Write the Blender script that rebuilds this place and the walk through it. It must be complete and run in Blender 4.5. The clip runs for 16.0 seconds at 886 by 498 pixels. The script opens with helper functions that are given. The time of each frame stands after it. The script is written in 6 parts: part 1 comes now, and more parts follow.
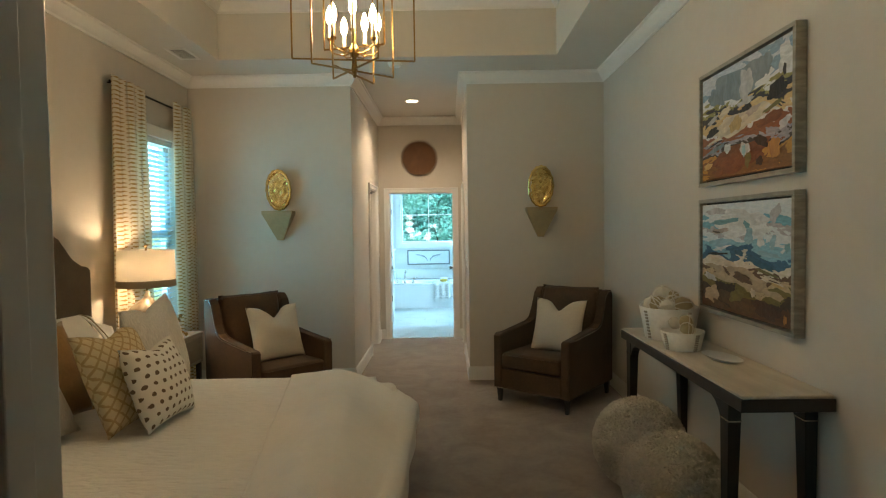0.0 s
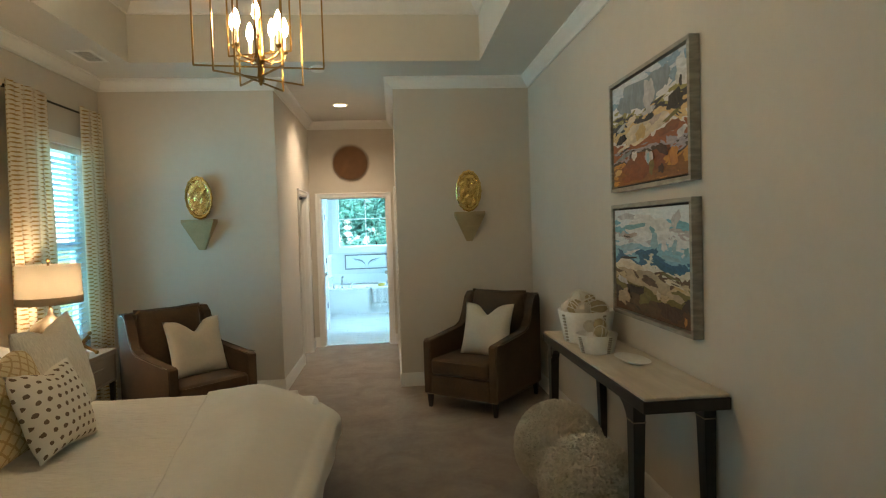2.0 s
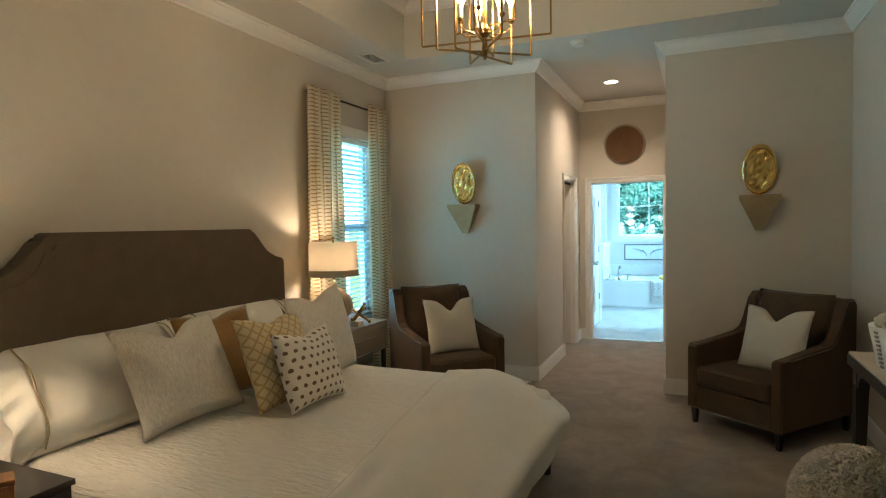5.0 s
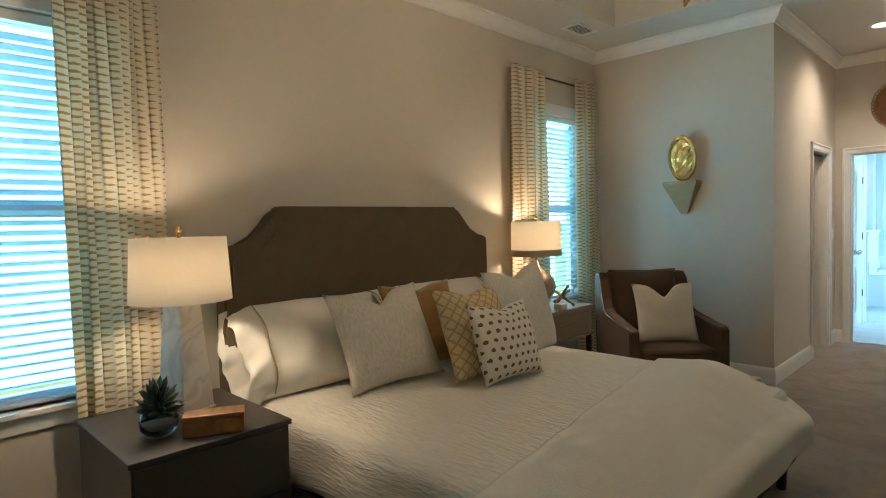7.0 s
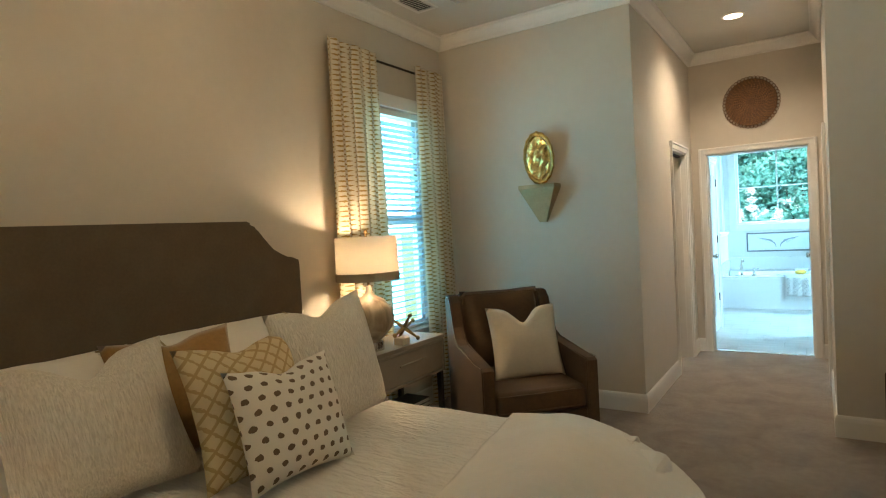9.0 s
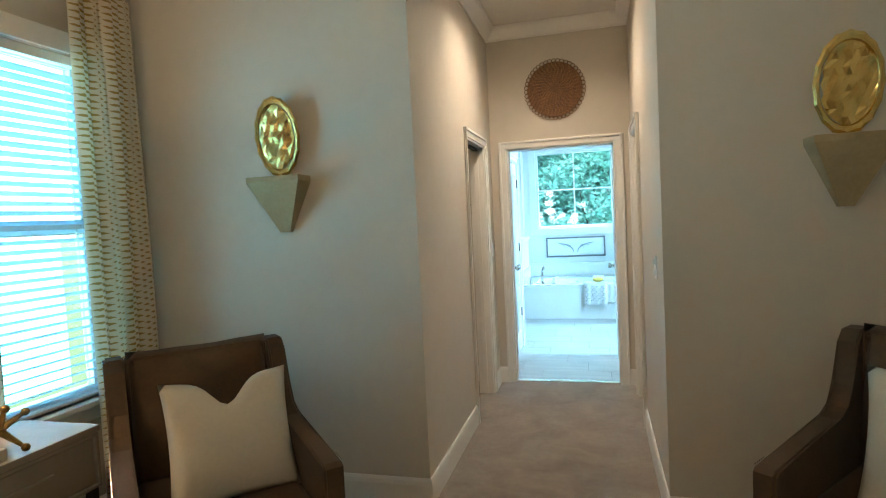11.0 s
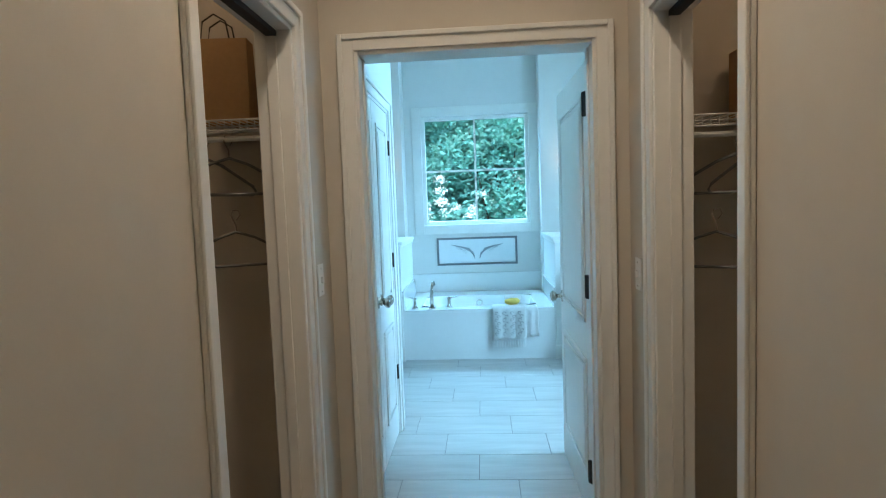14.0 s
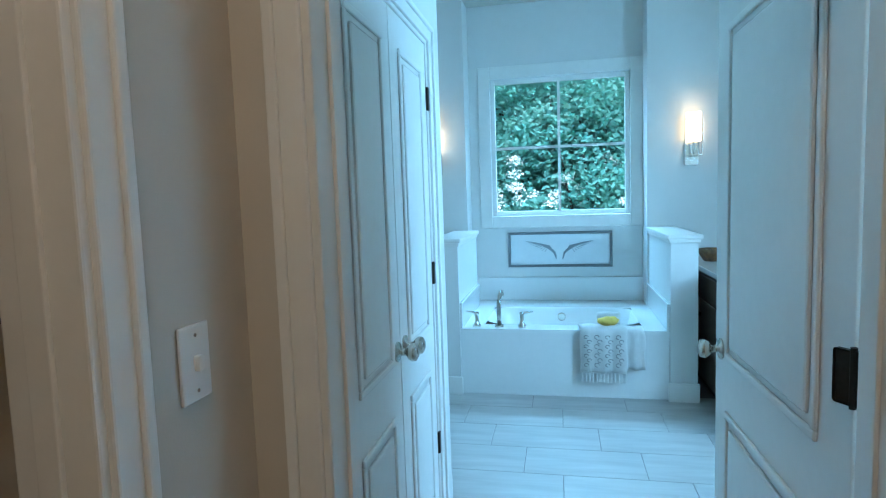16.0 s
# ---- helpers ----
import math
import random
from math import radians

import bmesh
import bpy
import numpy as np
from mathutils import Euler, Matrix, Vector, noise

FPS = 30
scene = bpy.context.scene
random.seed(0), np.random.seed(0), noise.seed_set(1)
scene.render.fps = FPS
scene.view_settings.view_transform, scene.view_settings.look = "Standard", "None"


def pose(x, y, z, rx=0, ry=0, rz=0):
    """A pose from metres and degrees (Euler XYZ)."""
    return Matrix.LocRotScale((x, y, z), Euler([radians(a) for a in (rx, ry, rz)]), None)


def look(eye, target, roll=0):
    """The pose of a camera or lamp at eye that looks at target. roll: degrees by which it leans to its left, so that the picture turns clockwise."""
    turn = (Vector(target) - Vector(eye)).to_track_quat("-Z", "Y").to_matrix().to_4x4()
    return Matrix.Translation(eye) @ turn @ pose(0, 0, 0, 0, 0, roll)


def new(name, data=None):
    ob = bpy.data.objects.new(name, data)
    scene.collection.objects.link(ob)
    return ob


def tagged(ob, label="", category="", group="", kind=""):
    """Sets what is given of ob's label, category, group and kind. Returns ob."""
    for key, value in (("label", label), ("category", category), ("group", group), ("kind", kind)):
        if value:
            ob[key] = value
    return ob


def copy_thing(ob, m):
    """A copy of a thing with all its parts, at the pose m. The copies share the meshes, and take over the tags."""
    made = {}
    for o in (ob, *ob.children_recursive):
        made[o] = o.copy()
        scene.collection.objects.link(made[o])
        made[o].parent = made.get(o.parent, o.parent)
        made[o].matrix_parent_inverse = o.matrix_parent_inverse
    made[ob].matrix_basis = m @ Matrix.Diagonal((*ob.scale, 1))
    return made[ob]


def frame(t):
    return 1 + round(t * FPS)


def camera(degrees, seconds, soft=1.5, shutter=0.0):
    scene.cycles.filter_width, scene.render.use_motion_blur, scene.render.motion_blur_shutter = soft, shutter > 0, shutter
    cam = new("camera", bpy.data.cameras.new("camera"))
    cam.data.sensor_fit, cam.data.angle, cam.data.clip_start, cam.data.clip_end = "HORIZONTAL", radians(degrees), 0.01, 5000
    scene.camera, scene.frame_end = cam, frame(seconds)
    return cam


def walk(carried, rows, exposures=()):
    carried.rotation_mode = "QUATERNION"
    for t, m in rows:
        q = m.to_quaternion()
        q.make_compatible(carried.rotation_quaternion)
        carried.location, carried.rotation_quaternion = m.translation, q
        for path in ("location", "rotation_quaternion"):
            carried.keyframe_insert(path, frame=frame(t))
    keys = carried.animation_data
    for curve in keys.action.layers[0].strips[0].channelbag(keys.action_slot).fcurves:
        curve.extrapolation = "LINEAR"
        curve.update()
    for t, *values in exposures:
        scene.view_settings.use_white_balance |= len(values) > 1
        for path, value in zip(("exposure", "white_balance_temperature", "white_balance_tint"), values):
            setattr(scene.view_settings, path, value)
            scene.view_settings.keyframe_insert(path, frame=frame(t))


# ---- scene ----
# ---------- camera and walk ----------
cam = camera(75.1, 16.0, soft=1.15)
PATH = [
    (0, (0.047, -0.196, 1.521), (0.029, 1.803, 1.451), -0.8),
    (0.5, (0.063, -0.184, 1.522), (0.089, 1.814, 1.442), -1.0),
    (1, (0.128, -0.17, 1.543), (0.209, 1.827, 1.466), -1.2),
    (1.5, (0.165, -0.177, 1.561), (0.314, 1.816, 1.484), -1.5),
    (2, (0.209, -0.175, 1.56), (0.379, 1.816, 1.49), -1.8),
    (2.5, (0.28, -0.168, 1.558), (0.412, 1.827, 1.491), -2.0),
    (3, (0.343, -0.087, 1.532), (0.378, 1.911, 1.461), -2.0),
    (3.5, (0.373, 0.069, 1.534), (0.263, 2.065, 1.462), -1.8),
    (4, (0.418, 0.139, 1.544), (0.106, 2.113, 1.471), -1.6),
    (4.5, (0.464, 0.163, 1.539), (-0.09, 2.083, 1.462), -1.2),
    (5, (0.504, 0.157, 1.519), (-0.304, 1.985, 1.436), -1.0),
    (6.3, (0.52, 0.26, 1.447), (-0.805, 1.758, 1.36), -1.2),
    (7.5, (0.467, 0.435, 1.373), (-0.956, 1.838, 1.288), -1.6),
    (8, (0.362, 0.69, 1.4), (-0.995, 2.157, 1.32), -2.3),
    (8.5, (0.255, 0.996, 1.432), (-0.997, 2.554, 1.352), -2.5),
    (9, (0.187, 1.303, 1.411), (-0.907, 2.976, 1.345), -3.2),
    (9.5, (0.058, 1.603, 1.457), (-0.849, 3.384, 1.377), -3.2),
    (10, (-0.03, 1.939, 1.456), (-0.779, 3.792, 1.371), -3.4),
    (11.2, (-0.03, 2.98, 1.46), (-0.514, 4.92, 1.35), -2.6),
    (12.5, (-0.189, 4.209, 1.459), (-0.478, 6.183, 1.321), -1.7),
    (13, (-0.203, 4.677, 1.445), (-0.435, 6.659, 1.305), -1.9),
    (13.5, (-0.279, 5.132, 1.434), (-0.467, 7.118, 1.292), -2.1),
    (14, (-0.305, 5.556, 1.429), (-0.443, 7.546, 1.283), -2.1),
    (14.5, (-0.313, 5.955, 1.453), (-0.393, 7.947, 1.301), -2.5),
    (15, (-0.33, 6.33, 1.424), (-0.380, 8.314, 1.269), -2.4),
    (15.5, (-0.290, 6.618, 1.421), (-0.390, 8.596, 1.265), -2.4),
    (16, (-0.36, 6.852, 1.413), (-0.760, 8.804, 1.234), -1.9),
]
EXPOSURES = [(0.0, 0.05, 6950, 9), (3.0, 0.15, 6900, 9), (5.0, 0.05, 6550, 9), (7.5, 0.1, 6200, 9), (8.0, 0.15, 6800, 9), (9.0, 0.2, 6850, 9), (10.0, 0.25, 6550, 9), (12.5, 0.2, 6500, 9), (13.0, 0.05, 6400, 9), (14.0, -0.58, 6250, 9), (15.0, -0.92, 6150, 9), (16.0, -0.88, 5900, 9)]
walk(cam, [(t, look(eye, target, roll)) for t, eye, target, roll in PATH], EXPOSURES)

# ---------- the plan, in metres ----------
W, E, N, S = -2.52, 1.60, 5.55, 0.36            # bedroom walls
HL, HR, HN = -0.90, 0.25, 7.76                  # passage to the bathroom
CEIL, TRAY_Z = 3.05, 3.56
TX0, TX1, TY0, TY1 = -1.98, 1.03, 0.95, 4.975   # raised tray
BY0, BYC, BYW = 7.90, 11.75, 12.0               # bathroom: door wall, back wall, alcove wall
DX0, DX1 = -0.772, 0.136                        # bathroom door opening

# ---------- world and sun ----------
world = bpy.data.worlds.new("sky")
scene.world = world
world.use_nodes = True
wn = world.node_tree.nodes
sky = wn.new("ShaderNodeTexSky")
sky.sky_type, sky.sun_disc = "NISHITA", False
sky.sun_elevation, sky.sun_rotation = radians(55), radians(155)
world.node_tree.links.new(sky.outputs[0], wn["Background"].inputs[0])
wn["Background"].inputs[1].default_value = 1.25


def lamp(name, kind, m, power, colour, size=0.1, size_y=None, **more):
    data = bpy.data.lights.new(name, kind)
    data.energy, data.color = power, colour
    if kind == "AREA":
        data.shape, data.size, data.size_y = "RECTANGLE", size, size_y or size
    elif kind == "SUN":
        data.angle = radians(size)
    else:
        data.shadow_soft_size = size
    if kind == "SPOT":
        data.spot_size, data.spot_blend = radians(more["cone"]), 1.0
    ob = new(name, data)
    ob.matrix_world = m
    return ob


SUN = look((0, 0, 0), (-0.24, 0.52, -0.82))
lamp("sun", "SUN", SUN, 19.0, (0.80, 0.95, 1.0), 0.5)
DAY = (0.20, 0.71, 0.95)
# daylight in the window openings; the bath side one is added fill
lamp("daylight_north", "AREA", look((W - 0.30, 4.85, 1.52), (W + 2, 4.85, 1.52)), 36, DAY, 0.8, 1.7)
lamp("daylight_south", "AREA", look((W - 0.30, 0.80, 1.52), (W + 2, 0.80, 1.52)), 24, DAY, 0.8, 1.7)
lamp("daylight_bath", "AREA", look((-0.36, BYW + 0.75, 3.35), (-0.36, 10.3, 0.6)), 700, (0.25, 0.64, 1.0), 1.7, 1.3)
# fill lamp through an invented east window, brightens the linen doors and floor
lamp("daylight_bath_side", "AREA", look((2.02, 8.95, 1.75), (0, 8.95, 1.3)), 165, (0.28, 0.66, 1.0), 1.1, 1.1)
lamp("passage_downlight_bulb", "SPOT", look((-0.36, 6.72, 3.03), (-0.36, 6.72, 0)), 112, (1.0, 0.82, 0.62), 0.07, cone=150)


# ---------- materials ----------
def nodes_of(name):
    m = bpy.data.materials.new(name)
    m.use_nodes = True
    t = m.node_tree
    return m, t, t.nodes["Principled BSDF"]


def math_node(t, op, a, b=0.0):
    n = t.nodes.new("ShaderNodeMath")
    n.operation = op
    for i, v in enumerate((a, b)):
        if isinstance(v, (int, float)):
            n.inputs[i].default_value = v
        else:
            t.links.new(v, n.inputs[i])
    return n.outputs[0]


def plain(name, base, other=None, scale=6.0, rough=0.6, metal=0.0, bump=0.0, bump_scale=120.0, emit=None, power=0.0, spread=0.15, sheen=0.0, coat=0.0, per_piece=0.0):
    """Two colours mixed by coarse and fine noise, with fine relief."""
    m, t, b = nodes_of(name)
    other = other or tuple(c * 0.88 for c in base)
    co = t.nodes.new("ShaderNodeTexCoord")
    n1, n2 = t.nodes.new("ShaderNodeTexNoise"), t.nodes.new("ShaderNodeTexNoise")
    n1.inputs["Scale"].default_value, n1.inputs["Detail"].default_value = scale, 5
    n2.inputs["Scale"].default_value, n2.inputs["Detail"].default_value = scale * 9, 3
    mean = t.nodes.new("ShaderNodeMix")
    mean.inputs[0].default_value = 0.4
    ramp = t.nodes.new("ShaderNodeValToRGB")
    ramp.color_ramp.elements[0].position, ramp.color_ramp.elements[1].position = 0.5 - spread, 0.5 + spread
    ramp.color_ramp.elements[0].color, ramp.color_ramp.elements[1].color = (*other, 1), (*base, 1)
    for n in (n1, n2):
        t.links.new(co.outputs["Object"], n.inputs["Vector"])
    t.links.new(n1.outputs[0], mean.inputs[2]), t.links.new(n2.outputs[0], mean.inputs[3])
    t.links.new(mean.outputs[0], ramp.inputs[0])
    out = ramp.outputs[0]
    if per_piece:
        info, hsv, mr = t.nodes.new("ShaderNodeObjectInfo"), t.nodes.new("ShaderNodeHueSaturation"), t.nodes.new("ShaderNodeMapRange")
        mr.inputs[3].default_value, mr.inputs[4].default_value = 1 - per_piece, 1 + per_piece
        t.links.new(info.outputs["Random"], mr.inputs[0]), t.links.new(mr.outputs[0], hsv.inputs["Value"]), t.links.new(out, hsv.inputs["Color"])
        out = hsv.outputs[0]
    t.links.new(out, b.inputs["Base Color"])
    b.inputs["Roughness"].default_value, b.inputs["Metallic"].default_value = rough, metal
    if sheen:
        b.inputs["Sheen Weight"].default_value, b.inputs["Sheen Roughness"].default_value = sheen, 0.4
    if coat:
        b.inputs["Coat Weight"].default_value, b.inputs["Coat Roughness"].default_value = coat, 0.1
    if bump:
        n3, bm = t.nodes.new("ShaderNodeTexNoise"), t.nodes.new("ShaderNodeBump")
        n3.inputs["Scale"].default_value, n3.inputs["Detail"].default_value = bump_scale, 4
        bm.inputs["Strength"].default_value, bm.inputs["Distance"].default_value = bump, 0.01
        t.links.new(co.outputs["Object"], n3.inputs["Vector"]), t.links.new(n3.outputs[0], bm.inputs["Height"]), t.links.new(bm.outputs[0], b.inputs["Normal"])
    if emit:
        b.inputs["Emission Color"].default_value, b.inputs["Emission Strength"].default_value = (*emit, 1), power
    return m


def banded(name, dark, light, axis_scale, rough=0.4, bump=0.1, metal=0.0, depth=0.01):
    """Streaks along one axis: wood, brushed metal, ribbed cloth."""
    m, t, b = nodes_of(name)
    co, mp, n1, ramp, bm = (t.nodes.new("ShaderNode" + k) for k in ("TexCoord", "Mapping", "TexNoise", "ValToRGB", "Bump"))
    mp.inputs["Scale"].default_value = axis_scale
    n1.inputs["Scale"].default_value, n1.inputs["Detail"].default_value, n1.inputs["Distortion"].default_value = 3.0, 6, 0.6
    ramp.color_ramp.elements[0].position, ramp.color_ramp.elements[1].position = 0.32, 0.68
    ramp.color_ramp.elements[0].color, ramp.color_ramp.elements[1].color = (*dark, 1), (*light, 1)
    bm.inputs["Strength"].default_value, bm.inputs["Distance"].default_value = bump, depth
    t.links.new(co.outputs["Object"], mp.inputs[0]), t.links.new(mp.outputs[0], n1.inputs["Vector"])
    t.links.new(n1.outputs[0], ramp.inputs[0]), t.links.new(ramp.outputs[0], b.inputs["Base Color"])
    t.links.new(n1.outputs[0], bm.inputs["Height"]), t.links.new(bm.outputs[0], b.inputs["Normal"])
    b.inputs["Roughness"].default_value, b.inputs["Metallic"].default_value = rough, metal
    return m


def veined(name, ground, vein, scale, rough):
    """Pale stone with thin branching veins and soft clouds."""
    m, t, b = nodes_of(name)
    co, n1, n2, ramp, mix = (t.nodes.new("ShaderNode" + k) for k in ("TexCoord", "TexNoise", "TexNoise", "ValToRGB", "Mix"))
    n1.inputs["Scale"].default_value, n1.inputs["Detail"].default_value, n1.inputs["Distortion"].default_value = scale, 6, 1.6
    n2.inputs["Scale"].default_value = scale * 0.7
    els = ramp.color_ramp.elements
    els[0].position, els[1].position = 0.44, 0.56
    els[0].color = els[1].color = (0, 0, 0, 1)
    els.new(0.50).color = (1, 1, 1, 1)
    mix.data_type = "RGBA"
    mix.inputs[6].default_value, mix.inputs[7].default_value = (*ground, 1), (*vein, 1)
    t.links.new(co.outputs["Object"], n1.inputs["Vector"]), t.links.new(co.outputs["Object"], n2.inputs["Vector"]), t.links.new(n1.outputs[0], ramp.inputs[0])
    t.links.new(math_node(t, "MULTIPLY", ramp.outputs[0], n2.outputs[0]), mix.inputs[0]), t.links.new(mix.outputs[2], b.inputs["Base Color"])
    b.inputs["Roughness"].default_value = rough
    return m


def carpet(name, base, low):
    """Cut pile: fine fibres, and broad patches where feet have pressed the pile."""
    m, t, b = nodes_of(name)
    co, big, mid, fine, bm, mix = (t.nodes.new("ShaderNode" + k) for k in ("TexCoord", "TexNoise", "TexNoise", "TexNoise", "Bump", "Mix"))
    for n, sc_, det in ((big, 3.2, 3), (mid, 26, 3), (fine, 380, 3)):
        n.inputs["Scale"].default_value, n.inputs["Detail"].default_value = sc_, det
        t.links.new(co.outputs["Object"], n.inputs["Vector"])
    big.inputs["Distortion"].default_value = 1.2
    mr = t.nodes.new("ShaderNodeMapRange")
    mr.inputs[1].default_value, mr.inputs[2].default_value = 0.36, 0.64
    total = math_node(t, "ADD", math_node(t, "MULTIPLY", big.outputs[0], 0.50), math_node(t, "ADD", math_node(t, "MULTIPLY", mid.outputs[0], 0.22), math_node(t, "MULTIPLY", fine.outputs[0], 0.28)))
    t.links.new(total, mr.inputs[0]), t.links.new(mr.outputs[0], mix.inputs[0])
    mix.data_type = "RGBA"
    mix.inputs[6].default_value, mix.inputs[7].default_value = (*low, 1), (*base, 1)
    t.links.new(mix.outputs[2], b.inputs["Base Color"])
    bm.inputs["Strength"].default_value, bm.inputs["Distance"].default_value = 1.0, 0.012
    t.links.new(math_node(t, "ADD", fine.outputs[0], mid.outputs[0]), bm.inputs["Height"]), t.links.new(bm.outputs[0], b.inputs["Normal"])
    b.inputs["Roughness"].default_value = 0.97
    return m


def see_through(m, colour, amount):
    """Adds light that passes through cloth or paper."""
    t = m.node_tree
    b, out = t.nodes["Principled BSDF"], t.nodes["Material Output"]
    tr, mix = t.nodes.new("ShaderNodeBsdfTranslucent"), t.nodes.new("ShaderNodeMixShader")
    tr.inputs[0].default_value = (*colour, 1)
    source = b.inputs["Base Color"].links
    if source and colour == (0, 0, 0):
        t.links.new(source[0].from_socket, tr.inputs[0])
    mix.inputs[0].default_value = amount
    t.links.new(b.outputs[0], mix.inputs[1]), t.links.new(tr.outputs[0], mix.inputs[2]), t.links.new(mix.outputs[0], out.inputs[0])
    return m


def on_uv(name, ground, ink, mask, rough=0.85, bump=0.15):
    """Cloth with a printed figure: mask(t, u, v) gives 1 where the ink lies."""
    m, t, b = nodes_of(name)
    uv, sep, mix = (t.nodes.new("ShaderNode" + k) for k in ("UVMap", "SeparateXYZ", "Mix"))
    mix.data_type = "RGBA"
    nz, bm = t.nodes.new("ShaderNodeTexNoise"), t.nodes.new("ShaderNodeBump")
    nz.inputs["Scale"].default_value = 55
    t.links.new(uv.outputs[0], sep.inputs[0]), t.links.new(uv.outputs[0], nz.inputs["Vector"])
    wob = math_node(t, "MULTIPLY", math_node(t, "SUBTRACT", nz.outputs[0], 0.5), 0.012)
    u, v = math_node(t, "ADD", sep.outputs[0], wob), math_node(t, "ADD", sep.outputs[1], wob)
    t.links.new(mask(t, u, v), mix.inputs[0])
    mix.inputs[6].default_value, mix.inputs[7].default_value = (*ground, 1), (*ink, 1)
    t.links.new(mix.outputs[2], b.inputs["Base Color"])
    nz2 = t.nodes.new("ShaderNodeTexNoise")
    nz2.inputs["Scale"].default_value = 260
    t.links.new(uv.outputs[0], nz2.inputs["Vector"])
    bm.inputs["Strength"].default_value, bm.inputs["Distance"].default_value = bump, 0.006
    t.links.new(nz2.outputs[0], bm.inputs["Height"]), t.links.new(bm.outputs[0], b.inputs["Normal"])
    b.inputs["Roughness"].default_value = rough
    return m


def dashes(t, u, v):
    col = math_node(t, "FLOOR", math_node(t, "DIVIDE", u, 0.075))
    odd = math_node(t, "MULTIPLY", math_node(t, "MODULO", col, 3.0), 0.27)
    row = math_node(t, "FRACT", math_node(t, "ADD", math_node(t, "DIVIDE", v, 0.033), odd))
    across = math_node(t, "FRACT", math_node(t, "DIVIDE", u, 0.075))
    lens = math_node(t, "MULTIPLY", math_node(t, "SINE", math_node(t, "MULTIPLY", across, math.pi)), 0.42)
    return math_node(t, "LESS_THAN", math_node(t, "ABSOLUTE", math_node(t, "SUBTRACT", row, 0.5)), math_node(t, "MULTIPLY", lens, 0.44))


def dots(t, u, v):
    gv = math_node(t, "DIVIDE", v, 0.048)
    shift = math_node(t, "MULTIPLY", math_node(t, "MODULO", math_node(t, "FLOOR", gv), 2.0), 0.5)
    gu = math_node(t, "ADD", math_node(t, "DIVIDE", u, 0.056), shift)
    du = math_node(t, "SUBTRACT", math_node(t, "FRACT", gu), 0.5)
    dv = math_node(t, "SUBTRACT", math_node(t, "FRACT", gv), 0.5)
    d = math_node(t, "SQRT", math_node(t, "ADD", math_node(t, "POWER", du, 2.0), math_node(t, "POWER", dv, 2.0)))
    return math_node(t, "LESS_THAN", d, 0.225)


def lattice(t, u, v):
    out = None
    for sign in ("ADD", "SUBTRACT"):
        f = math_node(t, "FRACT", math_node(t, "DIVIDE", math_node(t, sign, u, v), 0.068))
        line = math_node(t, "LESS_THAN", math_node(t, "ABSOLUTE", math_node(t, "SUBTRACT", f, 0.5)), 0.11)
        out = line if out is None else math_node(t, "MAXIMUM", out, line)
    return math_node(t, "MULTIPLY", out, 0.75)


def painting_material(name, stops, seed, stroke, tilt):
    """Broad brush strokes: bands by height, broken by large and small noise."""
    m, t, b = nodes_of(name)
    uv, sep, mp = (t.nodes.new("ShaderNode" + k) for k in ("UVMap", "SeparateXYZ", "Mapping"))
    mp.inputs["Location"].default_value, mp.inputs["Rotation"].default_value, mp.inputs["Scale"].default_value = (seed, seed * 0.7, 0), (0, 0, tilt), (1.0, 2.0, 1)
    n1, vo, bm = (t.nodes.new("ShaderNode" + k) for k in ("TexNoise", "TexVoronoi", "Bump"))
    n1.inputs["Scale"].default_value, n1.inputs["Detail"].default_value, n1.inputs["Distortion"].default_value = 2.6, 3, 1.2
    vo.inputs["Scale"].default_value = 7.0
    warp = t.nodes.new("ShaderNodeMix")
    warp.data_type, warp.inputs[0].default_value = "VECTOR", 0.22
    t.links.new(uv.outputs[0], sep.inputs[0]), t.links.new(uv.outputs[0], mp.inputs[0]), t.links.new(mp.outputs[0], n1.inputs["Vector"])
    t.links.new(mp.outputs[0], warp.inputs[4]), t.links.new(n1.outputs[1], warp.inputs[5]), t.links.new(warp.outputs[1], vo.inputs["Vector"])
    cell = t.nodes.new("ShaderNodeSeparateColor")
    t.links.new(vo.outputs["Color"], cell.inputs[0])
    h = math_node(t, "ADD", sep.outputs[1], math_node(t, "MULTIPLY", math_node(t, "SUBTRACT", n1.outputs[0], 0.5), stroke))
    h = math_node(t, "ADD", h, math_node(t, "MULTIPLY", math_node(t, "SUBTRACT", cell.outputs[0], 0.5), 0.06))
    ramp = t.nodes.new("ShaderNodeValToRGB")
    ramp.color_ramp.interpolation = "CONSTANT"
    els = ramp.color_ramp.elements
    while len(els) < len(stops):
        els.new(0.5)
    for e, (p, c) in zip(els, stops):
        e.position, e.color = p, (*c, 1)
    t.links.new(h, ramp.inputs[0])
    fine, over = t.nodes.new("ShaderNodeTexNoise"), t.nodes.new("ShaderNodeMix")
    fine.inputs["Scale"].default_value = 24
    over.data_type, over.blend_type, over.inputs[0].default_value = "RGBA", "OVERLAY", 0.45
    t.links.new(mp.outputs[0], fine.inputs["Vector"]), t.links.new(ramp.outputs[0], over.inputs[6]), t.links.new(fine.outputs[0], over.inputs[7])
    t.links.new(over.outputs[2], b.inputs["Base Color"])
    bm.inputs["Strength"].default_value, bm.inputs["Distance"].default_value = 0.25, 0.01
    t.links.new(fine.outputs[0], bm.inputs["Height"]), t.links.new(bm.outputs[0], b.inputs["Normal"])
    b.inputs["Roughness"].default_value = 0.5
    return m


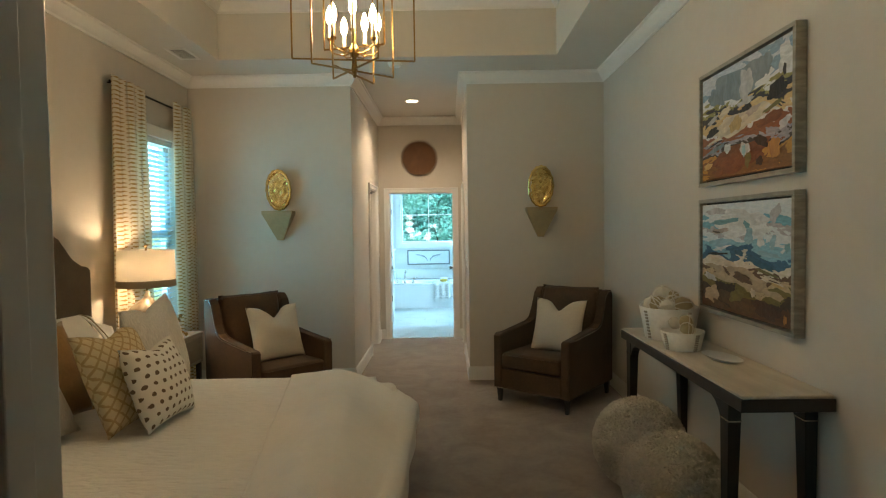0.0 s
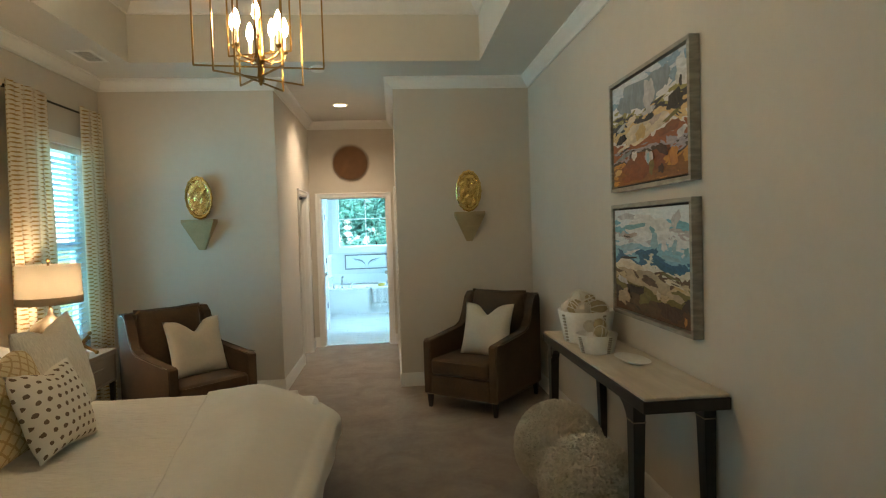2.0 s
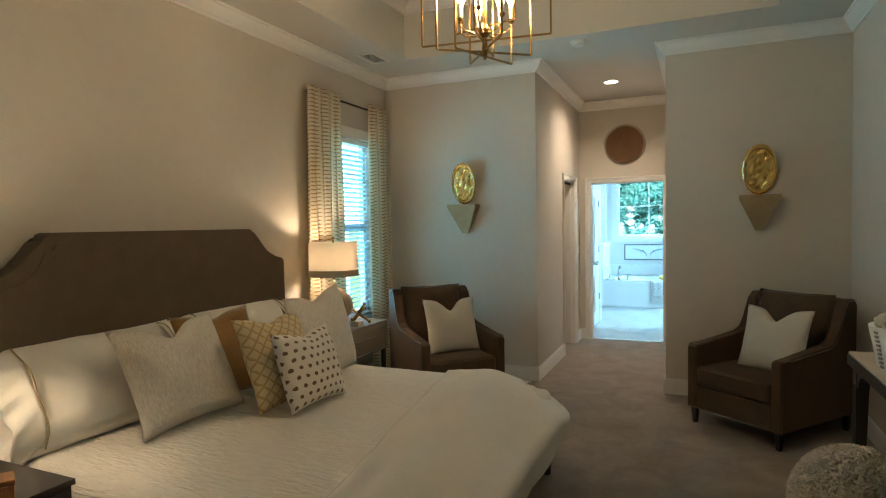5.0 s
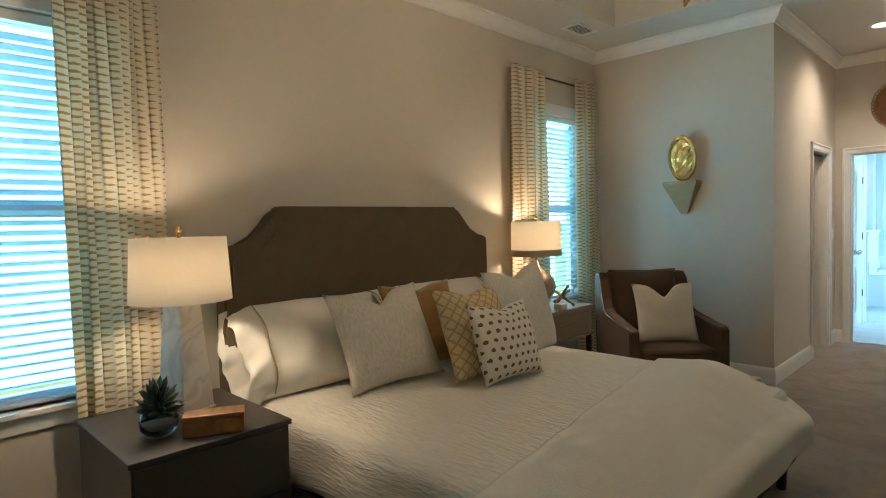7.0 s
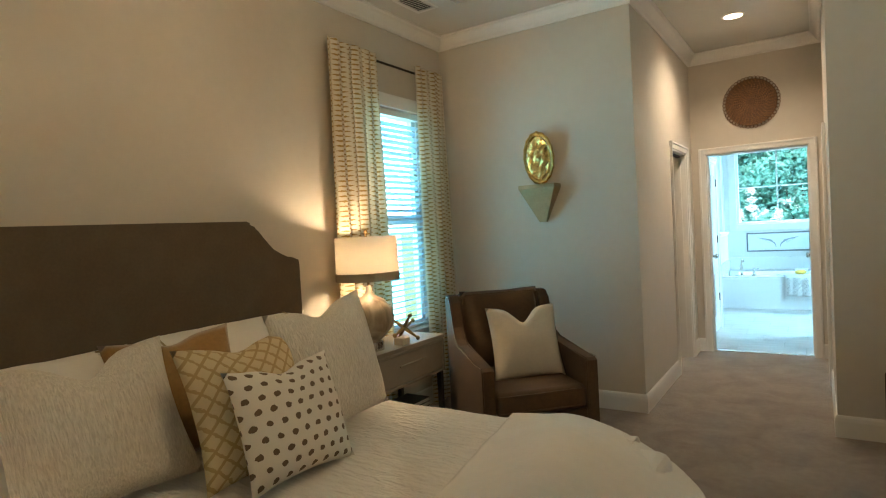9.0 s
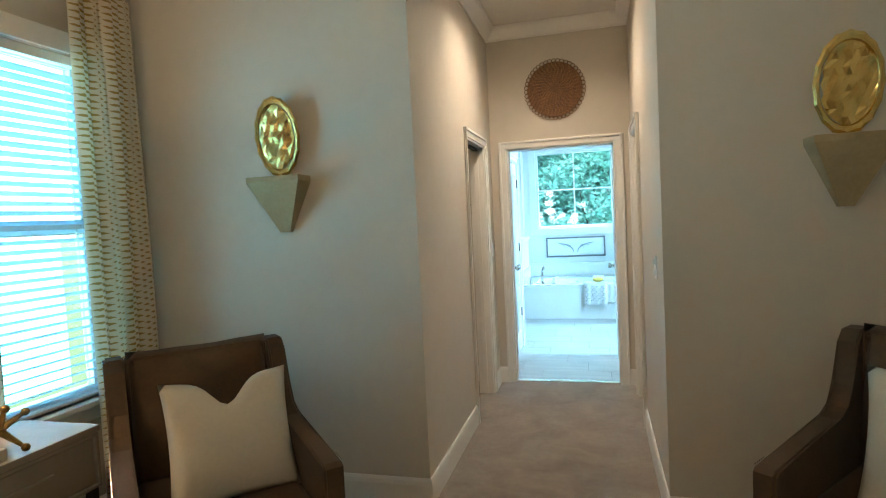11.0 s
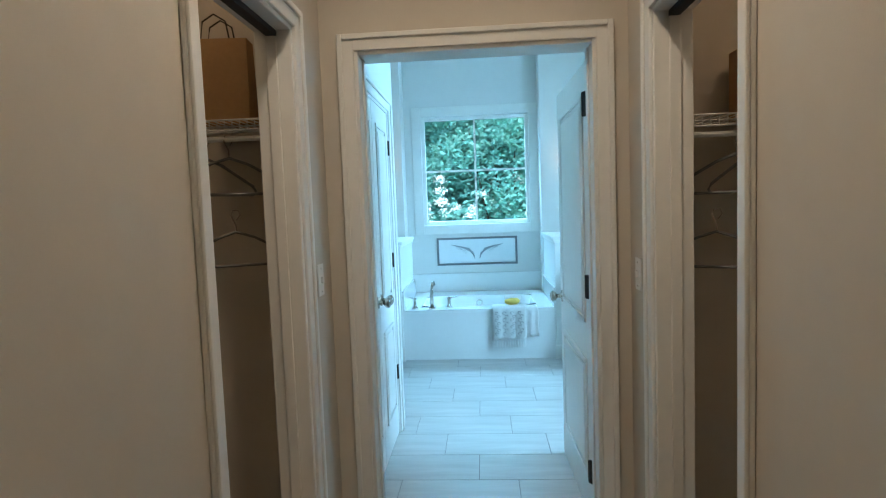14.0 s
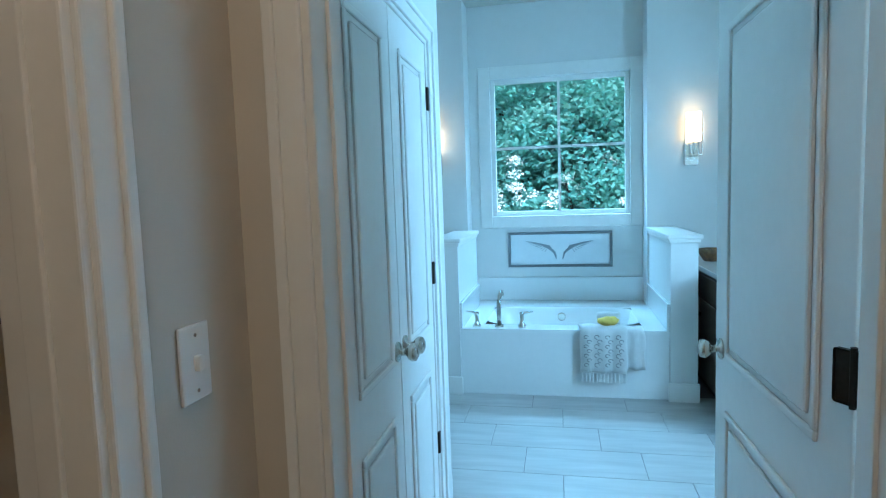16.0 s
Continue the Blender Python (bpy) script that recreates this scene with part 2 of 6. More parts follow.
M_WALL = plain("greige_wall_paint", (0.60, 0.545, 0.47), (0.57, 0.515, 0.44), 1.5, 0.75, bump=0.05, bump_scale=260)
M_CEIL = plain("ceiling_paint", (0.66, 0.63, 0.57), (0.63, 0.60, 0.54), 1.5, 0.85, bump=0.05, bump_scale=200)
M_TRIM = plain("white_trim_paint", (0.80, 0.78, 0.74), (0.76, 0.74, 0.70), 3, 0.4, bump=0.02, bump_scale=90)
M_BATHWALL = plain("pale_bath_paint", (0.72, 0.71, 0.68), (0.69, 0.68, 0.65), 1.5, 0.7, bump=0.04, bump_scale=260)
M_CARPET = carpet("beige_carpet", (0.47, 0.395, 0.33), (0.335, 0.275, 0.23))
M_VELVET = plain("brown_velvet", (0.090, 0.047, 0.019), (0.056, 0.029, 0.012), 5, 0.75, bump=0.1, bump_scale=300, sheen=0.08)
M_HEAD = plain("grey_brown_linen", (0.120, 0.088, 0.056), (0.095, 0.069, 0.043), 8, 0.9, bump=0.25, bump_scale=350)
M_DARK = plain("dark_espresso_wood", (0.026, 0.020, 0.016), (0.018, 0.014, 0.012), 8, 0.38, bump=0.04, bump_scale=80)
M_GREYWOOD = plain("dark_grey_lacquer", (0.050, 0.044, 0.039), (0.036, 0.032, 0.028), 5, 0.42, bump=0.03, bump_scale=80)
M_TAUPE = plain("taupe_lacquer", (0.36, 0.31, 0.25), (0.32, 0.275, 0.22), 5, 0.42, bump=0.03, bump_scale=120)
M_WHITECLOTH = plain("white_cotton", (0.80, 0.77, 0.71), (0.76, 0.73, 0.67), 4, 0.9, bump=0.12, bump_scale=260, sheen=0.15)
M_DUVET = plain("cream_duvet_cover", (0.78, 0.745, 0.68), (0.74, 0.705, 0.64), 3, 0.92, bump=0.2, bump_scale=140)
M_NUBBY = banded("nubby_cream_weave", (0.63, 0.58, 0.50), (0.82, 0.77, 0.68), (55, 55, 9), 0.95, 0.9)
M_CREAM = plain("cream_linen", (0.66, 0.60, 0.50), (0.60, 0.545, 0.45), 6, 0.92, bump=0.3, bump_scale=330)
M_MUSTARD = plain("mustard_velvet", (0.33, 0.19, 0.062), (0.25, 0.14, 0.045), 6, 0.85, bump=0.1, bump_scale=200, sheen=0.4)
M_DOTS = on_uv("dotted_linen", (0.74, 0.69, 0.61), (0.16, 0.105, 0.062), dots)
M_LATTICE = on_uv("lattice_linen", (0.60, 0.49, 0.30), (0.36, 0.235, 0.09), lattice)
M_CURTAIN = see_through(on_uv("dashed_curtain", (0.85, 0.78, 0.645), (0.50, 0.33, 0.11), dashes), (0, 0, 0), 0.44)
M_SHADE = see_through(plain("linen_lampshade", (0.80, 0.76, 0.68), (0.77, 0.73, 0.65), 20, 0.9, bump=0.1, bump_scale=300), (0.97, 0.90, 0.80), 0.66)
M_SHADEBAND = see_through(plain("tan_shade_band", (0.46, 0.38, 0.28), None, 20, 0.9), (0.45, 0.33, 0.20), 0.25)
M_GOLD = plain("polished_gold", (0.85, 0.62, 0.24), (0.72, 0.50, 0.17), 12, 0.24, 1.0, bump=0.15, bump_scale=30)
M_BRASS = plain("antique_brass", (0.36, 0.225, 0.075), (0.25, 0.15, 0.05), 14, 0.36, 1.0)
M_BRONZE = plain("dark_bronze", (0.045, 0.036, 0.030), (0.03, 0.025, 0.02), 14, 0.4, 0.8)
M_CHROME = plain("satin_nickel", (0.62, 0.58, 0.52), (0.55, 0.51, 0.46), 14, 0.22, 1.0)
M_SHELF = plain("warm_stone_plaster", (0.42, 0.33, 0.19), (0.34, 0.265, 0.145), 7, 0.8, bump=0.25, bump_scale=90)
M_TOP = banded("pale_travertine", (0.50, 0.42, 0.32), (0.62, 0.54, 0.43), (6, 1.2, 6), 0.30, 0.04)
M_CERAMIC = plain("white_ceramic", (0.80, 0.78, 0.73), (0.66, 0.64, 0.60), 5, 0.3, bump=0.06, bump_scale=20)
M_MARBLE = veined("white_marble", (0.82, 0.79, 0.74), (0.50, 0.46, 0.41), 4.0, 0.28)
M_GLAZE = banded("brown_streaked_glaze", (0.15, 0.095, 0.05), (0.46, 0.37, 0.26), (5, 5, 1.1), 0.3, 0.03)
M_POUF = plain("shaggy_wool", (0.74, 0.675, 0.57), (0.60, 0.54, 0.45), 60, 0.98, bump=0.4, bump_scale=220, spread=0.2)
M_FRAMEWOOD = banded("silver_leaf_frame", (0.26, 0.235, 0.195), (0.40, 0.365, 0.305), (3, 3, 14), 0.45, 0.1, 0.35)
M_BLACK = plain("black_liner", (0.018, 0.017, 0.016), None, 8, 0.6)
M_BLIND = see_through(plain("white_blind_slat", (0.74, 0.78, 0.80), None, 6, 0.5), (0.55, 0.80, 0.95), 0.35)
M_BULB = plain("glowing_bulb", (1.0, 0.8, 0.5), None, 5, 0.3, emit=(1.0, 0.76, 0.47), power=195)
M_LAMPBULB = plain("glowing_lamp_bulb", (1.0, 0.8, 0.5), None, 5, 0.3, emit=(1.0, 0.76, 0.50), power=310)
M_DOWN = plain("glowing_downlight", (1, 1, 1), None, 5, 0.3, emit=(1.0, 0.80, 0.58), power=12)
M_CLOSETBULB = plain("glowing_closet_globe", (1, 1, 1), None, 5, 0.3, emit=(1.0, 0.74, 0.48), power=46)
M_SCONCE = plain("glowing_sconce_glass", (1, 1, 1), None, 5, 0.3, emit=(1.0, 0.72, 0.40), power=7)
M_CANDLE = plain("cream_candle_sleeve", (0.75, 0.66, 0.48), None, 8, 0.5)
M_BASKET = plain("woven_rattan", (0.25, 0.115, 0.040), (0.085, 0.036, 0.013), 34, 0.5, bump=0.5, bump_scale=60)
M_TILE = banded("pale_stone_tile", (0.44, 0.425, 0.405), (0.56, 0.545, 0.52), (0.7, 5, 1), 0.28, 0.03)
M_GROUT = plain("grey_grout", (0.24, 0.23, 0.22), None, 30, 0.9)
M_TUB = plain("white_acrylic", (0.82, 0.82, 0.80), (0.80, 0.80, 0.78), 2, 0.14, coat=0.4)
M_PANEL = plain("white_tile_surround", (0.80, 0.80, 0.78), (0.77, 0.77, 0.75), 3, 0.25)
M_TOWEL = plain("white_terry", (0.80, 0.78, 0.75), (0.72, 0.70, 0.67), 20, 0.97, bump=0.9, bump_scale=240)
M_YELLOW = plain("yellow_sponge", (0.75, 0.52, 0.12), (0.62, 0.42, 0.08), 30, 0.9, bump=0.5, bump_scale=120)
M_WIRE = plain("white_coated_wire", (0.76, 0.75, 0.72), None, 9, 0.4)
M_KRAFT = plain("kraft_paper", (0.46, 0.28, 0.13), (0.40, 0.235, 0.105), 7, 0.8, bump=0.08, bump_scale=60)
M_HANGER = plain("grey_plastic", (0.16, 0.155, 0.15), None, 9, 0.4)
M_BOXWOOD = banded("acacia_wood", (0.20, 0.085, 0.030), (0.40, 0.20, 0.075), (9, 2, 9), 0.4, 0.05)
M_VANITY = banded("espresso_cabinet", (0.045, 0.028, 0.018), (0.075, 0.048, 0.030), (9, 9, 1.5), 0.4, 0.04)
M_LEAF = plain("succulent_leaf", (0.040, 0.085, 0.055), (0.028, 0.060, 0.040), 20, 0.5)
M_TREELEAF = plain("broad_leaves", (0.20, 0.43, 0.37), (0.14, 0.33, 0.28), 3, 0.6, spread=0.25)
see_through(M_TREELEAF, (0.26, 0.55, 0.46), 0.55)
M_BLOOM = plain("white_blossom", (0.85, 0.83, 0.78), (0.75, 0.74, 0.66), 6, 0.8)
M_BARK = plain("tree_bark", (0.10, 0.075, 0.055), (0.06, 0.045, 0.035), 10, 0.9, bump=0.5, bump_scale=30)
M_GRASS = plain("lawn", (0.10, 0.15, 0.05), (0.06, 0.10, 0.03), 3, 0.95, bump=0.5, bump_scale=60)
M_SIDING = plain("grey_siding", (0.40, 0.41, 0.42), (0.36, 0.37, 0.38), 3, 0.8)
M_ROOF = plain("dark_shingle", (0.09, 0.085, 0.08), (0.06, 0.058, 0.055), 8, 0.95, bump=0.4, bump_scale=30)
M_GREYPRINT = plain("pale_print_paper", (0.78, 0.80, 0.80), (0.74, 0.76, 0.77), 3, 0.6)
M_PRINTINK = plain("grey_ink", (0.34, 0.37, 0.39), None, 9, 0.8)
M_PRINTFRAME = plain("weathered_grey_wood", (0.20, 0.21, 0.215), (0.15, 0.16, 0.165), 14, 0.6)
M_GLASS, _t, _b = nodes_of("window_glass")
_b.inputs["Transmission Weight"].default_value, _b.inputs["Roughness"].default_value, _b.inputs["IOR"].default_value = 1.0, 0.0, 1.1
M_CLEAR, _t, _b = nodes_of("clear_glass")
_b.inputs["Transmission Weight"].default_value, _b.inputs["Roughness"].default_value, _b.inputs["IOR"].default_value = 1.0, 0.02, 1.4
M_ART1 = painting_material("painted_red_hills", [(0.0, (0.24, 0.10, 0.03)), (0.12, (0.50, 0.24, 0.05)), (0.20, (0.07, 0.05, 0.045)), (0.27, (0.32, 0.29, 0.35)), (0.33, (0.30, 0.09, 0.035)), (0.42, (0.66, 0.62, 0.62)), (0.48, (0.62, 0.44, 0.22)), (0.56, (0.035, 0.035, 0.045)), (0.64, (0.30, 0.27, 0.10)), (0.68, (0.66, 0.66, 0.68)), (0.78, (0.22, 0.33, 0.44)), (0.90, (0.50, 0.54, 0.60))], 3.1, 0.62, 0.5)
M_ART2 = painting_material("painted_coast", [(0.0, (0.10, 0.045, 0.02)), (0.10, (0.045, 0.028, 0.018)), (0.19, (0.17, 0.14, 0.035)), (0.27, (0.50, 0.38, 0.23)), (0.33, (0.13, 0.065, 0.03)), (0.38, (0.66, 0.60, 0.50)), (0.47, (0.035, 0.13, 0.24)), (0.55, (0.22, 0.44, 0.55)), (0.64, (0.60, 0.64, 0.66)), (0.73, (0.42, 0.40, 0.42)), (0.78, (0.16, 0.40, 0.52)), (0.86, (0.62, 0.67, 0.70))], 7.4, 0.40, 0.25)


# ---------- mesh helpers ----------
def mesh_ob(name, bm, material, smooth=False):
    me = bpy.data.meshes.new(name)
    bmesh.ops.recalc_face_normals(bm, faces=bm.faces)
    if smooth:
        for f in bm.faces:
            f.smooth = True
    bm.to_mesh(me)
    bm.free()
    me.materials.append(material)
    return new(name, me)


def part(name, bm, material, parent=None, label="", smooth=False):
    ob = mesh_ob(name, bm, material, smooth)
    if parent:
        ob.parent = parent
    if label:
        ob["label"] = label
    return ob


def thing(name, label, category, m=None, group="", kind=""):
    ob = new(name)
    ob.empty_display_size = 0.1
    ob.matrix_world = m or Matrix()
    return tagged(ob, label, category, group, kind)


def add_box(bm, x0, x1, y0, y1, z0, z1, bevel=0.0, m=None, segments=2):
    made = bmesh.ops.create_cube(bm, size=1.0)["verts"]
    t = Matrix.Translation(((x0 + x1) / 2, (y0 + y1) / 2, (z0 + z1) / 2)) @ Matrix.Diagonal((x1 - x0, y1 - y0, z1 - z0, 1))
    bmesh.ops.transform(bm, matrix=t, verts=made)
    if bevel:
        edges = list({e for v in made for e in v.link_edges})
        made = list({v for f in bmesh.ops.bevel(bm, geom=edges, offset=bevel, segments=segments, profile=0.5, affect="EDGES")["faces"] for v in f.verts} | {v for v in made if v.is_valid})
    if m:
        bmesh.ops.transform(bm, matrix=m, verts=made)
    return made


def box(x0, x1, y0, y1, z0, z1, bevel=0.0, m=None, segments=2):
    bm = bmesh.new()
    add_box(bm, x0, x1, y0, y1, z0, z1, bevel, m, segments)
    return bm


def prism(profile, y0, y1, axis="y"):
    """A closed outline pushed along an axis. axis y: outline in x, z; axis x: outline in y, z; axis z: outline in x, y."""
    bm = bmesh.new()
    put = {"y": lambda a, b, c: (a, c, b), "x": lambda a, b, c: (c, a, b), "z": lambda a, b, c: (a, b, c)}[axis]
    rows = [[bm.verts.new(put(a, b, c)) for a, b in profile] for c in (y0, y1)]
    n = len(profile)
    for i in range(n):
        bm.faces.new((rows[0][i], rows[0][(i + 1) % n], rows[1][(i + 1) % n], rows[1][i]))
    bm.faces.new(rows[0]), bm.faces.new(rows[1])
    return bm


def lathe(outline, n=28, m=None, bm=None):
    """Radius and height pairs, turned round z."""
    bm = bm or bmesh.new()
    rings = []
    for r, z in outline:
        if r < 1e-5:
            rings.append([bm.verts.new((0, 0, z))])
        else:
            rings.append([bm.verts.new((r * math.cos(2 * math.pi * i / n), r * math.sin(2 * math.pi * i / n), z)) for i in range(n)])
    for a, b in zip(rings, rings[1:]):
        for i in range(n):
            f = [a[i % len(a)], a[(i + 1) % len(a)], b[(i + 1) % len(b)], b[i % len(b)]]
            f = list(dict.fromkeys(f))
            if len(f) > 2:
                bm.faces.new(f)
    if m:
        bmesh.ops.transform(bm, matrix=m, verts=[v for r in rings for v in r])
    return bm


def tube(points, r, n=8, bm=None, square=False):
    """A rod along a path."""
    bm = bm or bmesh.new()
    pts = [Vector(p) for p in points]
    rings = []
    for i, p in enumerate(pts):
        d = (pts[min(i + 1, len(pts) - 1)] - pts[max(i - 1, 0)]).normalized()
        side = d.cross(Vector((0, 0, 1)) if abs(d.z) < 0.95 else Vector((1, 0, 0))).normalized()
        up = side.cross(d)
        k = 4 if square else n
        off = math.pi / 4 if square else 0
        rr = r[i] if isinstance(r, (list, tuple)) else r
        rings.append([bm.verts.new(p + (side * math.cos(off + 2 * math.pi * j / k) + up * math.sin(off + 2 * math.pi * j / k)) * rr) for j in range(k)])
    for a, b in zip(rings, rings[1:]):
        for j in range(len(a)):
            bm.faces.new((a[j], a[(j + 1) % len(a)], b[(j + 1) % len(b)], b[j]))
    bm.faces.new(rings[0]), bm.faces.new(rings[-1])
    return bm


def wall(name, axis, at0, at1, a0, a1, z0, z1, holes, material, label):
    """A wall with thickness. axis: the one it runs along; holes: (a0, a1, z0, z1) that go right through."""
    aa = sorted({a0, a1, *[v for h in holes for v in h[:2]]})
    zz = sorted({z0, z1, *[v for h in holes for v in h[2:]]})
    solid = [[not any(h[0] <= (aa[i] + aa[i + 1]) / 2 <= h[1] and h[2] <= (zz[j] + zz[j + 1]) / 2 <= h[3] for h in holes) for j in range(len(zz) - 1)] for i in range(len(aa) - 1)]
    bm = bmesh.new()
    cache = {}

    def v(a, b, z):
        key = (round(a, 5), round(b, 5), round(z, 5))
        if key not in cache:
            cache[key] = bm.verts.new((a, b, z) if axis == "x" else (b, a, z))
        return cache[key]

    for i in range(len(aa) - 1):
        for j in range(len(zz) - 1):
            if not solid[i][j]:
                continue
            p, q, u, w = aa[i], aa[i + 1], zz[j], zz[j + 1]
            bm.faces.new((v(p, at0, u), v(q, at0, u), v(q, at0, w), v(p, at0, w)))
            bm.faces.new((v(p, at1, u), v(q, at1, u), v(q, at1, w), v(p, at1, w)))
            for di, dj, quad in ((-1, 0, ((p, u), (p, w))), (1, 0, ((q, u), (q, w))), (0, -1, ((p, u), (q, u))), (0, 1, ((p, w), (q, w)))):
                ni, nj = i + di, j + dj
                if not (0 <= ni < len(aa) - 1 and 0 <= nj < len(zz) - 1 and solid[ni][nj]):
                    (r, s), (k, l) = quad
                    bm.faces.new((v(r, at0, s), v(k, at0, l), v(k, at1, l), v(r, at1, s)))
    return tagged(mesh_ob(name, bm, material), label, "wall", kind="structure")


def sweep(path, profile, closed=False):
    """A moulding along a plan path with the room on its left. profile: (inward, height) pairs; corners are mitred."""
    bm = bmesh.new()
    pts = [Vector(p) for p in path]
    n = len(pts)
    rows = []
    for i, p in enumerate(pts):
        before = (p - pts[i - 1]).normalized() if closed or i else None
        after = (pts[(i + 1) % n] - p).normalized() if closed or i < n - 1 else None
        na, nb = (Vector((-d.y, d.x)) if d else None for d in (before, after))
        if na and nb:
            s = (na + nb).normalized()
            s = s / max(0.3, s.dot(na))
        else:
            s = na or nb
        rows.append([bm.verts.new((p.x + s.x * d, p.y + s.y * d, z)) for d, z in profile])
    k = len(profile)
    for i in range(n if closed else n - 1):
        a, b = rows[i], rows[(i + 1) % n]
        for j in range(k):
            bm.faces.new((a[j], a[(j + 1) % k], b[(j + 1) % k], b[j]))
    if not closed:
        bm.faces.new(rows[0]), bm.faces.new(rows[-1])
    return bm


def structure(name, bm, material, label, category, parent=None):
    return tagged(part(name, bm, material, parent), label, category, kind="structure")


# ---------- large structure ----------
structure("floor", box(W - 0.2, E + 0.2, -2.2, 7.84, -0.12, 0.0), M_CARPET, "beige cut-pile carpet over the bedroom and passage", "floor")
structure("closet_floor_west", box(-2.5, HL - 0.12, 6.2, 7.84, -0.12, 0.001), M_CARPET, "beige carpet in the walk-in closet", "floor")
WIN_N, WIN_S = (4.42, 5.24, 0.64, 2.36), (0.44, 1.16, 0.64, 2.36)
wall("wall_west", "y", W - 0.16, W, S - 0.12, N + 0.12, 0, TRAY_Z + 0.1, [WIN_N, WIN_S], M_WALL, "warm greige painted bedroom wall with two windows")
wall("wall_east", "y", E, E + 0.14, -2.2, N + 0.12, 0, TRAY_Z + 0.1, [], M_WALL, "warm greige painted bedroom wall")
wall("wall_south", "x", S - 0.12, S, W, E, 0, TRAY_Z + 0.1, [(-0.354, 0.82, 0, 2.1)], M_WALL, "greige wall with the bedroom doorway")
wall("wall_north_1", "x", N, N + 0.12, W, HL - 0.12, 0, CEIL, [], M_WALL, "greige wall behind the armchair")
wall("wall_north_2", "x", N, N + 0.12, HR + 0.12, E, 0, CEIL, [], M_WALL, "greige wall behind the armchair")
OPEN_W, OPEN_E = (6.765, 7.43, 0, 2.03), (6.82, 7.46, 0, 2.03)
wall("wall_passage_west", "y", HL - 0.12, HL, N, HN, 0, CEIL, [OPEN_W], M_WALL, "greige passage wall with a closet doorway")
wall("wall_passage_east", "y", HR, HR + 0.12, N, HN, 0, CEIL, [OPEN_E], M_WALL, "greige passage wall with a closet doorway")
wall("wall_bath_door", "x", HN, BY0, -2.5, 1.9, 0, CEIL, [(DX0, DX1, 0, 2.03)], M_WALL, "greige wall with the bathroom doorway")
wall("wall_closet_west", "y", -2.5, -2.4, N + 0.12, HN, 0, CEIL, [], M_WALL, "plain closet wall")
wall("wall_closet_east", "y", 1.8, 1.9, N, HN, 0, CEIL, [], M_WALL, "plain closet wall")
structure("floor_closet_east", box(E + 0.2, 1.9, N, 7.84, -0.12, 0.0), M_CARPET, "beige carpet in the closet", "floor")
# entry behind the camera
wall("wall_entry_west", "y", -1.2, -1.08, -2.2, S - 0.12, 0, 2.75, [], M_WALL, "plain entry wall")
wall("wall_entry_south", "x", -2.3, -2.2, -1.2, E, 0, 2.75, [], M_WALL, "plain entry wall")
structure("ceiling_entry", box(-1.2, E, -2.2, S - 0.12, 2.75, 2.85), M_CEIL, "plain entry ceiling", "ceiling")
# bathroom shell
wall("wall_bath_west", "y", -2.5, -2.4, BY0, BYW, 0, CEIL, [], M_BATHWALL, "pale painted bathroom wall")
# hole for the added side window that the fill lamp shines through
wall("wall_bath_east", "y", 1.8, 1.9, BY0, BYW, 0, CEIL, [(8.35, 9.55, 1.15, 2.35)], M_BATHWALL, "pale painted bathroom wall")
AX0, AX1 = -1.14, 0.33
wall("wall_bath_back_1", "x", BYC, BYW, -2.4, AX0, 0, CEIL, [], M_BATHWALL, "pale bathroom wall beside the tub alcove")
wall("wall_bath_back_2", "x", BYC, BYW, AX1, 1.8, 0, CEIL, [], M_BATHWALL, "pale bathroom wall beside the tub alcove")
BW = (-0.95, 0.23, 1.225, 2.42)
wall("wall_bath_window", "x", BYW, BYW + 0.18, -2.5, 1.9, 0, CEIL, [BW], M_BATHWALL, "pale alcove wall with the square window")
wall("wall_linen_front", "y", -0.99, -0.87, BY0, 9.25, 0, CEIL, [(8.10, 9.13, 0, 2.03)], M_BATHWALL, "pale bathroom wall round the linen closet doors")
wall("wall_linen_side", "x", 9.25, 9.37, -2.4, -0.87, 0, CEIL, [], M_BATHWALL, "pale bathroom wall")
wall("wall_linen_back", "y", -1.65, -1.6, BY0, 9.25, 0, CEIL, [], M_BATHWALL, "plain linen closet wall")


def ring(x0, x1, y0, y1, z0, z1, hx0, hx1, hy0, hy1):
    bm = bmesh.new()
    for a, b, c, d in ((x0, x1, y0, hy0), (x0, x1, hy1, y1), (x0, hx0, hy0, hy1), (hx1, x1, hy0, hy1)):
        add_box(bm, a, b, c, d, z0, z1)
    return bm


cm = ring(W, E, S, N, CEIL, TRAY_Z, TX0, TX1, TY0, TY1)
add_box(cm, TX0, TX1, TY0, TY1, TRAY_Z, TRAY_Z + 0.1)
add_box(cm, -2.4, 1.8, N, HN, CEIL, CEIL + 0.12)
structure("ceiling", cm, M_CEIL, "off-white tray ceiling running on over the passage", "ceiling")
structure("ceiling_bath", box(-2.5, 1.9, BY0, BYW, CEIL, CEIL + 0.1), M_CEIL, "white bathroom ceiling", "ceiling")

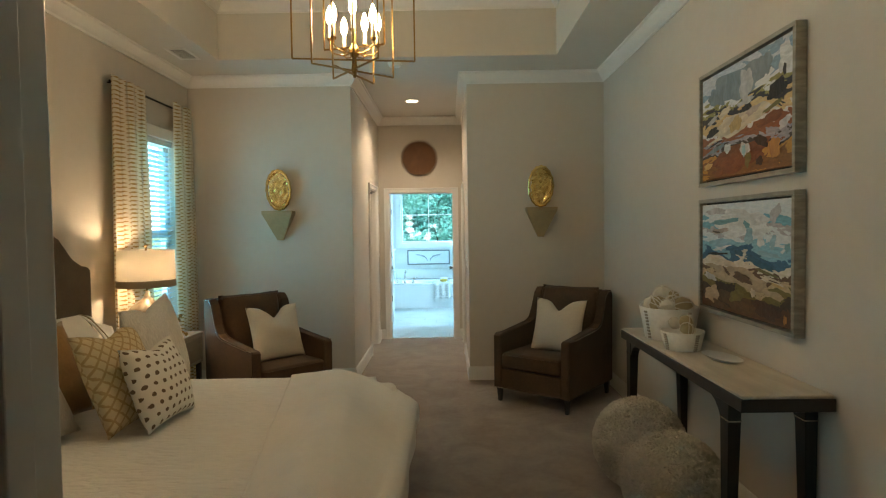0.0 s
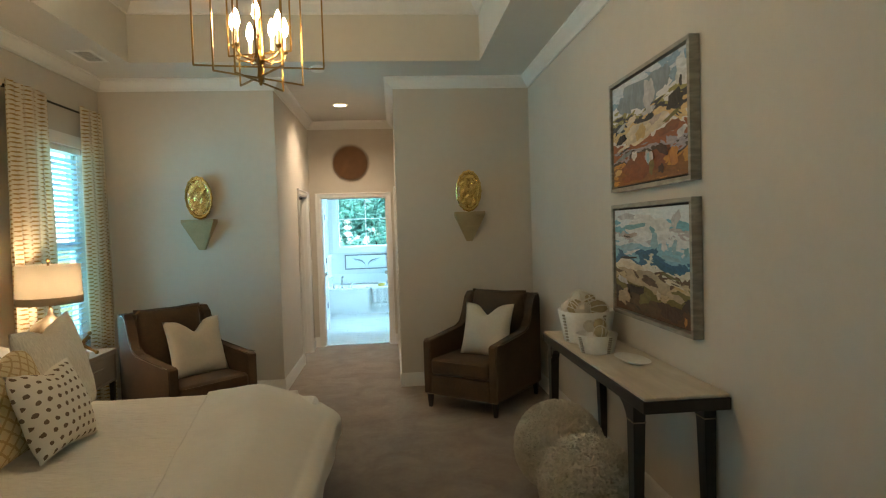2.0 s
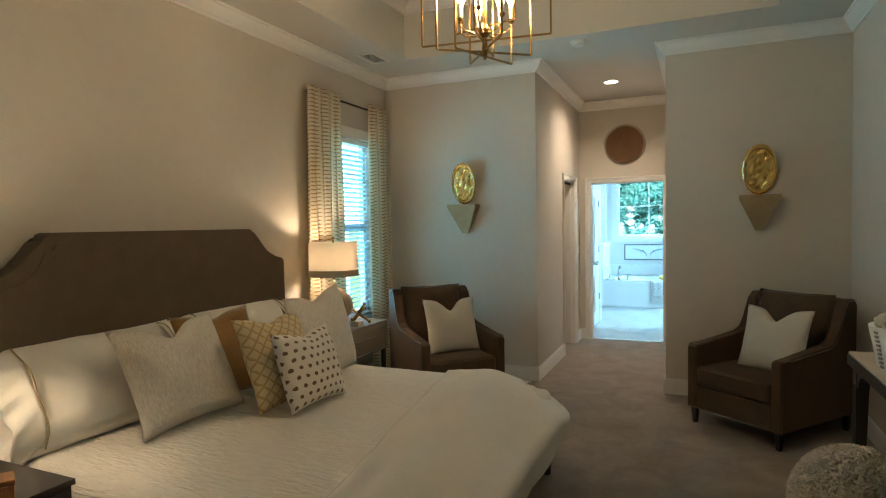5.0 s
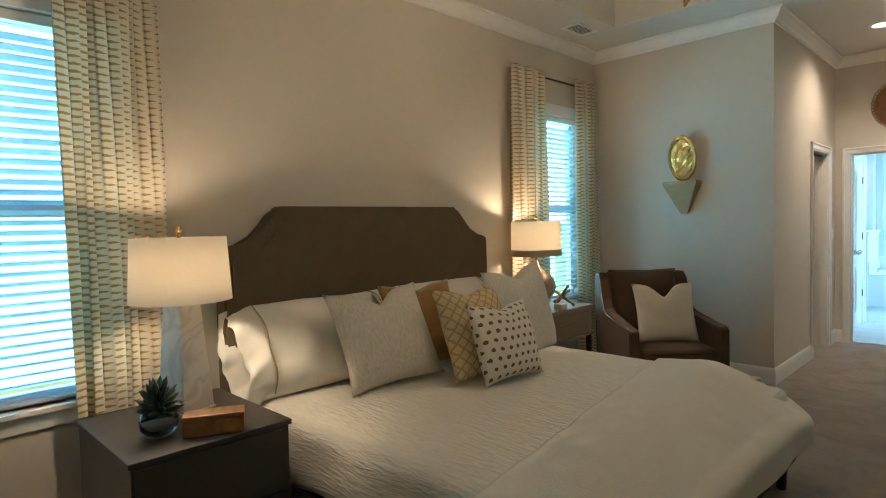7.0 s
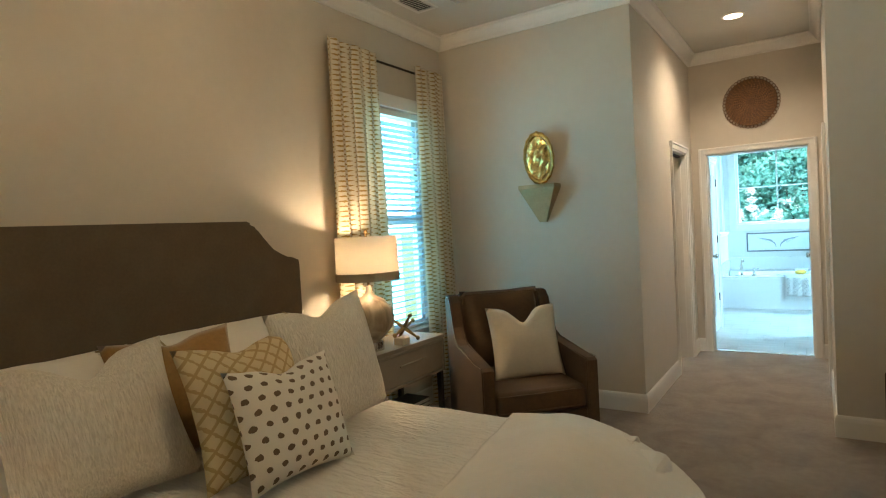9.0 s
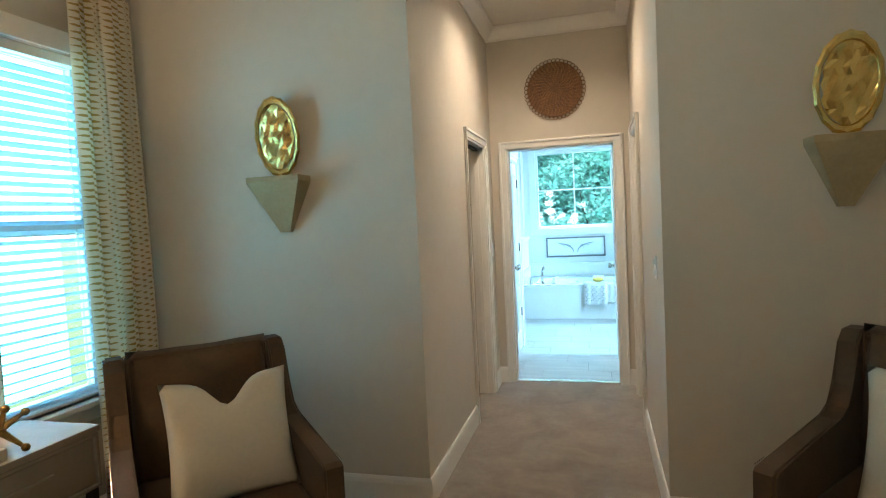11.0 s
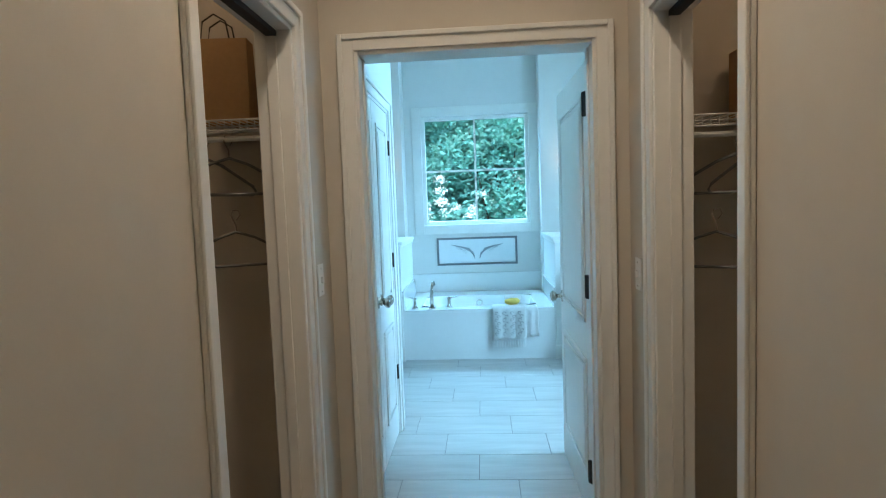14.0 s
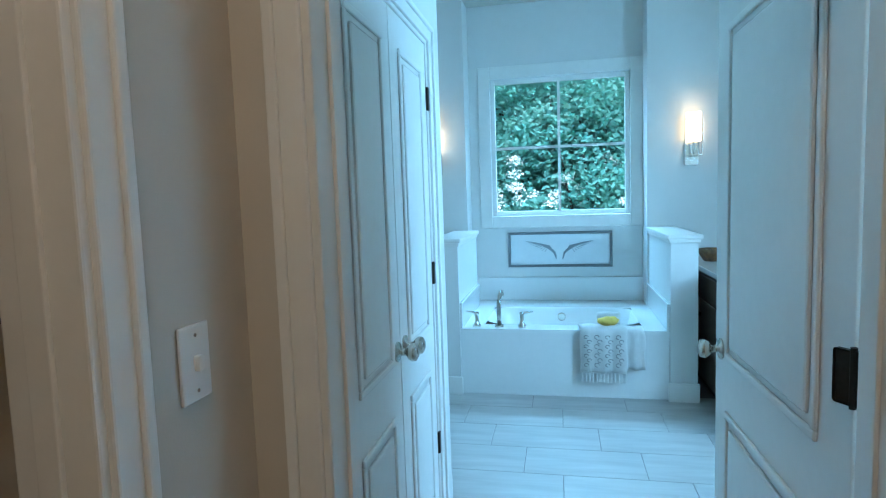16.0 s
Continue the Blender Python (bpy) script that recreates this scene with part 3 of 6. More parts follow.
CROWN = [(0, 0), (0, -0.105), (0.012, -0.105), (0.018, -0.090), (0.035, -0.075), (0.062, -0.038), (0.070, -0.020), (0.085, -0.014), (0.085, 0)]
crown = structure("trim_crown", sweep([(E, S), (E, N), (HR, N), (HR, HN), (HL, HN), (HL, N), (W, N), (W, S)], [(d, CEIL + z) for d, z in CROWN], True), M_TRIM, "white crown moulding round the bedroom", "moulding")
structure("trim_tray", sweep([(TX1, TY0), (TX1, TY1), (TX0, TY1), (TX0, TY0)], [(d, TRAY_Z + z) for d, z in CROWN], True), M_TRIM, "white crown moulding in the ceiling tray", "moulding")
BASE = [(0, 0), (0, 0.135), (0.006, 0.135), (0.012, 0.122), (0.015, 0.10), (0.015, 0)]
CW = 0.058
for path in ([(0.82 + CW, S), (E, S), (E, N), (HR, N), (HR, OPEN_E[0] - CW)], [(HR, OPEN_E[1] + CW), (HR, HN), (DX1 + CW, HN)],
             [(DX0 - CW, HN), (HL, HN), (HL, OPEN_W[1] + CW)], [(HL, OPEN_W[0] - CW), (HL, N), (W, N), (W, S), (-0.354 - CW, S)]):
    structure("baseboard", sweep(path, BASE), M_TRIM, "white painted baseboard", "baseboard")
for path in ([(-0.87, 9.25), (-0.87, 9.13 + CW)], [(-1.26, BYC), (-2.4, BYC), (-2.4, 9.37), (-0.87, 9.37)], [(HL - 0.12, HN), (-2.4, HN), (-2.4, N + 0.12)], [(1.8, N), (1.8, HN), (HR + 0.12, HN)]):
    structure("baseboard", sweep(path, BASE), M_TRIM, "white painted baseboard", "baseboard")


def casing(name, axis, at, face, a0, a1, z1, label, both=0.0, material=M_TRIM):
    """Door trim: stepped jambs and head round an opening; face is the side (+1, -1) that it stands proud of."""
    ob = thing(name, label, "door frame", kind="structure")

    def piece(nm, a, b, u, v, d0, d1, bev=0.004):
        lo, hi = sorted((at + face * d0, at + face * d1))
        part(nm, box(a, b, lo, hi, u, v, bev) if axis == "x" else box(lo, hi, a, b, u, v, bev), material, ob)

    for k, (s0, s1) in enumerate(((a0 - CW, a0 + 0.004), (a1 - 0.004, a1 + CW))):
        piece("jamb_trim", s0, s1, 0, z1 + CW, 0.0005, 0.014)
        o = s0 if k == 0 else s1 - 0.020
        piece("back_band", o, o + 0.020, 0, z1 + CW, 0.013, 0.024)
    piece("head_trim", a0, a1, z1 - 0.004, z1 + CW, 0.0005, 0.0145)
    piece("head_band", a0 - CW + 0.020, a1 + CW - 0.020, z1 + CW - 0.020, z1 + CW, 0.013, 0.0245)
    if both:
        for a, b in ((a0 - 0.0005, a0 + 0.018), (a1 - 0.018, a1 + 0.0005)):
            piece("jamb", a, b, 0, z1, -both, 0.003)
        piece("head_jamb", a0 + 0.018, a1 - 0.018, z1 - 0.018, z1 + 0.0005, -both, 0.003)
        for a, b in ((a0 + 0.018, a0 + 0.026), (a1 - 0.026, a1 - 0.018)):
            piece("door_stop", a, b, 0, z1 - 0.018, -both + 0.04, -both + 0.075, 0.002)
    return ob


casing("doorframe_bath", "x", HN, -1, DX0, DX1, 2.03, "white moulded trim round the bathroom doorway", 0.14)
casing("doorframe_closet_west", "y", HL, 1, OPEN_W[0], OPEN_W[1], 2.03, "white trim round the closet doorway", 0.12)
casing("doorframe_closet_east", "y", HR, -1, OPEN_E[0], OPEN_E[1], 2.03, "white trim round the closet doorway", 0.12)
casing("doorframe_linen", "y", -0.87, 1, 8.10, 9.13, 2.03, "white trim round the linen closet doors", 0.1)
casing("doorframe_entry", "x", S, 1, -0.354, 0.82, 2.1, "white trim round the bedroom doorway", 0.12)


# ---------- bathroom floor and outdoors ----------
bathfloor = structure("floor_bath", box(-2.5, 1.9, 7.84, BYW, -0.12, -0.004), M_GROUT, "large pale stone tiles with thin grey joints", "floor")
structure("ground", box(-400, 400, -400, 400, -0.45, -0.25), M_GRASS, "mown lawn round the house", "ground")
structure("door_threshold", box(DX0, DX1, 7.80, 7.86, -0.02, 0.006, 0.002), M_CHROME, "metal strip between carpet and tile", "threshold")


# ---------- windows, blinds, curtains ----------
def window_west(name, hole, label):
    y0, y1, z0, z1 = hole
    ob = thing(name, label, "window", kind="structure")
    x = W - 0.13
    for a, b, c, d in ((y0, y0 + 0.05, z0, z1), (y1 - 0.05, y1, z0, z1), (y0 + 0.05, y1 - 0.05, z0, z0 + 0.05), (y0 + 0.05, y1 - 0.05, z1 - 0.05, z1), (y0 + 0.05, y1 - 0.05, 1.47, 1.53)):
        part("window_frame", box(x, x + 0.05, a, b, c, d, 0.004), M_TRIM, ob)
    for c, d in ((z0 + 0.05, 1.47), (1.53, z1 - 0.05)):
        g = part("pane", box(x + 0.02, x + 0.026, y0 + 0.05, y1 - 0.05, c, d), M_GLASS, ob)
        g.visible_shadow = False
    part("window_sill", box(W - 0.08, W + 0.045, y0 - 0.06, y1 + 0.06, z0 - 0.028, z0, 0.006), M_TRIM, ob)
    part("apron", box(W + 0.0005, W + 0.016, y0 - 0.03, y1 + 0.03, z0 - 0.10, z0 - 0.0285, 0.004), M_TRIM, ob)
    part("head_casing", box(W + 0.0005, W + 0.02, y0 - 0.06, y1 + 0.06, z1, z1 + 0.10, 0.004), M_TRIM, ob)
    for a, b in ((y0 - 0.06, y0), (y1, y1 + 0.06)):
        part("side_casing", box(W + 0.0005, W + 0.018, a, b, z0, z1, 0.004), M_TRIM, ob)
    blind = thing("window_blind", "white horizontal slatted blind, lowered and half open", "blind", pose(W - 0.045, 0, 0))
    part("headrail", box(-0.025, 0.025, y0 + 0.008, y1 - 0.008, z1 - 0.05, z1 - 0.002, 0.004), M_TRIM, blind)
    part("bottom_rail", box(-0.025, 0.025, y0 + 0.008, y1 - 0.008, z0 + 0.006, z0 + 0.022, 0.004), M_TRIM, blind)
    me = None
    n = int((z1 - z0 - 0.09) / 0.0445)
    for i in range(n):
        m = pose(0, (y0 + y1) / 2, z0 + 0.05 + i * 0.0445, 0, -24 + random.uniform(-1.5, 1.5), 0)
        if me is None:
            s = part("slat", prism([(-0.025, -0.002), (0, 0.001), (0.025, -0.002), (0.025, -0.0005), (0, 0.0028), (-0.025, -0.0005)], -(y1 - y0) / 2 + 0.01, (y1 - y0) / 2 - 0.01), M_BLIND, blind)
            me = s.data
        else:
            s = new("slat", me)
            s.parent = blind
        s.matrix_local = m
    for y in (y0 + 0.14, y1 - 0.14):
        part("ladder_cord", tube([(0.026, y, z0 + 0.02), (0.026, y, z1 - 0.03)], 0.0012, 5), M_TRIM, blind)
    part("tilt_wand", tube([(0.034, y1 - 0.09, z1 - 0.06), (0.034, y1 - 0.09, z1 - 0.75)], 0.004, 6), M_TRIM, blind)
    return ob


window_west("window_1", WIN_N, "white framed sash window with bright daylight behind")
window_west("window_2", WIN_S, "white framed sash window with bright daylight behind")


def curtain(y0, y1, z0, z1, folds, depth, seed, x, label):
    rnd = random.Random(seed)
    bm = bmesh.new()
    uv = bm.loops.layers.uv.new("UVMap")
    cols, rows = folds * 10, 26
    ph = rnd.uniform(0, 6)
    verts = []
    stretch = 1.9
    for j in range(rows + 1):
        v = j / rows
        z = z1 + (z0 - z1) * v
        line = []
        for i in range(cols + 1):
            u = i / cols
            a = u * folds * 2 * math.pi + ph
            amp = 0.8 * depth * (0.55 + 0.45 * v) * (0.8 + 0.35 * math.sin(3.1 * u + seed))
            yy = y0 + (y1 - y0) * u + 0.010 * math.sin(a * 0.5 + 4 * v + seed) + 0.012 * math.sin(2 * a) * (1 - v * 0.4)
            xx = x + amp * math.sin(a + 0.35 * math.sin(2.2 * v + seed)) + 0.008 * math.sin(5 * v + a * 0.37)
            line.append(bm.verts.new((xx, yy, z)))
        verts.append(line)
    for j in range(rows):
        for i in range(cols):
            f = bm.faces.new((verts[j][i], verts[j][i + 1], verts[j + 1][i + 1], verts[j + 1][i]))
            for loop, (du, dv) in zip(f.loops, ((0, 0), (1, 0), (1, 1), (0, 1))):
                loop[uv].uv = ((i + du) / cols * (y1 - y0) * stretch, (z1 - z0) * (1 - (j + dv) / rows))
    ob = thing("curtain", label, "curtain")
    cloth = part("cloth", bm, M_CURTAIN, ob, smooth=True)
    mod = cloth.modifiers.new("thickness", "SOLIDIFY")
    mod.thickness = 0.003
    return ob


CL = "floor-length cream curtain with rows of golden brown dashes"
curtain(4.05, 4.57, 0.02, 2.70, 5, 0.032, 1, W + 0.085, CL)
curtain(5.07, 5.47, 0.02, 2.71, 4, 0.030, 2, W + 0.085, CL)
curtain(0.93, 1.34, 0.02, 2.73, 5, 0.032, 3, W + 0.085, CL)
for y0, y1 in ((4.14, 5.45), (0.37, 1.30)):
    rod = thing("curtain_rod", "thin dark bronze curtain rod above the window", "curtain rod", pose(W + 0.048, 0, 2.665))
    part("rod", tube([(0, y0, 0), (0, y1, 0)], 0.009, 10), M_BRONZE, rod)
    for y in (y0 + 0.05, y1 - 0.05):
        part("bracket", tube([(-0.047, y, 0), (0, y, 0)], 0.006, 6), M_BRONZE, rod)


# bathroom window
bw = thing("window_3", "square white framed window with a cross of thin muntins", "window", kind="structure")
x0, x1, z0, z1 = BW
for a, b, c, d in ((x0 - 0.105, x0, z0 - 0.105, z1 + 0.105), (x1, x1 + 0.105, z0 - 0.105, z1 + 0.105), (x0, x1, z1, z1 + 0.105), (x0, x1, z0 - 0.105, z0)):
    part("window_casing", box(a, b, BYW - 0.022, BYW - 0.0005, c, d, 0.005), M_TRIM, bw)
for a, b, c, d in ((x0, x0 + 0.038, z0, z1), (x1 - 0.038, x1, z0, z1), (x0 + 0.038, x1 - 0.038, z1 - 0.038, z1), (x0 + 0.038, x1 - 0.038, z0, z0 + 0.042)):
    part("window_frame", box(a, b, BYW + 0.03, BYW + 0.09, c, d, 0.006), M_TRIM, bw)
cx, cz = (x0 + x1) / 2, (z0 + z1) / 2
part("muntin", box(cx - 0.011, cx + 0.011, BYW + 0.045, BYW + 0.065, z0 + 0.042, z1 - 0.038), M_TRIM, bw)
part("muntin", box(x0 + 0.038, cx - 0.011, BYW + 0.045, BYW + 0.065, cz - 0.011, cz + 0.011), M_TRIM, bw)
part("muntin", box(cx + 0.011, x1 - 0.038, BYW + 0.045, BYW + 0.065, cz - 0.011, cz + 0.011), M_TRIM, bw)
for a, b in ((x0 + 0.038, cx - 0.011), (cx + 0.011, x1 - 0.038)):
    for c, d in ((z0 + 0.042, cz - 0.011), (cz + 0.011, z1 - 0.038)):
        g = part("pane", box(a, b, BYW + 0.052, BYW + 0.056, c, d), M_GLASS, bw)
        g.visible_shadow = False


# invented window, out of view, only there to admit the side fill lamp
side = thing("window_4", "white framed side window, added out of view to let in fill light", "window", kind="structure")
for a, b, c, d in ((8.35, 8.40, 1.15, 2.35), (9.50, 9.55, 1.15, 2.35), (8.40, 9.50, 1.15, 1.20), (8.40, 9.50, 2.30, 2.35), (8.40, 9.50, 1.73, 1.77)):
    part("window_frame", box(1.83, 1.88, a, b, c, d, 0.004), M_TRIM, side)
for c, d in ((1.20, 1.73), (1.77, 2.30)):
    g = part("pane", box(1.852, 1.857, 8.40, 9.50, c, d), M_GLASS, side)
    g.visible_shadow = False


# ---------- doors ----------
def door_leaf(ob, width, height, thick, material, panels):
    """A moulded leaf from x 0 to width, face at y 0 and -thick, with raised panels on both faces."""
    part("leaf", box(0.002, width - 0.002, -thick, 0, 0.008, height, 0.003), material, ob)
    for a, b, c, d in panels:
        for y0, y1 in ((-0.0005, 0.010), (-thick - 0.010, -thick + 0.0005)):
            bm = bmesh.new()
            for p, q, r, s in ((a, b, c, c + 0.022), (a, b, d - 0.022, d), (a, a + 0.022, c + 0.022, d - 0.022), (b - 0.022, b, c + 0.022, d - 0.022)):
                add_box(bm, p, q, y0, y1, r, s, 0.0048)
            part("panel_moulding", bm, material, ob)
            part("raised_panel", box(a + 0.042, b - 0.042, y0, y1, c + 0.042, d - 0.042, 0.0080), material, ob)


def knob(ob, x, z, thick, sides=(1, -1)):
    for s in sides:
        y = 0 if s > 0 else -thick
        k = part("door_knob", lathe([(0, 0), (0.032, 0), (0.032, 0.006), (0.012, 0.010), (0.011, 0.030), (0.022, 0.038), (0.029, 0.050), (0.027, 0.062), (0.016, 0.069), (0, 0.070)], 20, pose(x, y, z, -90 * s, 0, 0)), M_CHROME, ob, "satin nickel knob", True)


def hinge(ob, x, y, z, turn=0.0):
    h = part("hinge", box(-0.035, 0.035, -0.002, 0.002, -0.05, 0.05, 0.006, pose(x, y, z, 0, 0, turn)), M_BRONZE, ob, "dark bronze hinge")
    part("hinge_pin", lathe([(0, -0.055), (0.006, -0.055), (0.006, 0.055), (0, 0.055)], 8, pose(x, y, z)), M_BRONZE, h)


bath_door = thing("door_bath", "white two-panel door standing open into the bathroom", "door", pose(DX1 + 0.004, BY0 + 0.055, 0, 0, 0, 91.0), kind="structure")
door_leaf(bath_door, 0.855, 2.01, 0.036, M_TRIM, [(0.13, 0.73, 0.90, 1.88), (0.13, 0.73, 0.20, 0.74)])
knob(bath_door, 0.79, 0.915, 0.036)
for z in (0.28, 1.075, 1.825):
    hinge(bath_door, -0.004, 0.004, z, 30)
for k in range(2):
    leaf = thing("linen_door", "white two-panel linen closet door, closed", "door", pose(-0.906, 8.12 if k == 0 else 8.616, 0, 0, 0, 90), "linen closet doors", "structure")
    door_leaf(leaf, 0.494, 2.01, 0.034, M_TRIM, [(0.09, 0.40, 0.90, 1.90), (0.09, 0.40, 0.20, 0.74)])
    knob(leaf, 0.455 if k == 0 else 0.045, 0.93, 0.034, (-1,))
    for z in (0.40, 1.11, 1.80):
        part("hinge", box(0.004 if k == 0 else 0.485, 0.026 if k == 0 else 0.507, -0.046, -0.036, z - 0.045, z + 0.045, 0.002), M_BRONZE, leaf, "dark bronze hinge")


def switch_plate(m, w, label, n=1):
    ob = thing("light_switch", label, "light switch", m)
    part("plate", box(-w / 2, w / 2, -0.006, 0, -0.058, 0.058, 0.003), M_TRIM, ob)
    for i in range(n):
        z = 0 if n == 1 else (0.026 if i else -0.026)
        part("toggle", box(-0.006, 0.006, -0.016, -0.005, z - 0.012, z + 0.012, 0.002), M_TRIM, ob)
    for z in (-0.042, 0.042):
        part("screw", lathe([(0, 0), (0.003, 0), (0.003, 0.001), (0, 0.001)], 8, pose(0, -0.0062, z, 90, 0, 0)), M_CHROME, ob)


switch_plate(pose(HR - 0.001, 5.86, 1.165, 0, 0, -90), 0.072, "white switch plate with two toggles on the passage wall", 2)
switch_plate(pose(HL + 0.001, 7.60, 1.18, 0, 0, 90), 0.07, "white switch plate with one toggle")
switch_plate(pose(HR - 0.001, 7.64, 1.165, 0, 0, -90), 0.07, "white switch plate with one toggle")
strike = tagged(mesh_ob("strike_plate", box(HR + 0.03, HR + 0.09, OPEN_E[0] + 0.0185, OPEN_E[0] + 0.021, 0.88, 0.96, 0.0008), M_BRONZE), "dark bronze strike plate on the closet jamb", "strike plate")

tagged(mesh_ob("strike_plate", box(HL - 0.09, HL - 0.03, OPEN_W[0] + 0.0185, OPEN_W[0] + 0.021, 0.88, 0.96, 0.0008), M_BRONZE), "dark bronze strike plate on the closet jamb", "strike plate")
for x, o in ((HL - 0.06, OPEN_W), (HR + 0.06, OPEN_E)):
    structure("trim_door_track", box(x - 0.016, x + 0.016, o[0] + 0.019, o[1] - 0.019, 1.994, 2.0118), M_BLACK, "dark sliding door track under the closet door head", "door track")

# recessed downlight, smoke detector, ceiling vent
dl = thing("downlight", "round recessed ceiling downlight, lit", "ceiling light", pose(-0.36, 6.72, CEIL))
part("trim_ring", lathe([(0.068, 0.0), (0.092, 0.0), (0.092, -0.004), (0.072, -0.009), (0.068, 0.0)], 32), M_TRIM, dl)
part("lens", lathe([(0, -0.0035), (0.068, -0.0035), (0.068, -0.001), (0, -0.001)], 32), M_DOWN, dl)
sm = thing("smoke_detector", "round white smoke detector on the ceiling", "smoke detector", pose(-0.42, 5.15, CEIL))
part("base", lathe([(0, 0), (0.068, 0), (0.068, -0.012), (0.06, -0.014), (0, -0.014)], 28), M_TRIM, sm)
part("cap", lathe([(0.058, -0.014), (0.056, -0.03), (0.045, -0.038), (0, -0.039)], 28), M_TRIM, sm)
vent = thing("ceiling_vent", "white rectangular ceiling air vent with slats", "vent", pose(-2.20, 4.77, CEIL))
vb = bmesh.new()
for a, b, c, d in ((-0.09, 0.09, -0.16, -0.13), (-0.09, 0.09, 0.13, 0.16), (-0.09, -0.062, -0.13, 0.13), (0.062, 0.09, -0.13, 0.13)):
    add_box(vb, a, b, c, d, -0.008, 0, 0.002)
part("frame", vb, M_TRIM, vent)
part("backing", box(-0.062, 0.062, -0.13, 0.13, -0.0015, -0.0005), M_BLACK, vent)
for i in range(9):
    part("slat", box(-0.062, 0.062, -0.004, 0.004, -0.001, 0.001, 0, pose(0, -0.116 + i * 0.029, -0.006, 40, 0, 0)), M_TRIM, vent)


# ---------- bedroom furniture ----------
def cushion(w, h, t, pinch=0.10, chop=0.0, seed=1, n=18, uvs=True, crease=0.006):
    """A stuffed cushion standing in x, z with its base at z 0, front at -y; corners drawn out to ears."""
    rnd = random.Random(seed)
    bm = bmesh.new()
    uv = bm.loops.layers.uv.new("UVMap")
    grids = []
    for side in (-1, 1):
        g = []
        for j in range(n + 1):
            line = []
            for i in range(n + 1):
                u, v = -1 + 2 * i / n, -1 + 2 * j / n
                x = u * w / 2 * (1 - pinch * (1 - v * v) * abs(u) ** 2)
                z = h / 2 + v * h / 2 * (1 - pinch * (1 - u * u) * abs(v) ** 2)
                fat = ((1 - abs(u) ** 2.4) * (1 - abs(v) ** 2.4)) ** 0.55 if abs(u) < 1 and abs(v) < 1 else 0.0
                y = side * t / 2 * fat
                if v > 0:
                    z -= chop * math.exp(-(u / 0.30) ** 2) * v ** 1.5
                y += crease * noise.noise((x * 7 + seed, z * 7, side * 3)) * fat * 2
                z += 0.004 * noise.noise((x * 9, seed * 3.1, z * 5))
                edge = max(abs(u), abs(v)) == 1
                line.append((grids[0][j][i] if edge and grids else bm.verts.new((x, y, z))))
            g.append(line)
        grids.append(g)
    for k, g in enumerate(grids):
        for j in range(n):
            for i in range(n):
                q = [(i, j), (i + 1, j), (i + 1, j + 1), (i, j + 1)]
                f = bm.faces.new([g[b][a] for a, b in q])
                for loop, (a, b) in zip(f.loops, q):
                    loop[uv].uv = (a / n * w + k * 0.013, b / n * h)
    return bm


def make_cushion(name, label, bm, material, m, piping=None, category="pillow"):
    ob = thing(name, label, category, m)
    part("cover", bm, material, ob, smooth=True)
    return ob


# bed
bed = thing("bed", "king bed frame with tall grey-brown upholstered headboard", "bed")
BX0, BX1, BYA, BYB = -2.36, -0.27, 1.68, 3.62
half = [(0, 1.515), (0.685, 1.515), (0.705, 1.505), (0.715, 1.475), (0.755, 1.465), (0.775, 1.43), (0.80, 1.385), (0.84, 1.345), (0.89, 1.318), (0.94, 1.308), (0.965, 1.305), (0.985, 1.30), (1.0, 1.295), (1.035, 1.285), (1.04, 1.26), (1.04, 0.02)]
outline = [(2.64 + a, b) for a, b in half] + [(2.64 - a, b) for a, b in reversed(half[1:])]
hb = prism(outline, W + 0.035, BX0 - 0.012, "x")
bmesh.ops.bevel(hb, geom=[e for e in hb.edges if len(e.link_faces) == 2 and abs(e.verts[0].co.x - e.verts[1].co.x) < 1e-6], offset=0.012, segments=2, affect="EDGES")
board = part("headboard", hb, M_HEAD, bed, "grey-brown linen headboard with scooped corners")
inner = [(2.64 + (a - 2.64) * 0.955, b - 0.045 if b > 0.1 else b) for a, b in outline]
ins = prism(inner, BX0 - 0.020, BX0, "x")
part("headboard_pad", ins, M_HEAD, bed)
for a, b, c, d in ((BX0, BX1, BYA + 0.03, BYA + 0.09), (BX0, BX1, BYB - 0.09, BYB - 0.03), (BX1 - 0.07, BX1, BYA + 0.09, BYB - 0.09)):
    part("side_rail", box(a, b, c, d, 0.15, 0.36, 0.012), M_HEAD, bed)
for x, y in ((BX1 - 0.06, BYA + 0.07), (BX1 - 0.06, BYB - 0.07), (-1.3, BYA + 0.08), (-1.3, BYB - 0.08)):
    part("leg", lathe([(0, 0), (0.022, 0), (0.032, 0.152), (0, 0.152)], 12, pose(x, y, 0)), M_DARK, bed)
part("slat_base", box(BX0, BX1 - 0.08, BYA + 0.1, BYB - 0.1, 0.25, 0.33), M_DARK, bed)
matt = thing("mattress", "thick white mattress on the bed", "mattress")
part("mattress_body", box(BX0 + 0.002, BX1 - 0.03, BYA + 0.035, BYB - 0.035, 0.33, 0.522, 0.05, segments=3), M_WHITECLOTH, matt)


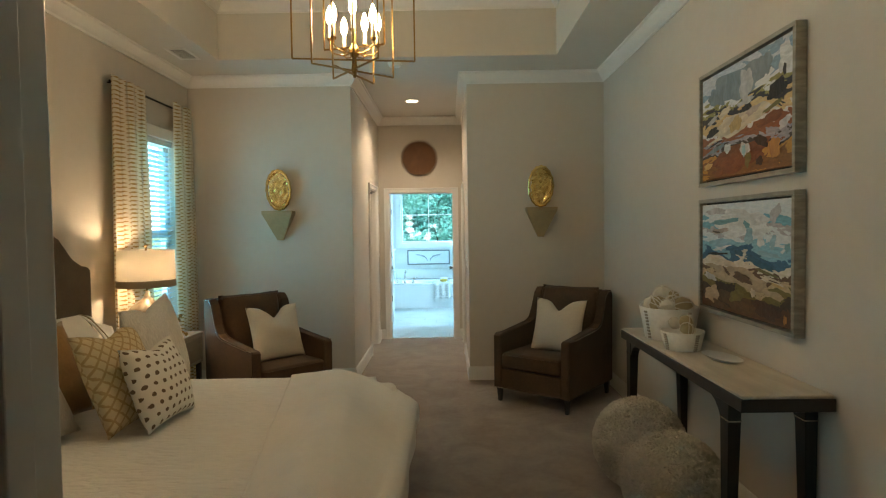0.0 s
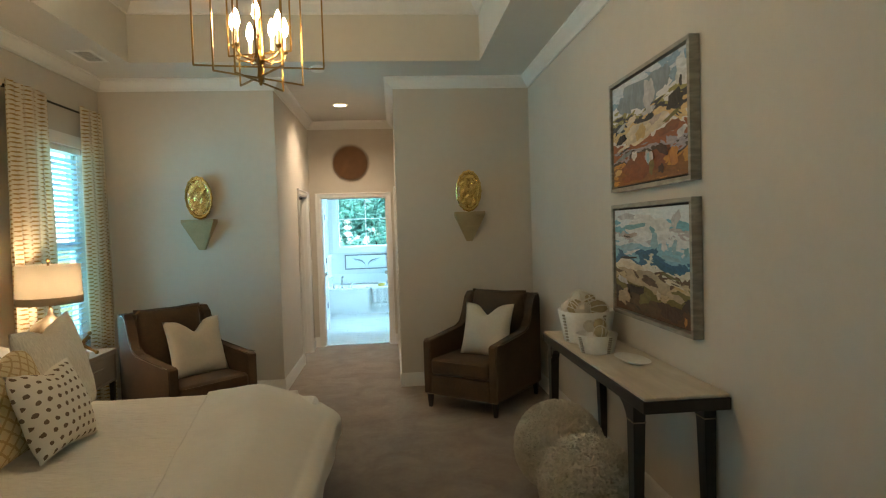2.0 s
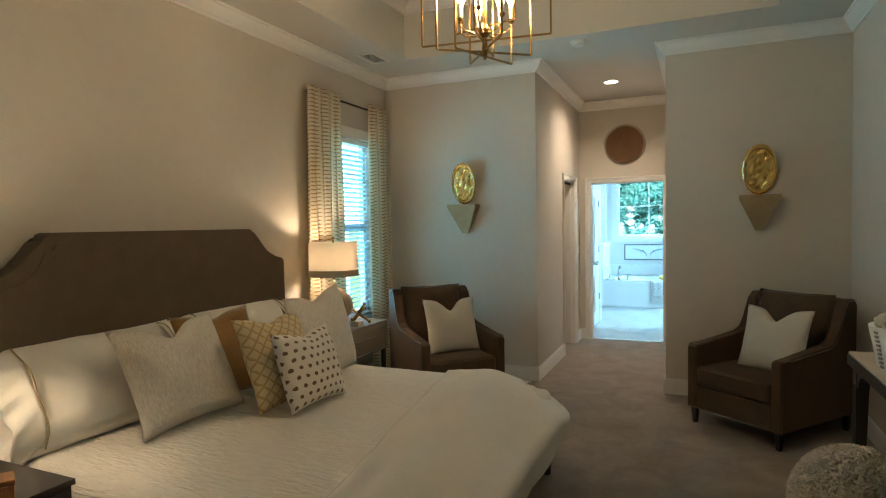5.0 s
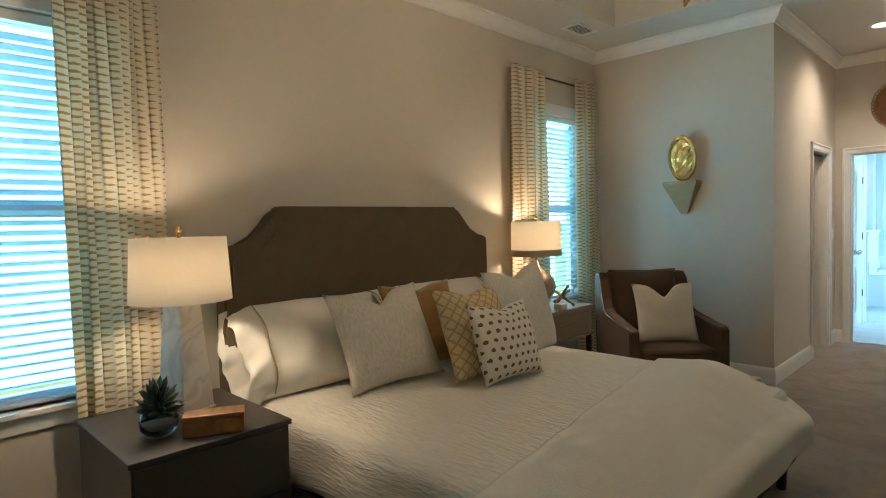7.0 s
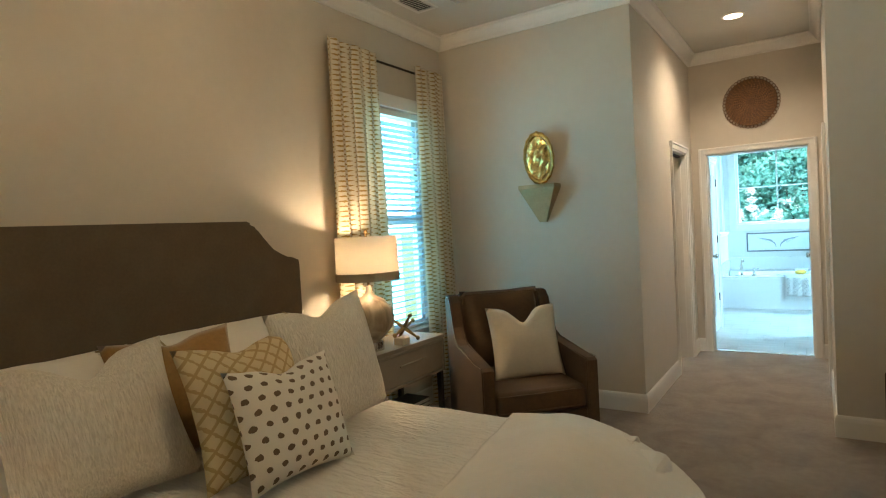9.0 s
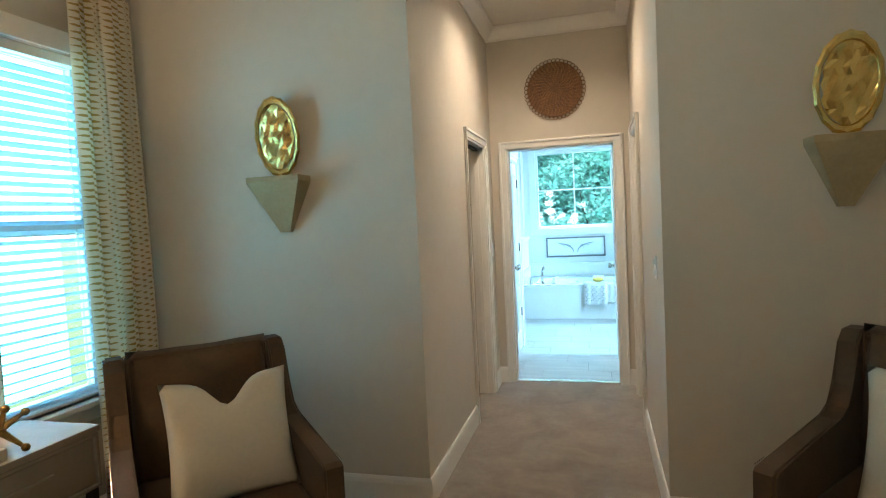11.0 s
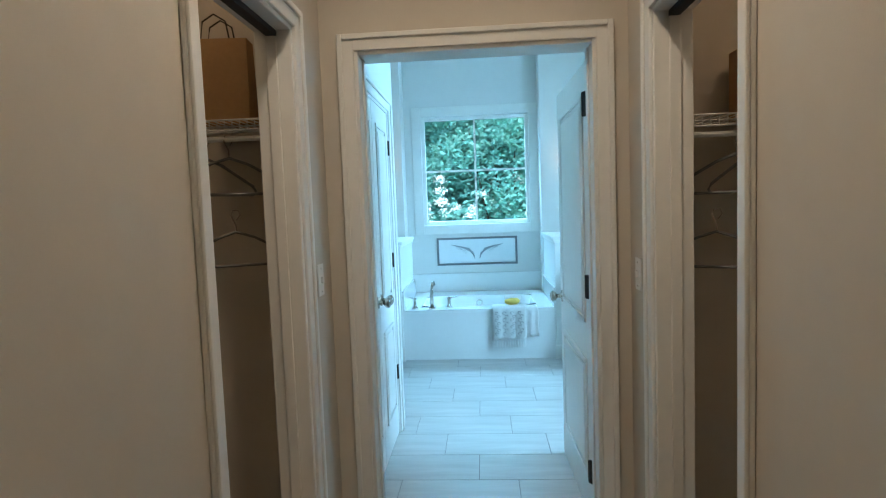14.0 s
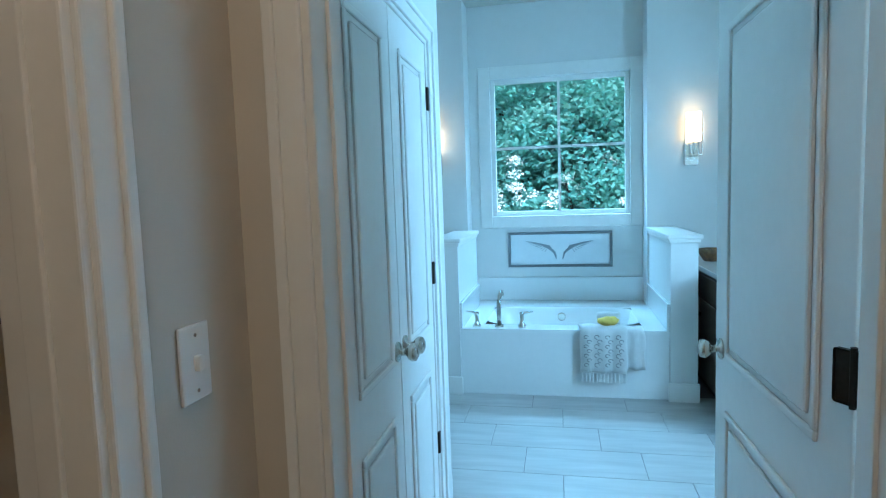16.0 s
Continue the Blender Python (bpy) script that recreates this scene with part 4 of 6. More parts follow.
def drape(name, x0, x1, y0, y1, top, drop, material, label, seed, ripple, nx=70, ny=90, foot=True, puff=0.0, edge_wave=0.02, skew=0.0):
    """Cloth over the mattress: flat on top, falling over the two long sides and the foot."""
    bm = bmesh.new()
    side = 0.30 if foot else 0.36
    verts = []
    total = (y1 - y0) + 2 * side
    fx = (x1 - x0) + (side if foot else 0)
    for j in range(nx + 1):
        line = []
        s = fx * j / nx
        for i in range(ny + 1):
            q = -side + total * i / ny
            oy = -q if q < 0 else max(0, q - (y1 - y0))
            ox = max(0, s - (x1 - x0))
            y = min(max(q, 0), y1 - y0)
            x = min(s, x1 - x0)
            over = level = math.hypot(oy, ox)
            if foot:
                # rounded foot corners
                rad, mid = 0.34, (y1 - y0) / 2
                cy, cx = abs(q - mid) - (mid - rad), s - (x1 - x0 - rad)
                if cy > 0 and cx > 0:
                    level = math.hypot(cy, cx)
                    dy, dx = cy / level, cx / level
                    away = level - rad
                else:
                    dy, dx = (1, 0) if cy > cx else (0, 1)
                    away = max(cy, cx) - rad
                over = max(0, away)
                y = q - math.copysign(dy * over, q - mid)
                x = s - dx * over
                oy, ox, level = dy, dx, 1.0
                over = side * 1.2 * math.tanh(over / (side * 1.2))
            yy, xx = y0 + y, x0 + x + skew * (1 - y / (y1 - y0)) * (1 - x / (x1 - x0))
            z = top
            if puff:
                inside = -away
                start = min(1, x / 0.40)
                start = start * start * (3 - 2 * start)
                z += puff * min(1, max(0, inside) / 0.30) ** 0.6 * start - 0.045 * (1 - start)
                z += puff * 0.08 * math.exp(-((x - 0.40) / 0.14) ** 2)
                z -= 0.09 * math.exp(-((x1 - x0 - x) ** 2 + (y1 - y0 - y) ** 2) / 0.16) + 0.07 * math.exp(-((x1 - x0 - x) / 0.25) ** 2)
            if over > 0:
                r = 0.07
                a = min(over / r, math.pi / 2)
                out = r * math.sin(a)
                down = r * (1 - math.cos(a)) + max(0, over - r * math.pi / 2)
                down *= drop / side
                if puff:
                    down *= 1 - 0.40 * math.exp(-((x1 - x0 - x) ** 2 + (y1 - y0 - y) ** 2) / 0.16)
                ny_, nx_ = (oy / level) * (-1 if q < total / 2 - side else 1), ox / level
                wave = edge_wave * (ny_ * ny_ * math.sin(xx * 11 + seed) + nx_ * nx_ * math.sin(yy * 11 + seed)) * min(1, down / 0.15)
                yy += ny_ * (out + wave)
                xx += nx_ * (out + wave)
                z -= down
            z += ripple * (noise.noise((xx * 3.2, yy * 3.2, seed)) + 0.5 * noise.noise((xx * 8, yy * 8, seed + 5)))
            line.append(bm.verts.new((xx, yy, z)))
        verts.append(line)
    for j in range(nx):
        for i in range(ny):
            bm.faces.new((verts[j][i], verts[j][i + 1], verts[j + 1][i + 1], verts[j + 1][i]))
    ob = tagged(mesh_ob(name, bm, material, True), label, name.split("_")[0])
    mod = ob.modifiers.new("thickness", "SOLIDIFY")
    mod.thickness, mod.offset = 0.012, 1.0
    return ob


M_QUILT = banded("ruched_coverlet", (0.735, 0.70, 0.635), (0.79, 0.755, 0.69), (4, 15, 24), 0.95, 0.9, depth=0.016)
drape("coverlet", -2.30, -0.45, BYA + 0.02, BYB - 0.02, 0.530, 0.32, M_QUILT, "white ruched coverlet hanging over the bed sides", 3.0, 0.006, foot=False)
drape("duvet", -1.02, BX1 + 0.04, BYA - 0.03, BYB + 0.03, 0.585, 0.22, M_DUVET, "cream puffed duvet folded over the lower half of the bed", 8.0, 0.013, puff=0.062, edge_wave=0.007, skew=0.34)

# pillows against the headboard
def lean(x, y, z, back, turn, roll=0.0):
    """Pose of a cushion whose front looks towards +x, leaning back by degrees."""
    return Matrix.Translation((x, y, z)) @ pose(0, 0, 0, 0, 0, 90 + turn) @ pose(0, 0, 0, -back, 0, 0) @ pose(0, 0, 0, 0, roll, 0)


def sleeping_pillow(m, label, seed):
    """A soft pillow in an open-ended case: corded hem and loose double flange at both ends."""
    ob = make_cushion("bed_pillow", label, cushion(0.94, 0.54, 0.27, 0.05, 0, seed, 22, crease=0.016), M_WHITECLOTH, m)
    for sx in (-1, 1):
        for layer in (-1, 1):
            fl = bmesh.new()
            rows = []
            for i in range(9):
                u = i / 8
                line = []
                for j in range(25):
                    v = -1 + 2 * j / 24
                    bulge = math.sqrt(max(0.0, 1 - v * v))
                    y_ = layer * (0.090 * bulge * (1 - 0.30 * u) + 0.012) + 0.030 * u * math.sin(v * 6.5 + seed + layer) + 0.014 * u * math.sin(v * 15 + layer * 2)
                    z_ = 0.27 + v * (0.245 + 0.03 * u) - 0.05 * u * u + 0.014 * u * math.sin(v * 9 + seed)
                    line.append(fl.verts.new((sx * (0.375 + (0.165 + 0.02 * layer) * u + 0.018 * u * math.sin(v * 5 + layer)), y_, z_)))
                rows.append(line)
            for p, q in zip(rows, rows[1:]):
                for j in range(24):
                    fl.faces.new((p[j], p[j + 1], q[j + 1], q[j]))
            f_ = part("flange", fl, M_WHITECLOTH, ob, "loose ruffled flange", True)
            md = f_.modifiers.new("thickness", "SOLIDIFY")
            md.thickness = 0.004
        part("cord", tube([(sx * (0.382 + 0.006 * math.sin(a * 0.9)), -0.112 * math.cos(a * 0.157 - 1.57) - 0.008, 0.27 + 0.25 * math.sin(a * 0.157 - 1.57)) for a in range(21)], 0.0042, 6), M_SHELF, ob, "tan piped cord", True)
    return ob


sleeping_pillow(lean(-2.08, 2.10, 0.545, 34, -3), "white sleeping pillow in a flanged case with a tan cord", 3)
sleeping_pillow(lean(-2.12, 3.14, 0.545, 32, 2), "white sleeping pillow in a flanged case, half hidden behind others", 4)
make_cushion("throw_pillow", "large nubby cream textured pillow", cushion(0.60, 0.555, 0.22, 0.09, 0.09, 5), M_NUBBY, lean(-1.785, 2.275, 0.555, 27, -6, -2))
make_cushion("throw_pillow", "large nubby cream textured pillow", cushion(0.66, 0.58, 0.20, 0.08, 0.05, 6), M_NUBBY, lean(-1.62, 3.21, 0.555, 13, 5, -3))
make_cushion("throw_pillow", "mustard velvet pillow propped behind the others", cushion(0.55, 0.52, 0.18, 0.09, 0.03, 7), M_MUSTARD, lean(-1.93, 2.66, 0.555, 20, -4))
make_cushion("throw_pillow", "tan pillow with a woven diamond lattice", cushion(0.51, 0.52, 0.17, 0.10, 0.03, 8), M_LATTICE, lean(-1.525, 2.685, 0.555, 22, -3, 1))
make_cushion("throw_pillow", "white pillow with brown painted dots", cushion(0.48, 0.43, 0.18, 0.10, 0.03, 9), M_DOTS, lean(-1.375, 2.725, 0.555, 20, -1, 2))


# nightstands
ns = thing("nightstand", "dark grey lacquered box nightstand beside the bed", "nightstand", pose(-1.915, 1.195, 0))
part("body", box(-0.335, 0.335, -0.295, 0.295, 0.06, 0.598, 0.004), M_GREYWOOD, ns)
part("top", box(-0.345, 0.345, -0.305, 0.305, 0.5985, 0.62, 0.003), M_GREYWOOD, ns)
for z0, z1 in ((0.09, 0.335), (0.345, 0.59)):
    part("drawer_front", box(0.3345, 0.344, -0.285, 0.285, z0, z1, 0.003), M_GREYWOOD, ns)
part("plinth", box(-0.31, 0.31, -0.27, 0.27, 0, 0.0605), M_DARK, ns)
nn = thing("nightstand", "taupe one-drawer nightstand on dark tapered legs", "nightstand", pose(-2.275, 4.33, 0))
part("case", box(-0.205, 0.190, -0.36, 0.36, 0.42, 0.648, 0.003), M_TAUPE, nn)
part("top", box(-0.21, 0.21, -0.37, 0.37, 0.6485, 0.676, 0.004), M_TAUPE, nn)
fr = bmesh.new()
for a, b, c, d in ((-0.36, 0.36, 0.42, 0.435), (-0.36, 0.36, 0.633, 0.648), (-0.36, -0.345, 0.435, 0.633), (0.345, 0.36, 0.435, 0.633)):
    add_box(fr, 0.1895, 0.21, a, b, c, d, 0.002)
part("face_frame", fr, M_TAUPE, nn)
dr = part("drawer_front", box(0.1895, 0.200, -0.34, 0.34, 0.44, 0.628, 0.003), M_TAUPE, nn)
part("drawer_pull", box(0.1995, 0.212, -0.15, 0.15, 0.545, 0.560, 0.004), M_TAUPE, dr)
for x in (-0.18, 0.18):
    for y in (-0.335, 0.335):
        part("leg", prism([(x - 0.018, 0.42), (x + 0.018, 0.42), (x + 0.012, 0.0), (x - 0.012, 0.0)], y - 0.016, y + 0.016), M_DARK, nn)
part("shelf", box(-0.19, 0.19, -0.34, 0.34, 0.135, 0.155, 0.003), M_DARK, nn)
for i in range(3):
    bk = thing("shelf_book", "dark closed book lying on the nightstand shelf", "book", pose(-2.25, 4.46, 0.155 + i * 0.03), "books on the nightstand shelf")
    part("cover", box(-0.10, 0.10, -0.14, 0.14, 0, 0.029, 0.003), M_BLACK if i != 1 else M_GREYWOOD, bk)
    part("page_block", box(-0.095, 0.1005, -0.135, 0.135, 0.004, 0.025), M_WHITECLOTH, bk)


def table_lamp(m, base_outline, base_mat, label, z_shade, r0, r1, h, band, square=None):
    ob = thing("table_lamp", label, "lamp", m)
    if square:
        part("base", square, base_mat, ob)
    else:
        part("base", lathe(base_outline, 36), base_mat, ob, smooth=True)
    part("stem", lathe([(0, 0.30), (0.008, 0.30), (0.008, z_shade + h + 0.01), (0, z_shade + h + 0.01)], 10), M_BRASS, ob)
    t = 0.003
    shade = part("shade", lathe([(r0, z_shade), (r1, z_shade + h), (r1 - t, z_shade + h), (r0 - t, z_shade), (r0, z_shade)], 48), M_SHADE, ob, "off-white linen drum shade, lit", True)
    if band:
        f = band / h
        part("shade_band", lathe([(r0 + 0.0022, z_shade - 0.001), (r0 + (r1 - r0) * f + 0.0022, z_shade + band), (r0 + (r1 - r0) * f + 0.0008, z_shade + band), (r0 + 0.0008, z_shade - 0.001), (r0 + 0.0022, z_shade - 0.001)], 48), M_SHADEBAND, shade, "tan band")
    part("finial", lathe([(0, z_shade + h + 0.008), (0.009, z_shade + h + 0.012), (0.006, z_shade + h + 0.02), (0.014, z_shade + h + 0.03), (0.010, z_shade + h + 0.043), (0, z_shade + h + 0.048)], 12), M_BRASS, ob)
    spider = bmesh.new()
    for a in range(3):
        c, s = math.cos(a * 2.094), math.sin(a * 2.094)
        tube([(0, 0, z_shade + h - 0.012), (c * (r1 - 0.004), s * (r1 - 0.004), z_shade + h - 0.012)], 0.0022, 5, spider)
    part("spider", spider, M_BRASS, ob)
    part("bulb", lathe([(0, z_shade + 0.10), (0.016, z_shade + 0.10), (0.032, z_shade + 0.15), (0.030, z_shade + 0.185), (0, z_shade + 0.205)], 14), M_LAMPBULB, ob, smooth=True)
    return ob


sq = bmesh.new()
add_box(sq, -0.085, 0.085, -0.085, 0.085, 0, 0.012, 0.003)
body = add_box(sq, -0.08, 0.08, -0.08, 0.08, 0.012, 0.475, 0.006)
for v in sq.verts:
    if v.co.z > 0.02:
        k = 1 - 0.38 * (v.co.z - 0.012) / 0.488
        v.co.x *= k
        v.co.y *= k
table_lamp(pose(-2.02, 1.255, 0.62, 0, 0, 20), None, M_MARBLE, "table lamp with tapered white marble base and drum shade, lit", 0.475, 0.205, 0.19, 0.27, 0, sq)
GL = [(0, 0.0), (0.075, 0.0), (0.075, 0.055), (0.055, 0.06), (0.085, 0.085), (0.135, 0.14), (0.152, 0.20), (0.140, 0.26), (0.095, 0.315), (0.045, 0.345), (0.022, 0.37), (0.014, 0.41), (0, 0.41)]
lampn = table_lamp(pose(-2.21, 4.085, 0.676), GL, M_GLAZE, "table lamp with round glazed base and banded drum shade, lit", 0.447, 0.20, 0.195, 0.272, 0.05)
part("base_foot", lathe([(0, 0.0005), (0.078, 0.0005), (0.078, 0.056), (0, 0.056)], 32), M_CHROME, lampn, "dull metal foot")

# decor on the nightstands
pot = thing("potted_succulent", "dark green succulent in a small clear glass bowl", "plant", pose(-1.80, 1.07, 0.62) @ Matrix.Scale(1.3, 4))
part("bowl", lathe([(0, 0), (0.035, 0.0), (0.052, 0.02), (0.055, 0.045), (0.048, 0.07), (0.045, 0.07), (0.051, 0.045), (0.048, 0.022), (0, 0.006)], 24), M_CLEAR, pot, "clear glass bowl", True)
part("pebble_bed", lathe([(0, 0.007), (0.044, 0.022), (0.046, 0.036), (0, 0.042)], 18), M_CREAM, pot)
rnd = random.Random(5)
leaf_bm = lathe([(0, 0), (0.006, 0.004), (0.010, 0.03), (0.008, 0.055), (0, 0.075)], 6)
lf = part("leaf", leaf_bm, M_LEAF, pot)
lf.matrix_local = pose(0, 0, 0.05)
for i in range(46):
    o = new("leaf", lf.data)
    o.parent = pot
    tilt = 15 + 72 * (i / 46)
    o.matrix_local = pose(0, 0, 0.055 + 0.045 * (1 - i / 46), 0, tilt, i * 137.5) @ Matrix.Scale(rnd.uniform(0.75, 1.1), 4)
wb = thing("wooden_box", "small acacia wood trinket box with a lid", "box", pose(-1.665, 1.225, 0.62, 0, 0, 62) @ Matrix.Scale(1.2, 4))
part("body", box(-0.09, 0.09, -0.038, 0.038, 0, 0.05, 0.003), M_BOXWOOD, wb)
part("lid", box(-0.092, 0.092, -0.040, 0.040, 0.0505, 0.066, 0.003), M_BOXWOOD, wb)
jack = thing("brass_jack", "brass jack-shaped ornament with ball ends", "ornament", pose(-2.12, 4.31, 0.676))
part("stand_block", box(-0.045, 0.03, -0.06, 0.02, 0, 0.045, 0.004), M_CREAM, jack, "small pale box")
jm = pose(-0.03, 0.04, 0.098, 20, 35, 15)
for a, b in (((-0.115, 0, 0), (0.115, 0, 0)), ((0, -0.115, 0), (0, 0.115, 0)), ((0, 0, -0.115), (0, 0, 0.115))):
    p, q = jm @ Vector(a), jm @ Vector(b)
    p.z, q.z = max(p.z, 0.016), max(q.z, 0.016)
    mid = (p + q) / 2
    part("arm", tube([p, mid, q], [0.006, 0.016, 0.006], 8), M_BRASS, jack)
    for e in (p, q):
        part("ball", lathe([(0, -0.016), (0.011, -0.011), (0.016, 0), (0.011, 0.011), (0, 0.016)], 14, Matrix.Translation(e)), M_BRASS, jack, smooth=True)


# armchairs
def armchair(m):
    """Faces -y, origin on the floor under its middle."""
    ob = thing("armchair", "brown velvet armchair with sloping wings and nailhead trim", "armchair", m, "pair of armchairs")
    w, d = 0.365, 0.425
    sidep = [(-d, 0.122), (d, 0.122), (d + 0.01, 0.90), (d - 0.02, 0.945), (d - 0.10, 0.945), (d - 0.15, 0.90), (d - 0.20, 0.74), (d - 0.25, 0.665), (d - 0.32, 0.635), (-d + 0.02, 0.595), (-d, 0.58)]
    for s in (-1, 1):
        bm = prism(sidep, min(s * w, s * (w - 0.075)), max(s * w, s * (w - 0.075)), "x")
        bmesh.ops.bevel(bm, geom=[e for e in bm.edges if abs(e.verts[0].co.x - e.verts[1].co.x) < 1e-6], offset=0.008, segments=2, affect="EDGES")
        arm = part("side_wing", bm, M_VELVET, ob)
        nails = bmesh.new()
        pts = [Vector((0, a, b)) for a, b in sidep[3:]]
        for p, q in zip(pts, pts[1:]):
            k = max(1, int((q - p).length / 0.014))
            for i in range(k):
                c = p.lerp(q, i / k)
                inwards = Vector((0, 0.012, -0.010)) if c.z > 0.6 and c.y > -d + 0.03 else Vector((0, 0.012, 0))
                lathe([(0.0048, 0), (0.0035, 0.0025), (0, 0.0032)], 6, Matrix.Translation((s * (w + 0.0002), c.y + inwards.y * 0.6, c.z + inwards.z)) @ pose(0, 0, 0, 0, 90 * s, 0), nails)
        part("nailhead_trim", nails, M_CHROME, arm, "row of pewter nailheads")["kind"] = "stuff"
    part("back", box(-w + 0.076, w - 0.076, d - 0.13, d, 0.122, 0.945, 0.02), M_VELVET, ob)
    back = cushion(2 * w - 0.16, 0.56, 0.17, 0.02, 0.0, 11, 14)
    bmesh.ops.transform(back, matrix=pose(0, d - 0.175, 0.415, -7, 0, 0), verts=back.verts)
    part("back_cushion", back, M_VELVET, ob, smooth=True)
    part("seat_base", box(-w + 0.076, w - 0.076, -d + 0.004, d - 0.131, 0.122, 0.295, 0.01), M_VELVET, ob)
    part("seat_cushion", box(-w + 0.08, w - 0.08, -d - 0.012, d - 0.15, 0.298, 0.442, 0.035, segments=3), M_VELVET, ob, smooth=True)
    for z in (0.322, 0.420):
        x_, y_ = w - 0.088, d + 0.010
        part("seat_piping", tube([(-x_, d - 0.20, z), (-x_, -y_ + 0.03, z), (-x_ + 0.008, -y_ + 0.008, z), (-x_ + 0.03, -y_, z), (0, -y_ - 0.002, z), (x_ - 0.03, -y_, z), (x_ - 0.008, -y_ + 0.008, z), (x_, -y_ + 0.03, z), (x_, d - 0.20, z)], 0.0055, 6), M_VELVET, ob, smooth=True)
    part("back_piping", tube([(-w + 0.085, d - 0.135, 0.62), (-w + 0.09, d - 0.135, 0.93), (-w + 0.11, d - 0.135, 0.947), (w - 0.11, d - 0.135, 0.947), (w - 0.09, d - 0.135, 0.93), (w - 0.085, d - 0.135, 0.62)], 0.005, 6), M_VELVET, ob, smooth=True)
    trim = box(-w - 0.001, w + 0.001, -d - 0.003, -d + 0.003, 0.124, 0.132, 0.001)
    part("front_nailhead_trim", trim, M_CHROME, ob, "row of pewter nailheads")
    for x in (-1, 1):
        for y in (-1, 1):
            lb = box(-0.022, 0.022, -0.022, 0.022, 0, 0.123, 0.002)
            for v in lb.verts:
                if v.co.z < 0.05:
                    v.co.x *= 0.62
                    v.co.y *= 0.62
            bmesh.ops.transform(lb, matrix=pose(x * (w - 0.04), y * (d - 0.04), 0), verts=lb.verts)
            part("leg", lb, M_DARK, ob)
    return ob


ch = armchair(pose(0.985, 4.946, 0, 0, 0, -129 + 90))
copy_thing(ch, pose(-1.51, 4.71, 0, 0, 0, 46))


def chair_pillow(x, y, face, seed, label):
    m = Matrix.Translation((x, y, 0.425)) @ pose(0, 0, 0, 0, 0, face + 90) @ pose(0, 0, 0, -18, 0, 0)
    return make_cushion("chair_pillow", label, cushion(0.48, 0.48, 0.17, 0.07, 0.10, seed), M_CREAM, m)


chair_pillow(0.965, 4.815, -126, 21, "cream linen pillow with a dented top on the armchair")
chair_pillow(-1.385, 4.655, -44, 22, "cream linen pillow with a dented top on the armchair")

# console table
co = thing("console_table", "dark wood console table with pale stone top", "console table", pose(1.404, 2.905, 0))
part("stone_top", box(-0.185, 0.185, -0.80, 0.80, 0.818, 0.832, 0.004), M_TOP, co, "pale polished travertine top")
part("apron", box(-0.190, 0.190, -0.805, 0.805, 0.765, 0.8175, 0.004), M_DARK, co)
for x in (-1, 1):
    for y in (-1, 1):
        cy = y * 0.655
        lb = box(-0.028, 0.028, -0.040, 0.040, 0, 0.7655, 0.003)
        for v in lb.verts:
            k = 1 - v.co.z / 0.7655
            v.co.x = x * 0.160 + v.co.x * (1 - 0.36 * k) + x * 0.009 * k
            v.co.y = cy + v.co.y * (1 - 0.42 * k)
        leg = part("leg", lb, M_DARK, co)
        part("leg_band", box(x * 0.160 - 0.029, x * 0.160 + 0.029, cy - 0.0405, cy + 0.0405, 0.690, 0.697, 0.001), M_CHROME, leg, "thin metal band")
        corbel = prism([(cy - y * 0.036, 0.7655), (cy - y * 0.135, 0.7655), (cy - y * 0.092, 0.745), (cy - y * 0.062, 0.718), (cy - y * 0.044, 0.69), (cy - y * 0.036, 0.66)], x * 0.160 - 0.024, x * 0.160 + 0.024, "x")
        part("bracket", corbel, M_DARK, co)

# bowls on the console
def console_bowl(m, r, h, label, balls, seed):
    ob = thing("bowl", label, "bowl", m, "bowls on the console")
    part("body", lathe([(0, 0), (r * 0.76, 0), (r * 0.80, 0.006), (r, h), (r * 0.955, h), (r * 0.74, 0.014), (0, 0.014)], 32), M_CERAMIC, ob, smooth=True)
    for k in range(4):
        a = k * 90 + 20
        st = bmesh.new()
        for i in range(9):
            z = h * (0.08 + 0.1 * i)
            rr = r * (0.79 + 0.21 * z / h) + 0.003
            add_box(st, -0.003, 0.003, -0.011, 0.011, -h * 0.03, h * 0.03, 0.001, pose(0, 0, 0, 0, 0, a) @ pose(rr, 0, z, 0, 8, 0))
        part("stitched_seam", st, M_TAUPE, ob, "taupe stitched seam")
    rnd = random.Random(seed)
    for i in range(balls):
        a, q = i * 2.4, r * 0.62 * math.sqrt((i + 0.3) / balls)
        br = r * rnd.uniform(0.27, 0.36)
        ball = thing("decorative_ball", "woven dried-vine decorative ball lying in the bowl", "ornament", Matrix.Translation(m.translation) @ pose(q * math.cos(a), q * math.sin(a), h * 0.88 + br * 0.55 + (br * 0.9 if i < 2 else 0)), "decorative balls")
        part("core", lathe([(0, -br * 0.94), (br * 0.665, -br * 0.665), (br * 0.94, 0), (br * 0.665, br * 0.665), (0, br * 0.94)], 14), M_CREAM if i % 2 else M_SHELF, ball, smooth=True)
        vine = bmesh.new()
        for k in range(5):
            mm = pose(0, 0, 0, rnd.uniform(0, 180), rnd.uniform(0, 180), rnd.uniform(0, 180))
            tube([mm @ Vector((br * math.cos(t * 0.35), br * math.sin(t * 0.35), 0)) for t in range(19)], br * 0.055, 5, vine)
        part("vine", vine, M_CREAM, ball)
    return ob


